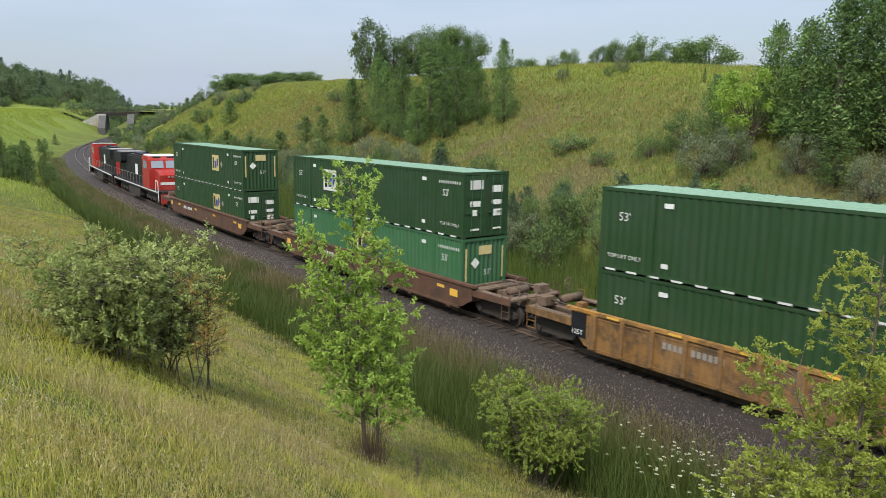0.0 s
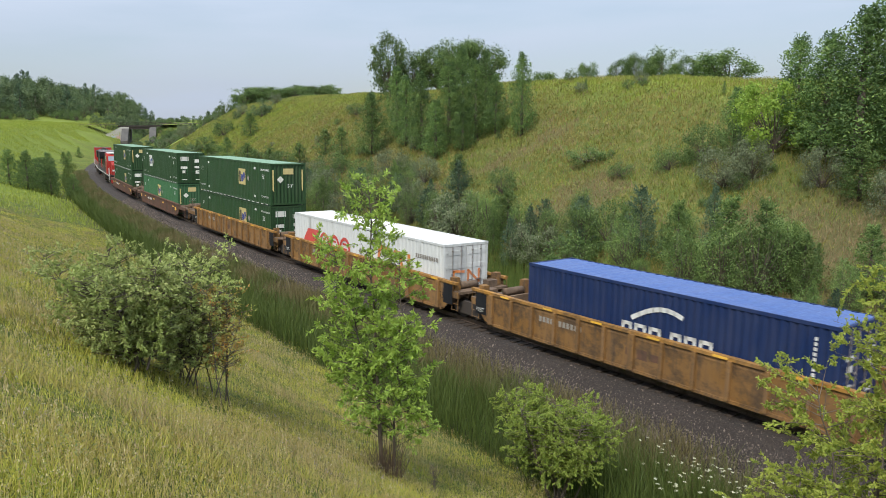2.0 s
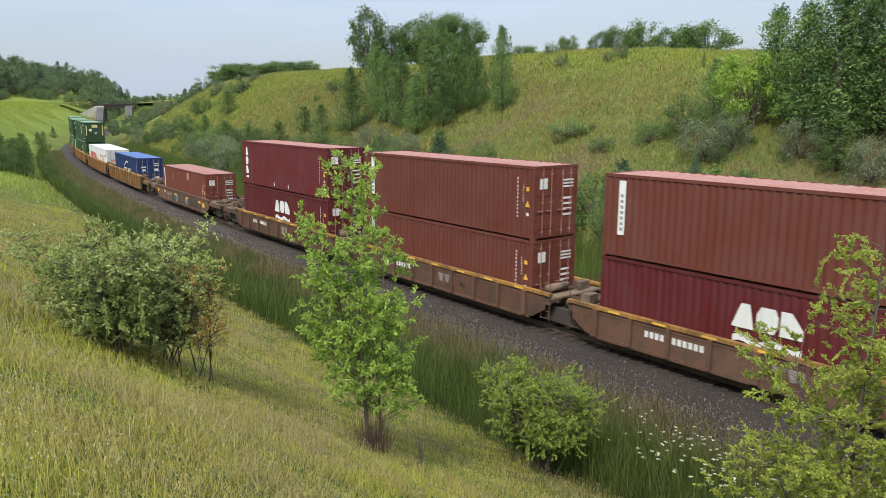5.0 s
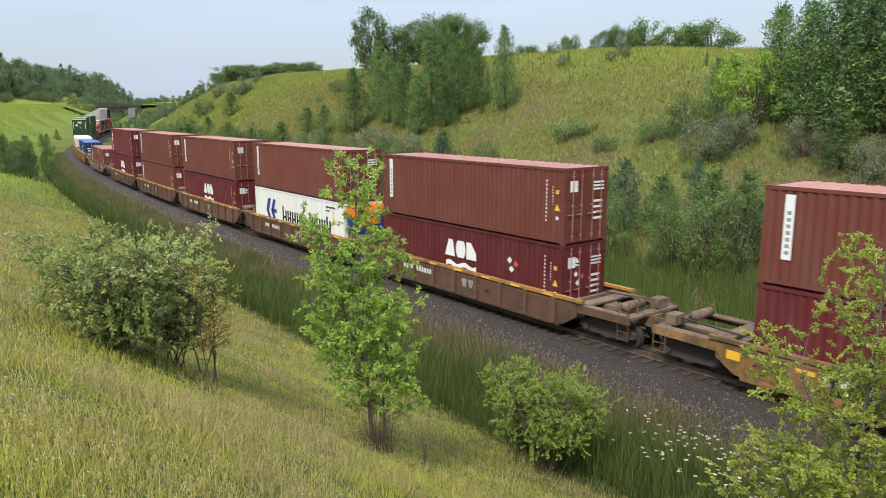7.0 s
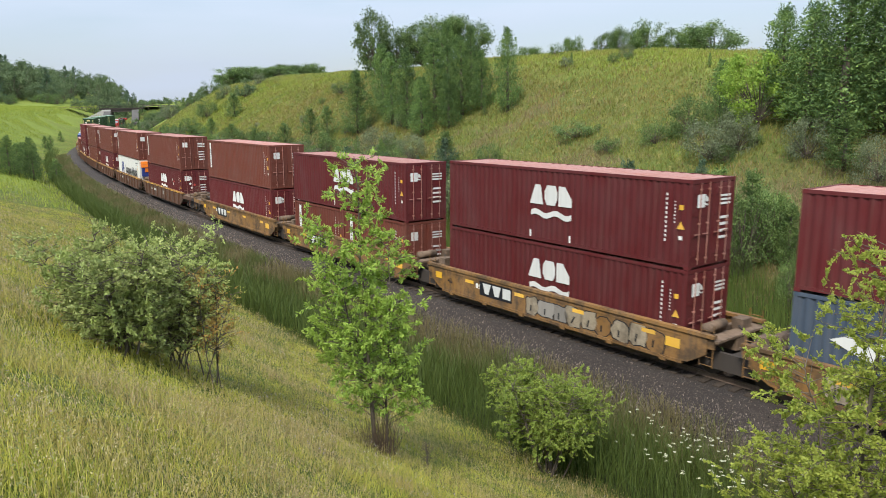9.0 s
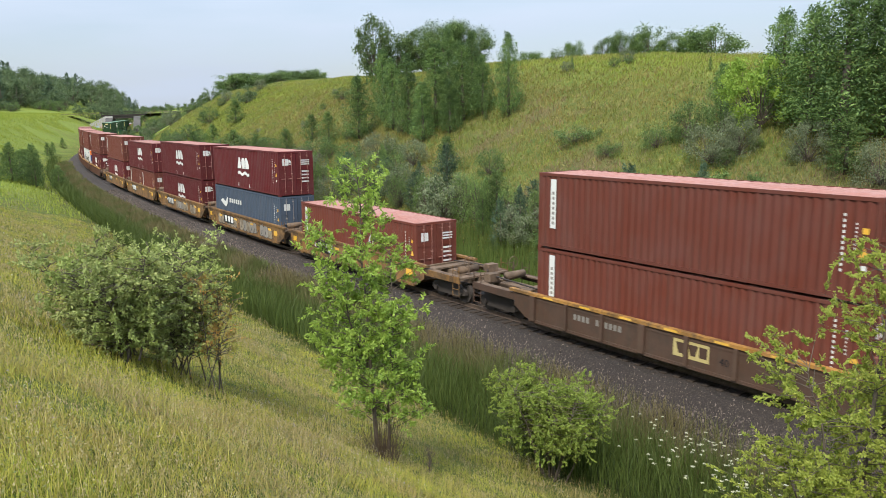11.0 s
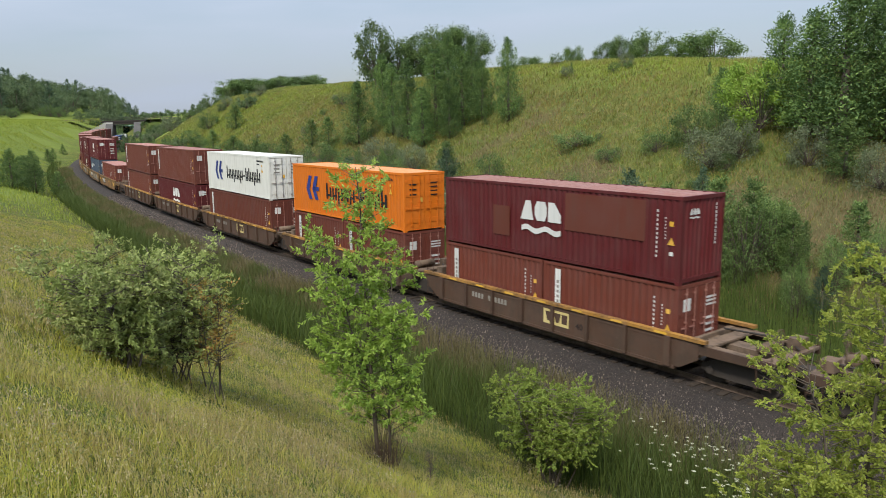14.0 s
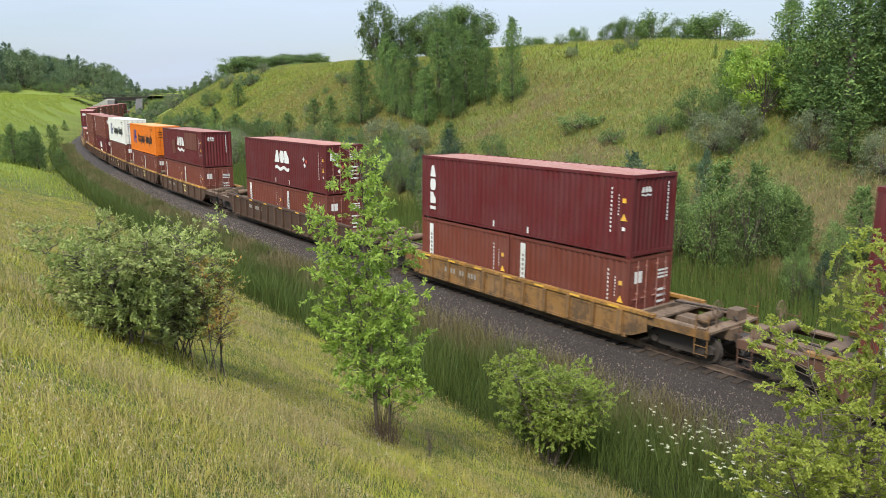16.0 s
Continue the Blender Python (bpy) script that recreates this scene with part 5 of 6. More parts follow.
for side in (-4.4,):
    for o0, o1 in ((-170, -8), (8, 80)):
        g = thing("guard_rail", "weathered steel guard rail beside the road", "guard rail", "guard rails of the road", bridge_frame())
        part("beam", MB().box(side - 0.04, side + 0.04, -o1, -o0, 8.9, 9.2), CAR_GREY, g)
        post = MB().box(-0.08, 0.08, -0.08, 0.08, 7.6, 9.3).mesh("post", TIE)
        for k in range(int((o1 - o0) / 3.8)):
            part("post", post, None, g, m=Matrix.Translation((side + 0.12, -o0 - 1.9 - 3.8 * k, 0)))
# ---------------------------------------------------------------- plants
def fast_mesh(name, verts, faces, mat):
    """A mesh of triangles or quads from arrays."""
    verts, faces = np.asarray(verts, np.float32), np.asarray(faces, np.int32)
    k = faces.shape[1]
    me = bpy.data.meshes.new(name)
    me.vertices.add(len(verts))
    me.vertices.foreach_set("co", verts.ravel())
    me.loops.add(faces.size)
    me.loops.foreach_set("vertex_index", faces.ravel())
    me.polygons.add(len(faces))
    me.polygons.foreach_set("loop_start", np.arange(len(faces), dtype=np.int32) * k)
    me.polygons.foreach_set("loop_total", np.full(len(faces), k, np.int32))
    me.update(calc_edges=True)
    me.materials.append(mat)
    return me


def blades(rng, pts, h, w, bend, mat, name, single=False):
    """Grass blades from base points (n, 3): two bent pieces each, or one straight piece far off."""
    n = len(pts)
    a = rng.uniform(0, math.tau, n)
    side = np.stack([np.cos(a), np.sin(a), np.zeros(n)], 1)
    lean = np.stack([-np.sin(a), np.cos(a), np.zeros(n)], 1) * (rng.normal(0, 1, n) * bend)[:, None] + side * (rng.normal(0, 0.6, n) * bend)[:, None]
    h, w = h[:, None], w[:, None]
    up = np.array([0, 0, 1.0])
    if single:
        v = np.stack([pts - side * w / 2, pts + side * w / 2, pts + lean * h * 0.8 + up * h], 1).reshape(-1, 3)
        return fast_mesh(name, v, (np.arange(n) * 3)[:, None] + np.array([[0, 1, 2]]), mat)
    mid = pts + lean * h * 0.35 + up * h * 0.58
    tip = pts + lean * h + up * h
    v = np.stack([pts - side * w / 2, pts + side * w / 2, mid + side * w * 0.42, mid - side * w * 0.42, tip], 1).reshape(-1, 3)
    b = (np.arange(n) * 5)[:, None]
    tri = np.concatenate([b + [0, 1, 2], b + [0, 2, 3], b + [3, 2, 4]], 1).reshape(-1, 3)
    return fast_mesh(name, v, tri, mat)


def leaves(rng, c, d, size, aspect, fold=0.25, out=None, loose=0.55):
    """Diamond leaves: centres c, directions d (n, 3), lengths; out turns their faces outwards. Returns vertices and triangles."""
    n = len(c)
    r = rng.normal(0, 1, (n, 3))
    if out is not None:
        r = out / (np.linalg.norm(out, axis=1, keepdims=True) + 1e-9) + r * loose
        r /= np.linalg.norm(r, axis=1, keepdims=True) + 1e-9
        d = d - r * (d * r).sum(1, keepdims=True) * 0.9
    d = d / (np.linalg.norm(d, axis=1, keepdims=True) + 1e-9)
    s = np.cross(d, r)
    s /= np.linalg.norm(s, axis=1, keepdims=True) + 1e-9
    nrm = np.cross(s, d)
    L = size[:, None]
    v = np.stack([c - d * L * 0.5, c + s * L * aspect * 0.5 + nrm * L * fold * 0.3, c + d * L * 0.5, c - s * L * aspect * 0.5 + nrm * L * fold * 0.3], 1).reshape(-1, 3)
    b = (np.arange(n) * 4)[:, None]
    return v, np.concatenate([b + [0, 1, 2], b + [0, 2, 3]], 1).reshape(-1, 3)


def drop(x, y, lift=0.0):
    return np.stack([x, y, ground_z(x, y) + lift], 1)


GRASS_A = leafy("meadow_grass", (0.191, 0.235, 0.038), (0.472, 0.410, 0.093), (0.432, 0.350, 0.111), patch=1.1)
DRYGRASS = leafy("withered_grass", (0.208, 0.190, 0.062), (0.386, 0.314, 0.136), (0.329, 0.247, 0.136), patch=0.8)
GRASS_B = leafy("lush_grass", (0.221, 0.276, 0.040), (0.464, 0.417, 0.073), (0.389, 0.373, 0.064), patch=0.9)
HERB = leafy("herb_leaf", (0.150, 0.200, 0.050), (0.350, 0.350, 0.130), (0.280, 0.270, 0.100), patch=0.7)
BANK = leafy("bank_blades", (0.172, 0.240, 0.033), (0.338, 0.369, 0.063), (0.261, 0.298, 0.054), patch=0.08)
STRAW = leafy("seed_stalks", (0.329, 0.264, 0.088), (0.429, 0.370, 0.132), (0.253, 0.199, 0.088), patch=0.5)
SEED = leafy("seed_heads", (0.306, 0.252, 0.119), (0.486, 0.423, 0.209), (0.360, 0.279, 0.166), patch=0.7)
DEADBROWN = leafy("dead_brown", (0.070, 0.048, 0.032), (0.150, 0.110, 0.075), (0.095, 0.066, 0.045), patch=2.0, through=0.1)
DEADWEED = leafy("dry_weeds", (0.160, 0.135, 0.062), (0.245, 0.210, 0.095), (0.120, 0.150, 0.042), patch=0.4)
REED = leafy("reeds", (0.065, 0.108, 0.024), (0.149, 0.191, 0.046), (0.104, 0.145, 0.035), patch=0.4, rough=0.5)
HILLGRASS = leafy("hill_grass", (0.158, 0.191, 0.041), (0.328, 0.305, 0.078), (0.308, 0.241, 0.075), patch=0.16)
HILLDRY = leafy("withered_hill_grass", (0.188, 0.150, 0.073), (0.306, 0.237, 0.119), (0.231, 0.163, 0.094), patch=0.3)
HILLHERB = leafy("hill_herbs", (0.085, 0.143, 0.039), (0.221, 0.260, 0.072), (0.305, 0.260, 0.078), patch=0.2)
BLOOM = leafy("white_blooms", (0.546, 0.546, 0.384), (0.624, 0.624, 0.446), (0.484, 0.499, 0.322), patch=0.5)
MAUVE = leafy("mauve_blooms", (0.34, 0.26, 0.34), (0.45, 0.40, 0.44), (0.38, 0.30, 0.34), patch=0.5)
L_CEDAR = leafy("cedar_leaf", (0.079, 0.150, 0.048), (0.222, 0.326, 0.079), (0.054, 0.103, 0.033), patch=9.0, through=0.2)
L_CEDAR_LT = leafy("young_cedar_leaf", (0.083, 0.150, 0.045), (0.206, 0.281, 0.075), (0.062, 0.112, 0.034), patch=8.0, through=0.25)
L_SPRUCE = leafy("spruce_needles", (0.057, 0.106, 0.057), (0.138, 0.198, 0.106), (0.043, 0.079, 0.043), patch=9.0, through=0.15)
L_BROAD = leafy("broad_leaf", (0.081, 0.143, 0.045), (0.198, 0.271, 0.077), (0.061, 0.108, 0.034), patch=7.0, through=0.3)
L_THICKET = leafy("thicket_leaf", (0.110, 0.191, 0.053), (0.265, 0.353, 0.100), (0.083, 0.144, 0.040), patch=8.0, through=0.3)
L_LIME = leafy("lime_leaf", (0.172, 0.297, 0.045), (0.343, 0.453, 0.071), (0.233, 0.344, 0.061), patch=0.6, through=0.4)
L_SAP = leafy("sapling_leaf", (0.180, 0.304, 0.057), (0.408, 0.525, 0.100), (0.314, 0.430, 0.071), patch=0.8, through=0.4)
L_BUSH = leafy("bush_leaf", (0.167, 0.265, 0.050), (0.432, 0.500, 0.099), (0.306, 0.402, 0.072), patch=1.0, through=0.35)
L_LOCUST = leafy("locust_leaf", (0.269, 0.370, 0.062), (0.560, 0.582, 0.112), (0.403, 0.459, 0.084), patch=0.6, through=0.45)
L_WILLOW = leafy("willow_leaf", (0.232, 0.304, 0.088), (0.520, 0.556, 0.202), (0.326, 0.404, 0.105), patch=1.2, through=0.3)
L_OLIVE = leafy("silver_leaf", (0.131, 0.163, 0.085), (0.250, 0.285, 0.150), (0.115, 0.143, 0.074), patch=7.0, through=0.25)
L_AUTUMN = leafy("russet_leaf", (0.234, 0.210, 0.048), (0.439, 0.196, 0.060), (0.220, 0.256, 0.060), patch=1.5, through=0.3)
L_FAR = leafy("woodland_leaf", (0.076, 0.127, 0.055), (0.184, 0.234, 0.099), (0.057, 0.095, 0.041), patch=6.0, through=0.2)


def in_view(rng, n, r0, r1, power, half=36):
    """Plan points spread round the standing place, denser close by."""
    u = rng.uniform(0, 1, n)
    r = (r0 ** power + u * (r1 ** power - r0 ** power)) ** (1 / power)
    a = np.radians(rng.uniform(-half, half, n))
    return r * np.sin(a), r * np.cos(a), r


rng = np.random.RandomState(11)
# meadow on the near bank
x, y, r = in_view(rng, 900000, 2.6, 75, 0.72)
s, o = track_coords(x, y)
tuft = waves(x, y, 1.7, 21) + 0.8 * waves(x, y, 0.6, 22)
keep = (o < -7.4 - 0.5 * waves(x, y, 5, 23)) & (tuft > rng.uniform(-1.9, 0.5, len(x)))
x, y, r = x[keep], y[keep], r[keep]
n = len(x)
tone = 0.8 * waves(x, y, 5.5, 24) + 0.6 * waves(x, y, 1.4, 26) + rng.normal(0, 0.45, n)
h = rng.uniform(0.045, 0.165, n) * np.interp(r, [3, 9], [0.6, 1.0]) * (1 + 0.35 * waves(x, y, 2.4, 25))
h = np.maximum(h, 0.04)
w = rng.uniform(0.0012, 0.0036, n) + r * 0.00062
bands = ((tone < -0.45, DRYGRASS, "withered_grass", "withered brown and mauve grass among the meadow"),
         ((tone >= -0.45) & (tone < 0.38), GRASS_A, "meadow_grass", "tall yellow-green meadow grass on the bank"),
         (tone >= 0.38, GRASS_B, "lush_grass", "patches of fresh bright green grass"))
for mask, mat, nm, lab in bands:
    for cut, single in ((mask & (r < 13), False), (mask & (r >= 13), True)):
        ob = new(nm, blades(rng, drop(x[cut], y[cut], -0.02), h[cut], w[cut], 0.6, mat, nm, single))
        tagged(ob, lab, "grass", kind="stuff")
x, y, r = in_view(rng, 60000, 2.6, 60, 0.75)
s, o = track_coords(x, y)
keep = (o < -7.6) & (waves(x, y, 3, 31) > rng.uniform(-0.6, 1.2, len(x)))
x, y, r = x[keep], y[keep], r[keep]
n = len(x)
stalk = rng.uniform(0.14, 0.34, n)
foot = drop(x, y)
ob = new("seed_stalks", blades(rng, foot, stalk, 0.0012 + r * 0.00035 + rng.uniform(0, 0.0015, n), 0.12, STRAW, "seed_stalks"))
tagged(ob, "dry straw-coloured seed stalks among the grass", "grass", kind="stuff")
many = 5
tops = np.repeat(foot, many, 0)
tops[:, 2] += np.repeat(stalk, many) * rng.uniform(0.72, 1.08, n * many)
tops[:, :2] += rng.normal(0, 0.012, (n * many, 2))
v, f = leaves(rng, tops, rng.normal(0, 0.5, (n * many, 3)) + [0, 0, 1], rng.uniform(0.008, 0.020, n * many) + np.repeat(r, many) * 0.0009, 0.4)
tagged(new("seed_heads", fast_mesh("seed_heads", v, f, SEED)), "pale mauve-brown grass seed heads", "grass", kind="stuff")
for nm, mat, count, lab, size in (("mauve_flowers", MAUVE, 2200, "small mauve meadow flowers", 0.012), ("white_flowers", BLOOM, 900, "small white meadow flowers", 0.012)):
    x, y, r = in_view(rng, count * 3, 3.2, 40, 0.9)
    s, o = track_coords(x, y)
    keep = (o < -8) & (waves(x, y, 6, 33 + len(nm)) > 0.1)
    x, y, r = x[keep], y[keep], r[keep]
    c = drop(x, y)
    c[:, 2] += rng.uniform(0.12, 0.26, len(x))
    v, f = leaves(rng, np.repeat(c, 3, 0) + rng.normal(0, 0.012, (len(c) * 3, 3)), rng.normal(0, 1, (len(c) * 3, 3)) * [1, 1, 0.3], size * np.repeat(0.6 + r * 0.05, 3), 0.9)
    tagged(new(nm, fast_mesh(nm, v, f, mat)), lab, "flowers", kind="stuff")


x, y, r = in_view(rng, 260000, 2.6, 60, 0.75)
s, o = track_coords(x, y)
keep = (o < -7.6) & (waves(x, y, 1.7, 61) + 0.5 * waves(x, y, 0.6, 62) > rng.uniform(-1.0, 1.4, len(x)))
x, y, r = x[keep], y[keep], r[keep]
c = drop(x, y)
c[:, 2] += rng.uniform(0.02, 0.20, len(x))
v, f = leaves(rng, c, rng.normal(0, 1, (len(c), 3)) * [1, 1, 0.6], rng.uniform(0.012, 0.030, len(c)) + r * 0.0010, 0.40)
tagged(new("meadow_herbs", fast_mesh("meadow_herbs", v, f, HERB)), "low leafy weeds mixed into the meadow", "weeds", kind="stuff")


def strip(rng, n, s0, s1, o0, o1, bunch=None):
    s, o = rng.uniform(s0, s1, n), rng.uniform(o0, o1, n)
    x, y = on_track(s, o)
    if bunch:
        k = waves(x, y, bunch, 41) > rng.uniform(-1.3, 0.6, n)
        x, y = x[k], y[k]
    return x, y


# reeds and dry weeds along both ditches
s, o = -32 + 240 * rng.uniform(0, 1, 105000) ** 1.7, rng.uniform(-8.0, -4.9, 105000)
o = np.where(s > 45, -6.3 + (o + 6.4) * 0.5, o)
x, y = on_track(s, o)
k = waves(x, y, 6, 41) > rng.uniform(-1.5, 0.4, len(x)) + np.maximum(0, (s - 40) / 75)
x, y = x[k], y[k]
n = len(x)
d = np.hypot(x, y)
tagged(new("cattail_reeds", blades(rng, drop(x, y, -0.05), rng.uniform(0.7, 1.65, n) * (1 + 0.15 * waves(x, y, 5, 43)), 0.006 + d * 0.00050, 0.30, REED, "cattail_reeds")), "dense dark green cattail reeds in the ditch", "reeds", kind="stuff")
s, o = -32 + 190 * rng.uniform(0, 1, 120000) ** 1.5, -rng.triangular(2.6, 4.2, 5.6, 120000)
x, y = on_track(s, o)
k = waves(x, y, 4, 41) > rng.uniform(-1.5, 0.5, len(x)) + np.maximum(0, (s - 70) / 60)
x, y, o = x[k], y[k], o[k]
n = len(x)
d = np.hypot(x, y)
p = drop(x, y, -0.05)
p[:, 2] = np.maximum(p[:, 2], np.interp(-o, [1.75, 3.5, 4.3], [-0.24, -0.84, -1.34]))
tagged(new("dry_weeds", blades(rng, p, rng.uniform(0.3, 1.15, n) * np.interp(-o, [2.7, 4.0], [0.45, 1.0]), 0.003 + d * 0.00055, 0.4, DEADWEED, "dry_weeds")), "brown dry weeds along the ballast edge", "weeds", kind="stuff")
x, y = strip(rng, 85000, -30, 150, 4.5, 10.5)
n = len(x)
d = np.hypot(x, y)
tagged(new("far_reeds", blades(rng, drop(x, y, -0.05), rng.uniform(0.7, 1.8, n), 0.010 + d * 0.0006, 0.15, REED, "far_reeds", True)), "tall green reeds at the foot of the far bank", "reeds", kind="stuff")
# grass on the far bank and beyond
s, o = -26 + 215 * rng.uniform(0, 1, 560000) ** 1.35, 9 + 37 * rng.uniform(0, 1, 560000)
x, y = on_track(s, o)
k = 0.5 * waves(x, y, 3.5, 51) + 0.9 * waves(x, y, 1.1, 52) > rng.uniform(-1.8, 0.8, len(x))
x, y = x[k], y[k]
n = len(x)
d = np.hypot(x, y)
draw = 0.5 + rng.normal(0, 0.17, n) + 0.20 * waves(x, y, 1.6, 53) + 0.14 * waves(x, y, 5, 54)
dry, fresh = dry_zone(x, y), fresh_zone(x, y)
is_dry = draw < 0.28 + 0.5 * dry - 0.35 * fresh
is_fresh = ~is_dry & (draw > 0.86 - 0.42 * fresh)
for mask, mat, nm, lab in ((is_dry, HILLDRY, "withered_hillside_grass", "withered brown grass and stalks on the far bank"), (is_fresh, BANK, "fresh_hillside_grass", "short bright grass along the crest of the hill"),
                           (~is_dry & ~is_fresh, HILLGRASS, "hillside_grass", "rough yellow-green grass on the far hillside")):
    p = drop(x[mask], y[mask], -0.04)
    m = len(p)
    tagged(new(nm, blades(rng, p, rng.uniform(0.15, 0.45, m), 0.014 + d[mask] * 0.0009, 0.6, mat, nm, True)), lab, "grass", kind="stuff")
x, y = strip(rng, 190000, -30, 200, 8.5, 44)
k = 1.3 * waves(x, y, 4.5, 71) + 0.8 * waves(x, y, 1.3, 72) > rng.uniform(-0.9, 1.6, len(x))
x, y = x[k], y[k]
d = np.hypot(x, y)
c = drop(x, y)
c[:, 2] += rng.uniform(0.05, 0.4, len(x))
v, f = leaves(rng, c, rng.normal(0, 1, (len(c), 3)) * [1, 1, 0.5], rng.uniform(0.05, 0.11, len(c)) + d * 0.0011, 0.6)
tagged(new("hillside_weeds", fast_mesh("hillside_weeds", v, f, HILLHERB)), "leafy weeds and goldenrod on the far hillside", "weeds", kind="stuff")
x, y = strip(rng, 70000, 60, 300, -46, -4.4)
n = len(x)
d = np.hypot(x, y)
tagged(new("bank_grass", blades(rng, drop(x, y, -0.05), rng.uniform(0.2, 0.5, n), 0.015 + d * 0.0008, 0.4, BANK, "bank_grass", True)), "bright grass on the bank beside the bend", "grass", kind="stuff")


# tall white umbels by the ditch
def umbel_plant(rng):
    v, f = MB(), MB()
    h = rng.uniform(0.9, 1.35)
    lean = Vector((rng.normal(0, 0.08), rng.normal(0, 0.08), h))
    v.rod((0, 0, 0), lean, 0.006, 0.004, n=4)
    for k in range(3):
        q = lean * rng.uniform(0.45, 0.7)
        v.rod(q, q + Vector((rng.normal(0, 0.1), rng.normal(0, 0.1), 0.28)), 0.004, 0.003, n=3)
    r = rng.uniform(0.032, 0.06)
    for k in range(16):
        a, q = rng.uniform(0, math.tau), r * math.sqrt(rng.uniform(0, 1))
        c = lean + Vector((math.cos(a) * q, math.sin(a) * q, 0.012 - q * 0.15))
        f.add([c + Vector((0.014 * math.cos(b + a), 0.014 * math.sin(b + a), 0.004 * math.sin(3 * b))) for b in (0, 1.26, 2.51, 3.77, 5.03)], [(0, 1, 2, 3, 4)])
    return v, f


UMBELS = []
prng = np.random.RandomState(5)
for k in range(5):
    v, f = umbel_plant(prng)
    UMBELS.append((v.mesh("stem", REED), f.mesh("flower_head", BLOOM)))
for k in range(150):
    s, o = prng.normal(-4.8, 1.8), prng.uniform(-6.8, -4.3)
    x, y = on_track(s, o)
    t = thing("wild_carrot", "white flat-topped wildflower on a thin green stem", "flower", "white wildflowers by the ditch",
              Matrix.Translation((x, y, float(ground_z(np.array([x]), np.array([y]))[0]))) @ Matrix.Rotation(prng.uniform(0, 6.28), 4, "Z"))
    a, b = UMBELS[k % 5]
    part("stem", a, None, t)
    part("flower_head", b, None, t)


# ---------------------------------------------------------------- trees and bushes
def tree_thing(name, label, category, trunk_mb, crown, mat, group=""):
    t = thing(name, label, category, group)
    part("trunk", trunk_mb, BARK, t, smooth=True)
    v, f = crown
    part("crown", fast_mesh("crown", v, f, mat), None, t)
    return t


def cedar(rng, n=11000, narrow=0.22, plumes=170, rise=2.4, leaf=(0.010, 0.021)):
    """A unit-high conifer: feathery plumes set round a straight trunk, upswept or spreading."""
    tr = MB().rod((0, 0, -0.03), (0, 0, 0.55), 0.018, 0.010, n=7).rod((0, 0, 0.55), (0, 0, 0.88), 0.010, 0.002, n=5)
    C, D, S, O = [], [], [], []
    lobe = rng.uniform(0, math.tau)
    m = n // plumes
    for k in range(plumes):
        z = 0.01 + 0.88 * ((k + rng.uniform(0, 1)) / plumes) ** 1.1
        a = k * 2.4 + rng.normal(0, 0.4)
        env = narrow * (1 - z) ** 0.95 * min(1, 0.62 + z * 4) * (0.84 + 0.24 * math.sin(2 * a + lobe + 6 * z) + rng.uniform(-0.42, 0.3))
        axis_ = np.array([math.cos(a), math.sin(a), rise + (4.0 if z > 0.78 else 0.0)])
        axis_ /= np.linalg.norm(axis_)
        ph = rng.uniform(0.09, 0.17) * (1.15 - 0.55 * z)
        pr = rng.uniform(0.026, 0.048) * (1.15 - 0.6 * z)
        deep = 0.30 if k % 3 == 0 else 0.66
        start = np.array([math.cos(a) * env * deep, math.sin(a) * env * deep, z])
        t = rng.uniform(0, 1, m)
        th = rng.uniform(0, math.tau, m)
        e1 = np.array([-math.sin(a), math.cos(a), 0.0])
        e2 = np.cross(axis_, e1)
        ring_ = np.cos(th)[:, None] * e1 + np.sin(th)[:, None] * e2
        rr = pr * np.sin(math.pi * np.clip(0.12 + 0.88 * t, 0, 1)) ** 0.8 * rng.uniform(0.55, 1.2, m)
        C.append(start + axis_ * (t * ph)[:, None] + ring_ * rr[:, None] + rng.normal(0, 0.004, (m, 3)))
        D.append(axis_ + ring_ * 0.5 + rng.normal(0, 0.35, (m, 3)))
        O.append(ring_ + np.array([math.cos(a), math.sin(a), 0.35]) * 0.7)
        S.append(rng.uniform(leaf[0], leaf[1], m))
        if k % 4 == 0:
            tr.rod((0, 0, max(0.0, z - 0.02)), start, 0.004, 0.0015, n=3, cap=False)
    return tr, leaves(rng, np.concatenate(C), np.concatenate(D), np.concatenate(S), 0.40, out=np.concatenate(O))


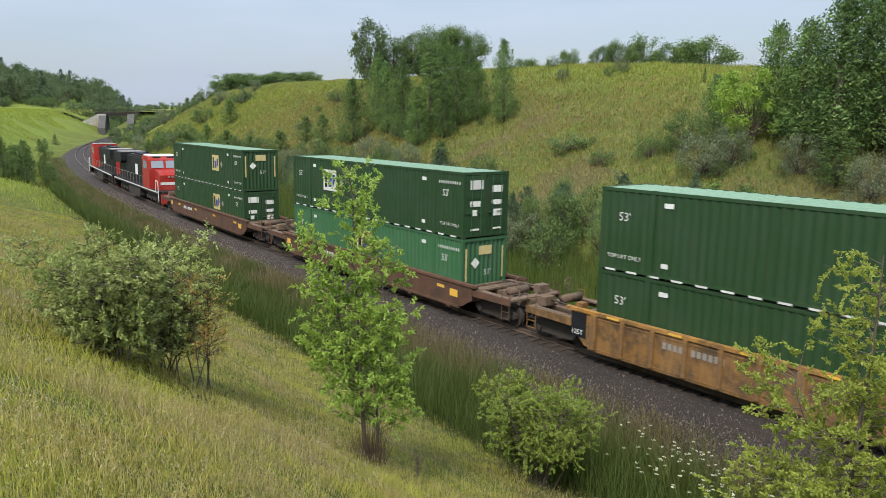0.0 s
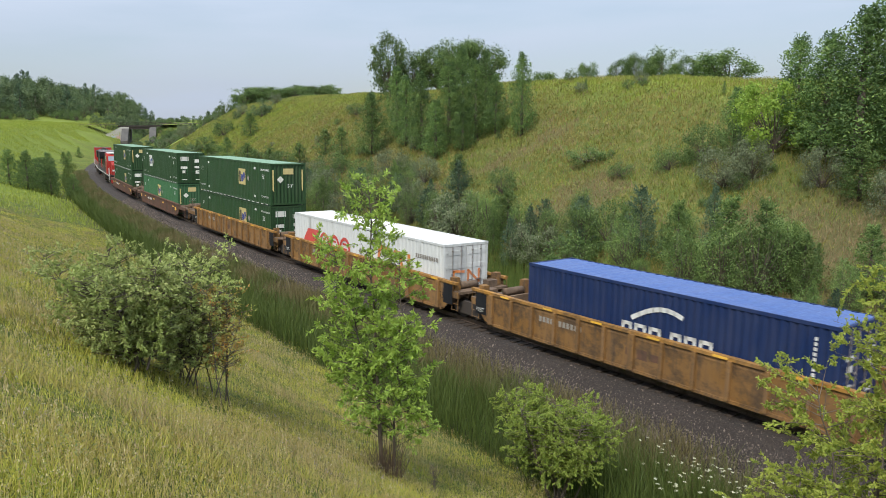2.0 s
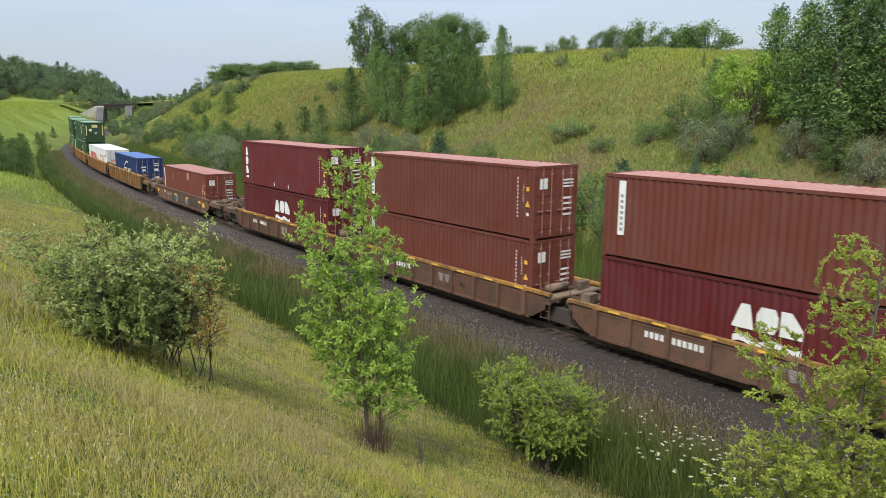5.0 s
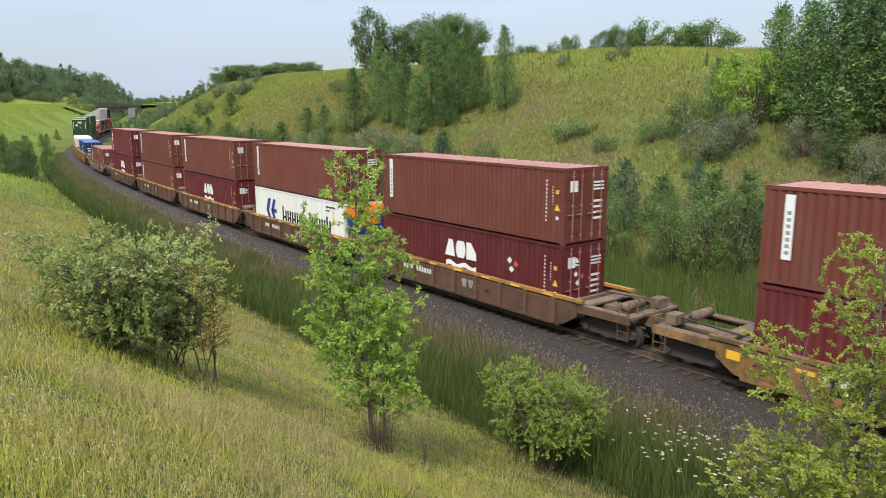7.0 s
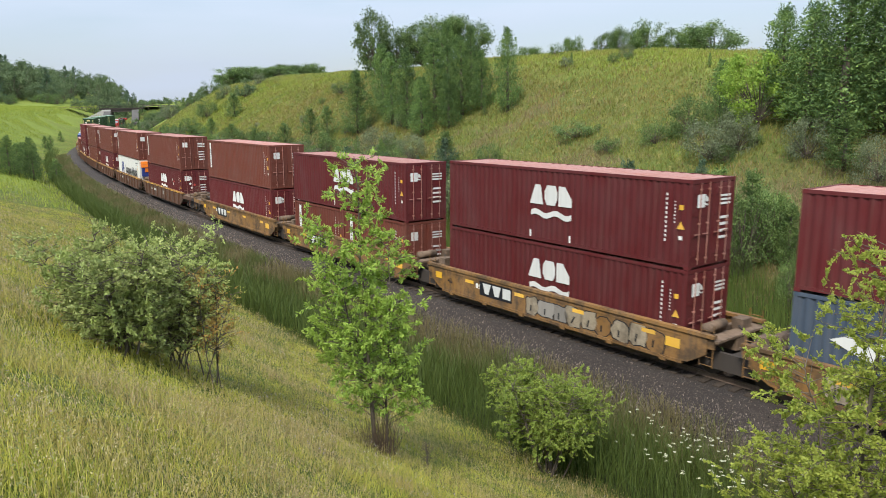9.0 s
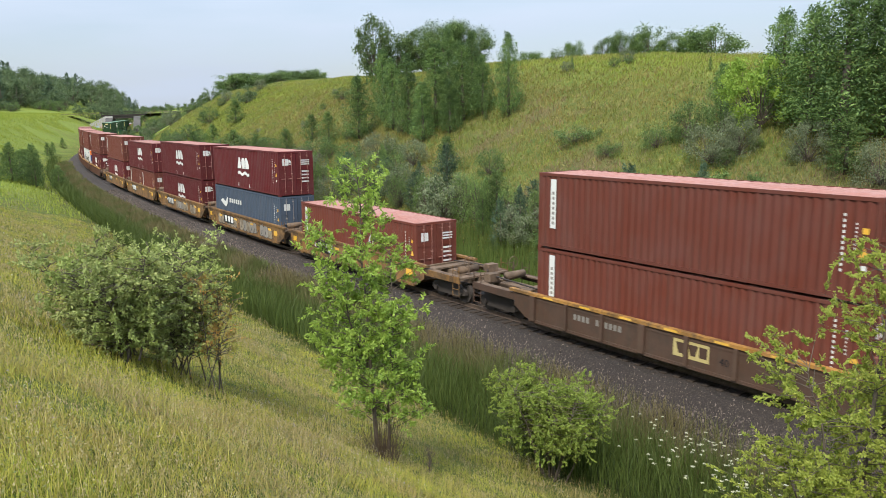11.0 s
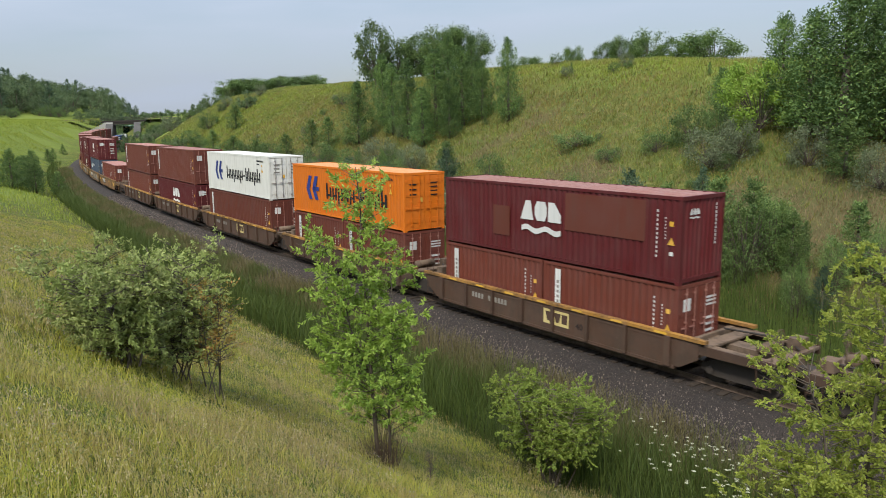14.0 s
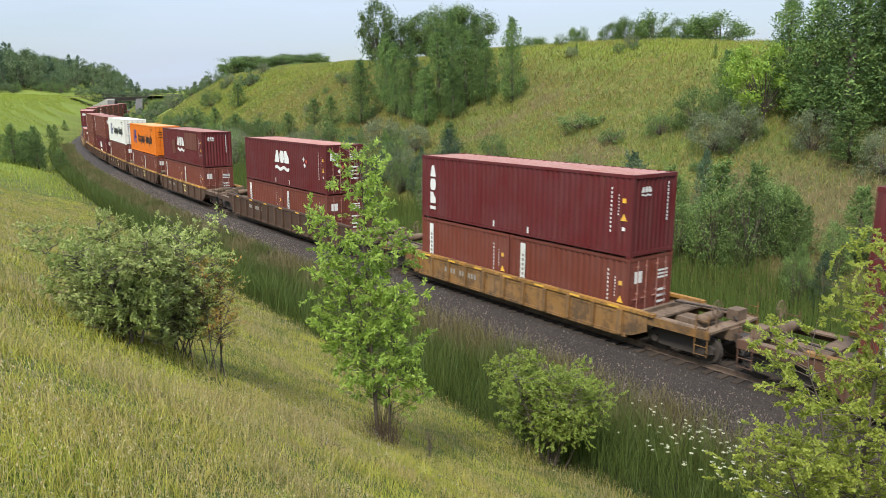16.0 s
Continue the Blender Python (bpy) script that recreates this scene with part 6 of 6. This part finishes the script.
def broad(rng, n=8200, clumps=64, wide=0.36, low=0.10, leaf=(0.024, 0.042), aspect=0.6, stems=1, tall=0.85):
    """A unit-high broadleaf: trunk, limbs and clumps with gaps."""
    tr = MB()
    C, D, S, O = [], [], [], []
    forks = [Vector((rng.normal(0, 0.03), rng.normal(0, 0.03), low * rng.uniform(0.7, 1.1))) for _ in range(stems)]
    for q in forks:
        tr.rod((q.x * 0.4, q.y * 0.4, -0.03), q, 0.022 / math.sqrt(stems), 0.016 / math.sqrt(stems), n=7)
    for k in range(clumps):
        a, el = rng.uniform(0, math.tau), rng.uniform(-0.95, 1.0)
        rr = rng.uniform(0.45, 1.0) ** 0.6
        flat = math.sqrt(max(0, 1 - (max(el, 0) if stems > 1 else el) ** 2 * 0.8))
        c = Vector((math.cos(a) * wide * flat * rr, math.sin(a) * wide * flat * rr, low + (1 - low) * (0.42 + 0.46 * el * rr)))
        q = forks[k % stems]
        mid = q.lerp(c, 0.5) + Vector((0, 0, 0.03))
        tr.rod(q, mid, 0.008, 0.005, n=4, cap=False).rod(mid, c, 0.005, 0.002, n=4, cap=False)
        m = max(6, int(n / clumps * rng.uniform(0.6, 1.4)))
        p = rng.normal(0, 1, (m, 3))
        p /= np.linalg.norm(p, axis=1, keepdims=True)
        size_ = wide * rng.uniform(0.18, 0.36)
        O.append(p + np.array([0, 0, 0.2]))
        p = p * np.abs(rng.normal(0.8, 0.32, (m, 1))) * np.array([size_, size_, size_ * tall]) + rng.normal(0, 0.012, (m, 3))
        C.append(np.array(c) + p), D.append(p * 8 + rng.normal(0, 0.6, (m, 3)) + [0, 0, -0.2]), S.append(rng.uniform(leaf[0], leaf[1], m))
    return tr, leaves(rng, np.concatenate(C), np.concatenate(D), np.concatenate(S), aspect, out=np.concatenate(O), loose=0.75)


trng = np.random.RandomState(77)
KINDS = {}


def kind(key, count, make, mat, name, label, category, group):
    KINDS[key] = ([make(trng) for _ in range(count)], mat, name, label, category, group)


kind("cedar", 5, lambda r: cedar(r), L_CEDAR, "cedar_tree", "dark green cedar with feathery upswept foliage", "tree", "cedars on the hillside")
kind("cedar_lt", 4, lambda r: cedar(r, n=6500, plumes=120, narrow=0.27, rise=1.5, leaf=(0.013, 0.028)), L_CEDAR_LT, "young_cedar", "young mid-green cedar on the grassy bank", "tree", "cedars on the hillside")
kind("spruce", 3, lambda r: cedar(r, n=7500, plumes=130, narrow=0.32, rise=0.8, leaf=(0.013, 0.027)), L_SPRUCE, "spruce_tree", "blue-green young spruce at the foot of the bank", "tree", "spruces below the hillside")
kind("pine", 2, lambda r: cedar(r, n=1500, plumes=46, narrow=0.26, rise=0.5, leaf=(0.03, 0.06)), L_SPRUCE, "conifer_tree", "dark pointed conifer standing among woodland trees", "tree", "far woodland")
kind("broad", 3, lambda r: broad(r, n=8000, clumps=60, leaf=(0.020, 0.038)), L_BROAD, "broadleaf_tree", "dark green broadleaf tree with a full rounded crown", "tree", "trees on the ridge")
kind("lime", 2, lambda r: broad(r, n=5200, wide=0.40, low=0.12, clumps=40), L_LIME, "pale_green_tree", "bright yellow-green broadleaf tree on the slope", "tree", "trees on the ridge")
kind("thicket", 3, lambda r: broad(r, wide=0.26, low=0.0, clumps=80, n=6500, leaf=(0.014, 0.032), aspect=0.36, stems=5, tall=1.8), L_THICKET, "willow_thicket", "tall feathery mid-green willow growth by the ditch", "shrub", "shrubs at the foot of the bank")
kind("bush", 3, lambda r: broad(r, wide=0.52, low=0.0, clumps=48, n=3600, leaf=(0.026, 0.052), stems=4), L_BROAD, "green_shrub", "rounded green shrub on the grassy slope", "shrub", "shrubs on the slope")
kind("olive", 2, lambda r: broad(r, wide=0.52, low=0.0, clumps=48, n=4600, leaf=(0.030, 0.052), aspect=0.45, stems=4), L_OLIVE, "silver_shrub", "silvery grey-green shrub on the slope", "shrub", "shrubs on the slope")
kind("wood", 5, lambda r: broad(r, wide=0.46, low=0.03, clumps=22, n=2600, leaf=(0.032, 0.058)), L_FAR, "woodland_tree", "far rounded woodland tree in summer leaf", "tree", "far woodland")
BUILT = {}


def plant(key, x, y, h, w=None, turn=None):
    shapes, mat, name, label, category, group = KINDS[key]
    k = int(abs(x * 7.3 + y * 3.1) * 10) % len(shapes)
    tr, (v, f) = shapes[k]
    if (key, k) not in BUILT:
        BUILT[(key, k)] = (tr.mesh("trunk", BARK, True), fast_mesh("crown", v, f, mat), float(2 * np.percentile(np.hypot(v[:, 0], v[:, 1]), 92)))
    a, b, base = BUILT[(key, k)]
    z = float(ground_z(np.array([x]), np.array([y]))[0])
    t = thing(name, label, category, group)
    q = (w / h / base) if w else 1.0
    q = min(max(q, 0.5), 2.2)
    t.matrix_basis = Matrix.Translation((x, y, z)) @ Matrix.Rotation((x * 12.9 + y * 4.7) % 6.28 if turn is None else turn, 4, "Z")
    m = Matrix.Diagonal((h * q, h * q, h, 1))
    part("trunk", a, None, t, m=m)
    part("crown", b, None, t, m=m)
    return t


for row in ((-6.0, 84.1, 8.0, 3.2), (-2.9, 75.1, 8.4, 3.2), (-0.1, 73.2, 8.3, 3.5), (2.5, 71.8, 7.7, 3.3), (4.4, 70.9, 5.6, 2.5), (-8.6, 81.6, 7.2, 3.5), (-1.4, 71.4, 5.8, 2.7), (-4.7, 79.4, 7.6, 3.2), (1.3, 75.5, 8.8, 2.7), (3.6, 74.5, 7.4, 2.6), (1.2, 70.4, 5.2, 2.4), (6.6, 68.3, 7.6, 2.5),
            (19.6, 51.1, 3.8, 1.9), (22.0, 47.4, 6.9, 3.6), (22.9, 41.7, 9.2, 4.6), (22.4, 44.5, 7.6, 3.9), (25.0, 40.8, 9.4, 4.2), (26.5, 45.5, 8.5, 4.0), (26.0, 38.0, 8.6, 4.2), (28.0, 41.5, 9.5, 4.4)):
    plant("cedar", *row)
for row in ((-34.4, 127.1, 4.2, 4.2), (-12.7, 86.2, 3.8, 2.9), (-15.5, 91.3, 3.3, 2.6), (21.7, 38.9, 3.2, 2.6), (0.7, 61.7, 3.2, 2.9), (-18.9, 92.1, 3.0, 3.5), (-35.1, 115.6, 3.9, 4.2), (13.9, 36.1, 4.7, 3.1), (15.1, 34.8, 4.6, 2.6), (16.4, 33.4, 3.0, 2.0), (18.4, 31.6, 3.4, 2.2), (12.3, 39.2, 3.8, 2.3), (3.9, 49.4, 3.7, 2.7), (-29, 105, 3.4, 3.0), (-24, 97.5, 2.9, 2.8), (-40, 121, 3.6, 3.6)):
    plant("cedar_lt", *row)
for row in ((10.8, 41.2, 4.3, 2.6), (8.0, 44.2, 3.5, 2.4), (0.6, 53.6, 5.5, 2.7), (6.1, 46.9, 3.0, 2.0), (-1.8, 57.1, 3.2, 2.3), (-4.4, 62.5, 3.4, 2.8), (-8.5, 69.5, 3.0, 2.8)):
    plant("spruce", *row)
for row in ((20.2, 46.8, 5.7, 4.2),):
    plant("lime", *row)
for row in ((15.2, 51.3, 2.0, 2.2), (12.3, 52.9, 1.3, 1.9), (10.7, 57.9, 1.4, 3.4), (17.2, 50.1, 3.0, 2.9), (-12.7, 101.6, 1.9, 2.6), (-13.2, 82.3, 2.6, 4.2), (-9.2, 75.6, 2.0, 3.0), (4.0, 57.4, 2.4, 2.4), (-25.3, 100.8, 2.8, 4.4), (-46.4, 139.4, 2.8, 4.2), (-21.8, 95.6, 2.3, 3.6), (18.8, 49.0, 2.4, 2.4)):
    plant("bush", *row)
for row in ((17.1, 45.9, 2.9, 3.3), (18.6, 45.5, 2.9, 2.6), (21.0, 41.5, 2.8, 2.5), (22.3, 36.8, 2.5, 2.5), (-5.7, 71.0, 3.2, 4.1), (-16.5, 84.5, 2.6, 3.4)):
    plant("olive", *row)
# low growth along the foot of the far bank
for k in range(46):
    s, o = trng.uniform(38, 150), trng.uniform(10.5, 17)
    x, y = on_track(s, o)
    plant(("bush", "cedar_lt", "olive", "bush", "cedar_lt")[k % 5], float(x), float(y), trng.uniform(1.4, 3.0))
for k in range(64):
    s, o = trng.uniform(-16, 62), trng.uniform(9.4, 14.5)
    x, y = on_track(s, o)
    plant(("thicket", "cedar_lt", "thicket", "spruce", "bush")[k % 5], float(x), float(y), trng.uniform(1.4, 3.7))
# taller growth standing close together behind the ditch
for k in range(46):
    s, o = 12 + 80 * (k + trng.uniform(0, 1)) / 46, trng.uniform(10.2, 13.5)
    x, y = on_track(s, o)
    plant(("thicket", "cedar_lt", "thicket", "thicket", "olive")[k % 5], float(x), float(y), trng.uniform(2.2, 4.4))
for x, y, h, w in ((13.2, 35.2, 4.3, 2.6), (14.5, 34.0, 4.6, 2.8), (12.0, 36.6, 3.6, 2.4), (15.9, 34.3, 3.9, 2.3), (18.9, 30.4, 3.0, 2.0)):
    plant("thicket", x, y, h, w)
# low scrub dotted over the open hillside
for k in range(34):
    s, o = trng.uniform(4, 100), trng.uniform(17, 36)
    x, y = on_track(s, o)
    plant(("bush", "bush", "olive", "cedar_lt")[k % 4], float(x), float(y), trng.uniform(0.5, 1.5))
# scattered scrub and cedars on the bend towards the bridge
for k in range(44):
    s, o = trng.uniform(120, 295), 10 + 24 * trng.uniform(0, 1) ** 2
    x, y = on_track(s, o)
    plant(("bush", "wood", "olive", "cedar", "wood")[k % 5], float(x), float(y), trng.uniform(1.6, 4.6))
for row in ((-54.9, 94.4, 5.3, 3.6), (-57.6, 95.0, 4.8, 3.4), (-52.8, 96.0, 4.0, 2.9), (-55.2, 99.5, 4.6, 3.3), (-52.4, 101.0, 3.6, 2.6), (-58.6, 103.0, 4.4, 3.2), (-62.5, 112.0, 4.2, 2.8), (-68.5, 125.0, 3.6, 2.4), (-65.7, 119.2, 5.2, 3.5), (-90.4, 170.9, 3.6, 2.1), (-103.9, 204.8, 3.3, 1.9), (-79.1, 140.6, 2.5, 2.1), (-56.0, 97.4, 2.5, 1.9), (-61, 104, 3.4, 2.4), (-97, 186, 3, 1.8), (-84, 160, 3, 2)):
    plant("cedar_lt", *row)
# growth round the bridge and behind its opening
for k in range(26):
    s, o = (trng.uniform(282, 299), trng.uniform(6.5, 13)) if k < 10 else (trng.uniform(330, 400), trng.choice((-1, 1)) * trng.uniform(5.5, 16))
    x, y = on_track(s, o)
    plant("bush" if k < 10 else "wood", float(x), float(y), trng.uniform(2.5, 4.0) if k < 10 else trng.uniform(5, 9))
# ridge trees behind the crest
for x, y, h, w in ((-8.3, 106, 9.8, 5.4), (-5.5, 110, 6.8, 6), (1.0, 104, 8.0, 6.5), (4.8, 106, 7.6, 6.5), (-1.8, 109, 7.4, 6)):
    plant("broad", x, y, h, w)
for ang, dist, h, w in ((6.9, 215, 6, 9), (10.4, 200, 6.5, 5.5), (12.6, 200, 7, 6), (14.1, 195, 9, 7), (15.8, 195, 10, 9), (17.6, 195, 7.5, 8), (20.2, 190, 9, 14), (18.8, 200, 7, 8)):
    plant("broad", dist * math.sin(radians(ang)), dist * math.cos(radians(ang)), h + 2.6, w)
# dense flat-topped grove and hedges towards the far left ridge
for k in range(22):
    ang, dist = trng.uniform(-15.6, -9.4), trng.uniform(205, 235)
    plant("broad", dist * math.sin(radians(ang)), dist * math.cos(radians(ang)), trng.uniform(5.2, 6.8), trng.uniform(8, 12))
for k in range(34):
    ang, dist = trng.uniform(-23.5, -16), trng.uniform(235, 380)
    plant("wood", dist * math.sin(radians(ang)), dist * math.cos(radians(ang)), trng.uniform(2.5, 5.5))
# woods on the hill beyond the road, thinning out towards the line
for k in range(230):
    ang = trng.uniform(-37, -20.5)
    dist = trng.uniform(352, 560)
    h = np.interp(ang, [-37, -27, -20.5], [15, 12.5, 7]) * trng.uniform(0.55, 1.3)
    plant("pine" if k % 9 == 0 else "wood", dist * math.sin(radians(ang)), dist * math.cos(radians(ang)), float(h) * (1.25 if k % 9 == 0 else 1.0))
for k in range(46):
    ang, dist = trng.uniform(-37, -21), trng.uniform(338, 350)
    plant("bush" if k % 3 else "wood", dist * math.sin(radians(ang)), dist * math.cos(radians(ang)), trng.uniform(2.5, 5.5))
# ---------------------------------------------------------------- the small trees close by
def branchy(rng, h, stems, branches, spread, up, leaf_n, leaf, aspect, lower=0.12, droop=0.0, fall=0.9, profile=None, thick=1.0):
    """Stems with real branches and twigs; leaves sit in sprays along the twigs. Metres."""
    tr = MB()
    C, D, S = [], [], []
    for base, top, r in stems:
        base, top = Vector(base), Vector(top)
        pts = [base.lerp(top, k / 7) + Vector((rng.normal(0, 0.015 * h / 3), rng.normal(0, 0.015 * h / 3), 0)) * (0 < k < 7) for k in range(8)]
        for k in range(7):
            tr.rod(pts[k], pts[k + 1], r * (1 - k / 8) * thick, r * (1 - (k + 1) / 8) * thick, n=7, cap=False)
        m = int(branches * (top - base).length / h)
        for j in range(m):
            f = lower + (0.98 - lower) * (j + rng.uniform(0, 1)) / m
            q = pts[min(6, int(f * 7))].lerp(pts[min(7, int(f * 7) + 1)], f * 7 - int(f * 7))
            a = rng.uniform(0, math.tau)
            ln = spread * (profile(f) if profile else (1 - f) ** fall) * rng.uniform(0.65, 1.15)
            d = Vector((math.cos(a), math.sin(a), up * rng.uniform(0.5, 1.3)))
            mid = q + d * ln * 0.55
            tip = q + d * ln + Vector((0, 0, -droop * ln))
            tr.rod(q, mid, 0.008 * thick, 0.005 * thick, n=5, cap=False).rod(mid, tip, 0.005 * thick, 0.002, n=4, cap=False)
            twigs = max(2, int(ln / 0.16))
            for i in range(twigs):
                u = 0.25 + 0.75 * (i + rng.uniform(0, 1)) / twigs
                b = (q.lerp(mid, u / 0.55) if u < 0.55 else mid.lerp(tip, (u - 0.55) / 0.45))
                t2 = b + Vector(rng.normal(0, 1, 3)).normalized() * rng.uniform(0.10, 0.30) * (spread / 1.0) ** 0.3 + d * 0.06
                tr.rod(b, t2, 0.0025, 0.0012, n=3, cap=False)
                k = max(2, int(leaf_n * rng.uniform(0.6, 1.4)))
                w = rng.uniform(0.2, 1.05, k)[:, None]
                c = np.array(b) * (1 - w) + np.array(t2) * w
                dd = np.array(t2 - b) + rng.normal(0, 0.16, (k, 3))
                dd[:, 2] -= 0.05
                L = rng.uniform(leaf[0], leaf[1], k)
                dn = dd / (np.linalg.norm(dd, axis=1, keepdims=True) + 1e-6)
                C.append(c + dn * L[:, None] * 0.6), D.append(dd), S.append(L)
    return tr, leaves(rng, np.concatenate(C), np.concatenate(D), np.concatenate(S), aspect)


def at(x, y, dz=0.0):
    return Matrix.Translation((x, y, float(ground_z(np.array([x]), np.array([y]))[0]) + dz))


nrng = np.random.RandomState(3)
t = tree_thing("ash_sapling", "slender young ash with airy bright green leaves on the bank", "tree",
               *branchy(nrng, 5.6, [((0, 0, -0.1), (-0.15, 0.1, 5.65), 0.045), ((0.22, -0.05, -0.1), (0.42, -0.1, 4.3), 0.03), ((-0.05, 0.05, 1.4), (-0.85, 0.1, 4.4), 0.022)],
                        100, 1.0, 0.5, 31, (0.05, 0.105), 0.36, lower=0.14, profile=lambda f: 1.0 - 0.55 * f), L_SAP)
t.matrix_basis = at(-1.34, 13.04)
b = MB()
for k in range(230):
    a, q = nrng.uniform(0, 6.28), nrng.uniform(0.05, 0.62)
    b.rod((math.cos(a) * q * 0.5, math.sin(a) * q * 0.5, -0.05), (math.cos(a) * q * 0.8 + nrng.normal(0, 0.12), math.sin(a) * q * 0.8 + nrng.normal(0, 0.12), nrng.uniform(0.25, 0.95)), 0.005, 0.0015, n=3, cap=False)
ob = tagged(new("dead_stalks", b.mesh("dead_stalks", DEADBROWN)), "brown dead stalks round the foot of a sapling", "dead plant", kind="stuff")
ob.matrix_basis = at(-1.25, 12.95)

t = tree_thing("willow_bush", "dense silvery green willow bush on the bank", "shrub",
               *branchy(nrng, 2.0, [((nrng.normal(0, 0.16), nrng.normal(0, 0.16), -0.05), (nrng.normal(0.12, 0.60), nrng.normal(0.15, 0.5), nrng.uniform(1.2, 1.9)), 0.02) for _ in range(13)],
                        52, 0.64, 0.45, 34, (0.036, 0.072), 0.42, lower=0.12, profile=lambda f: 1.05 - 0.6 * f), L_WILLOW)
t.matrix_basis = at(-5.12, 10.9)
t = tree_thing("thin_bush", "thin bush with bare stems and a few russet leaves", "shrub",
               *branchy(nrng, 2.2, [((nrng.normal(0, 0.25), nrng.normal(0, 0.25), -0.05), (nrng.normal(0, 0.42), nrng.normal(0, 0.42), nrng.uniform(1.7, 2.45)), 0.013) for _ in range(13)],
                        40, 0.5, 0.5, 16, (0.04, 0.075), 0.42, lower=0.22, profile=lambda f: 1.0 - 0.5 * f), L_WILLOW)
t.matrix_basis = at(-4.45, 12.0)
t = tree_thing("russet_bush", "twiggy shrub turning russet among green bushes", "shrub",
               *branchy(nrng, 2.3, [((nrng.normal(0, 0.1), nrng.normal(0, 0.1), -0.05), (nrng.normal(0.15, 0.2), nrng.normal(0, 0.2), nrng.uniform(1.6, 2.3)), 0.012) for _ in range(5)],
                        26, 0.4, 0.5, 9, (0.04, 0.07), 0.4, lower=0.3, profile=lambda f: 1.0 - 0.4 * f), L_AUTUMN)
t.matrix_basis = at(-3.95, 11.9)
t = tree_thing("round_bush", "rounded bright green bush at the ditch edge", "shrub",
               *branchy(nrng, 3.0, [((nrng.normal(0, 0.15), nrng.normal(0, 0.15), -0.05), (nrng.uniform(-1.25, 1.25), nrng.uniform(-1.1, 1.1), nrng.uniform(2.2, 2.95)), 0.025) for _ in range(12)],
                        52, 0.95, 0.25, 44, (0.035, 0.068), 0.5, lower=0.36, profile=lambda f: 1.1 - 0.5 * f), L_BUSH)
t.matrix_basis = at(2.77, 17.56)
t = tree_thing("locust_tree", "airy young tree with sparse yellow-green leaves", "tree",
               *branchy(nrng, 6.6, [((0, 0, -0.1), (0.35, 0.1, 6.7), 0.07), ((0.1, 0, 1.8), (-0.75, 0.15, 5.0), 0.035), ((0.05, 0, 1.2), (1.3, 0.0, 6.0), 0.04), ((0, 0, 0.8), (-1.0, 0.1, 3.4), 0.03)],
                        92, 1.7, 0.35, 46, (0.036, 0.074), 0.45, lower=0.2, profile=lambda f: 1.0 - 0.55 * f), L_LOCUST)
t.matrix_basis = at(6.0, 9.9)
t = tree_thing("dry_twig_plant", "small dry brown weed standing in the grass", "dead plant",
               *branchy(nrng, 0.55, [((0, 0, -0.02), (0.02, 0, 0.6), 0.006)], 26, 0.16, 1.0, 6, (0.02, 0.04), 0.3, lower=0.1), DEADBROWN)
t.matrix_basis = at(-0.36, 13.0)


# ---------------------------------------------------------------- what moves
def motions():
    times = [i * 0.5 for i in range(33)]
    for ob, o, half, z, own in MOVING:
        walk(ob, [(t, rail_pose(o + V0 * t + ACC * t * t / 2, half, z) @ own) for t in times])


motions()
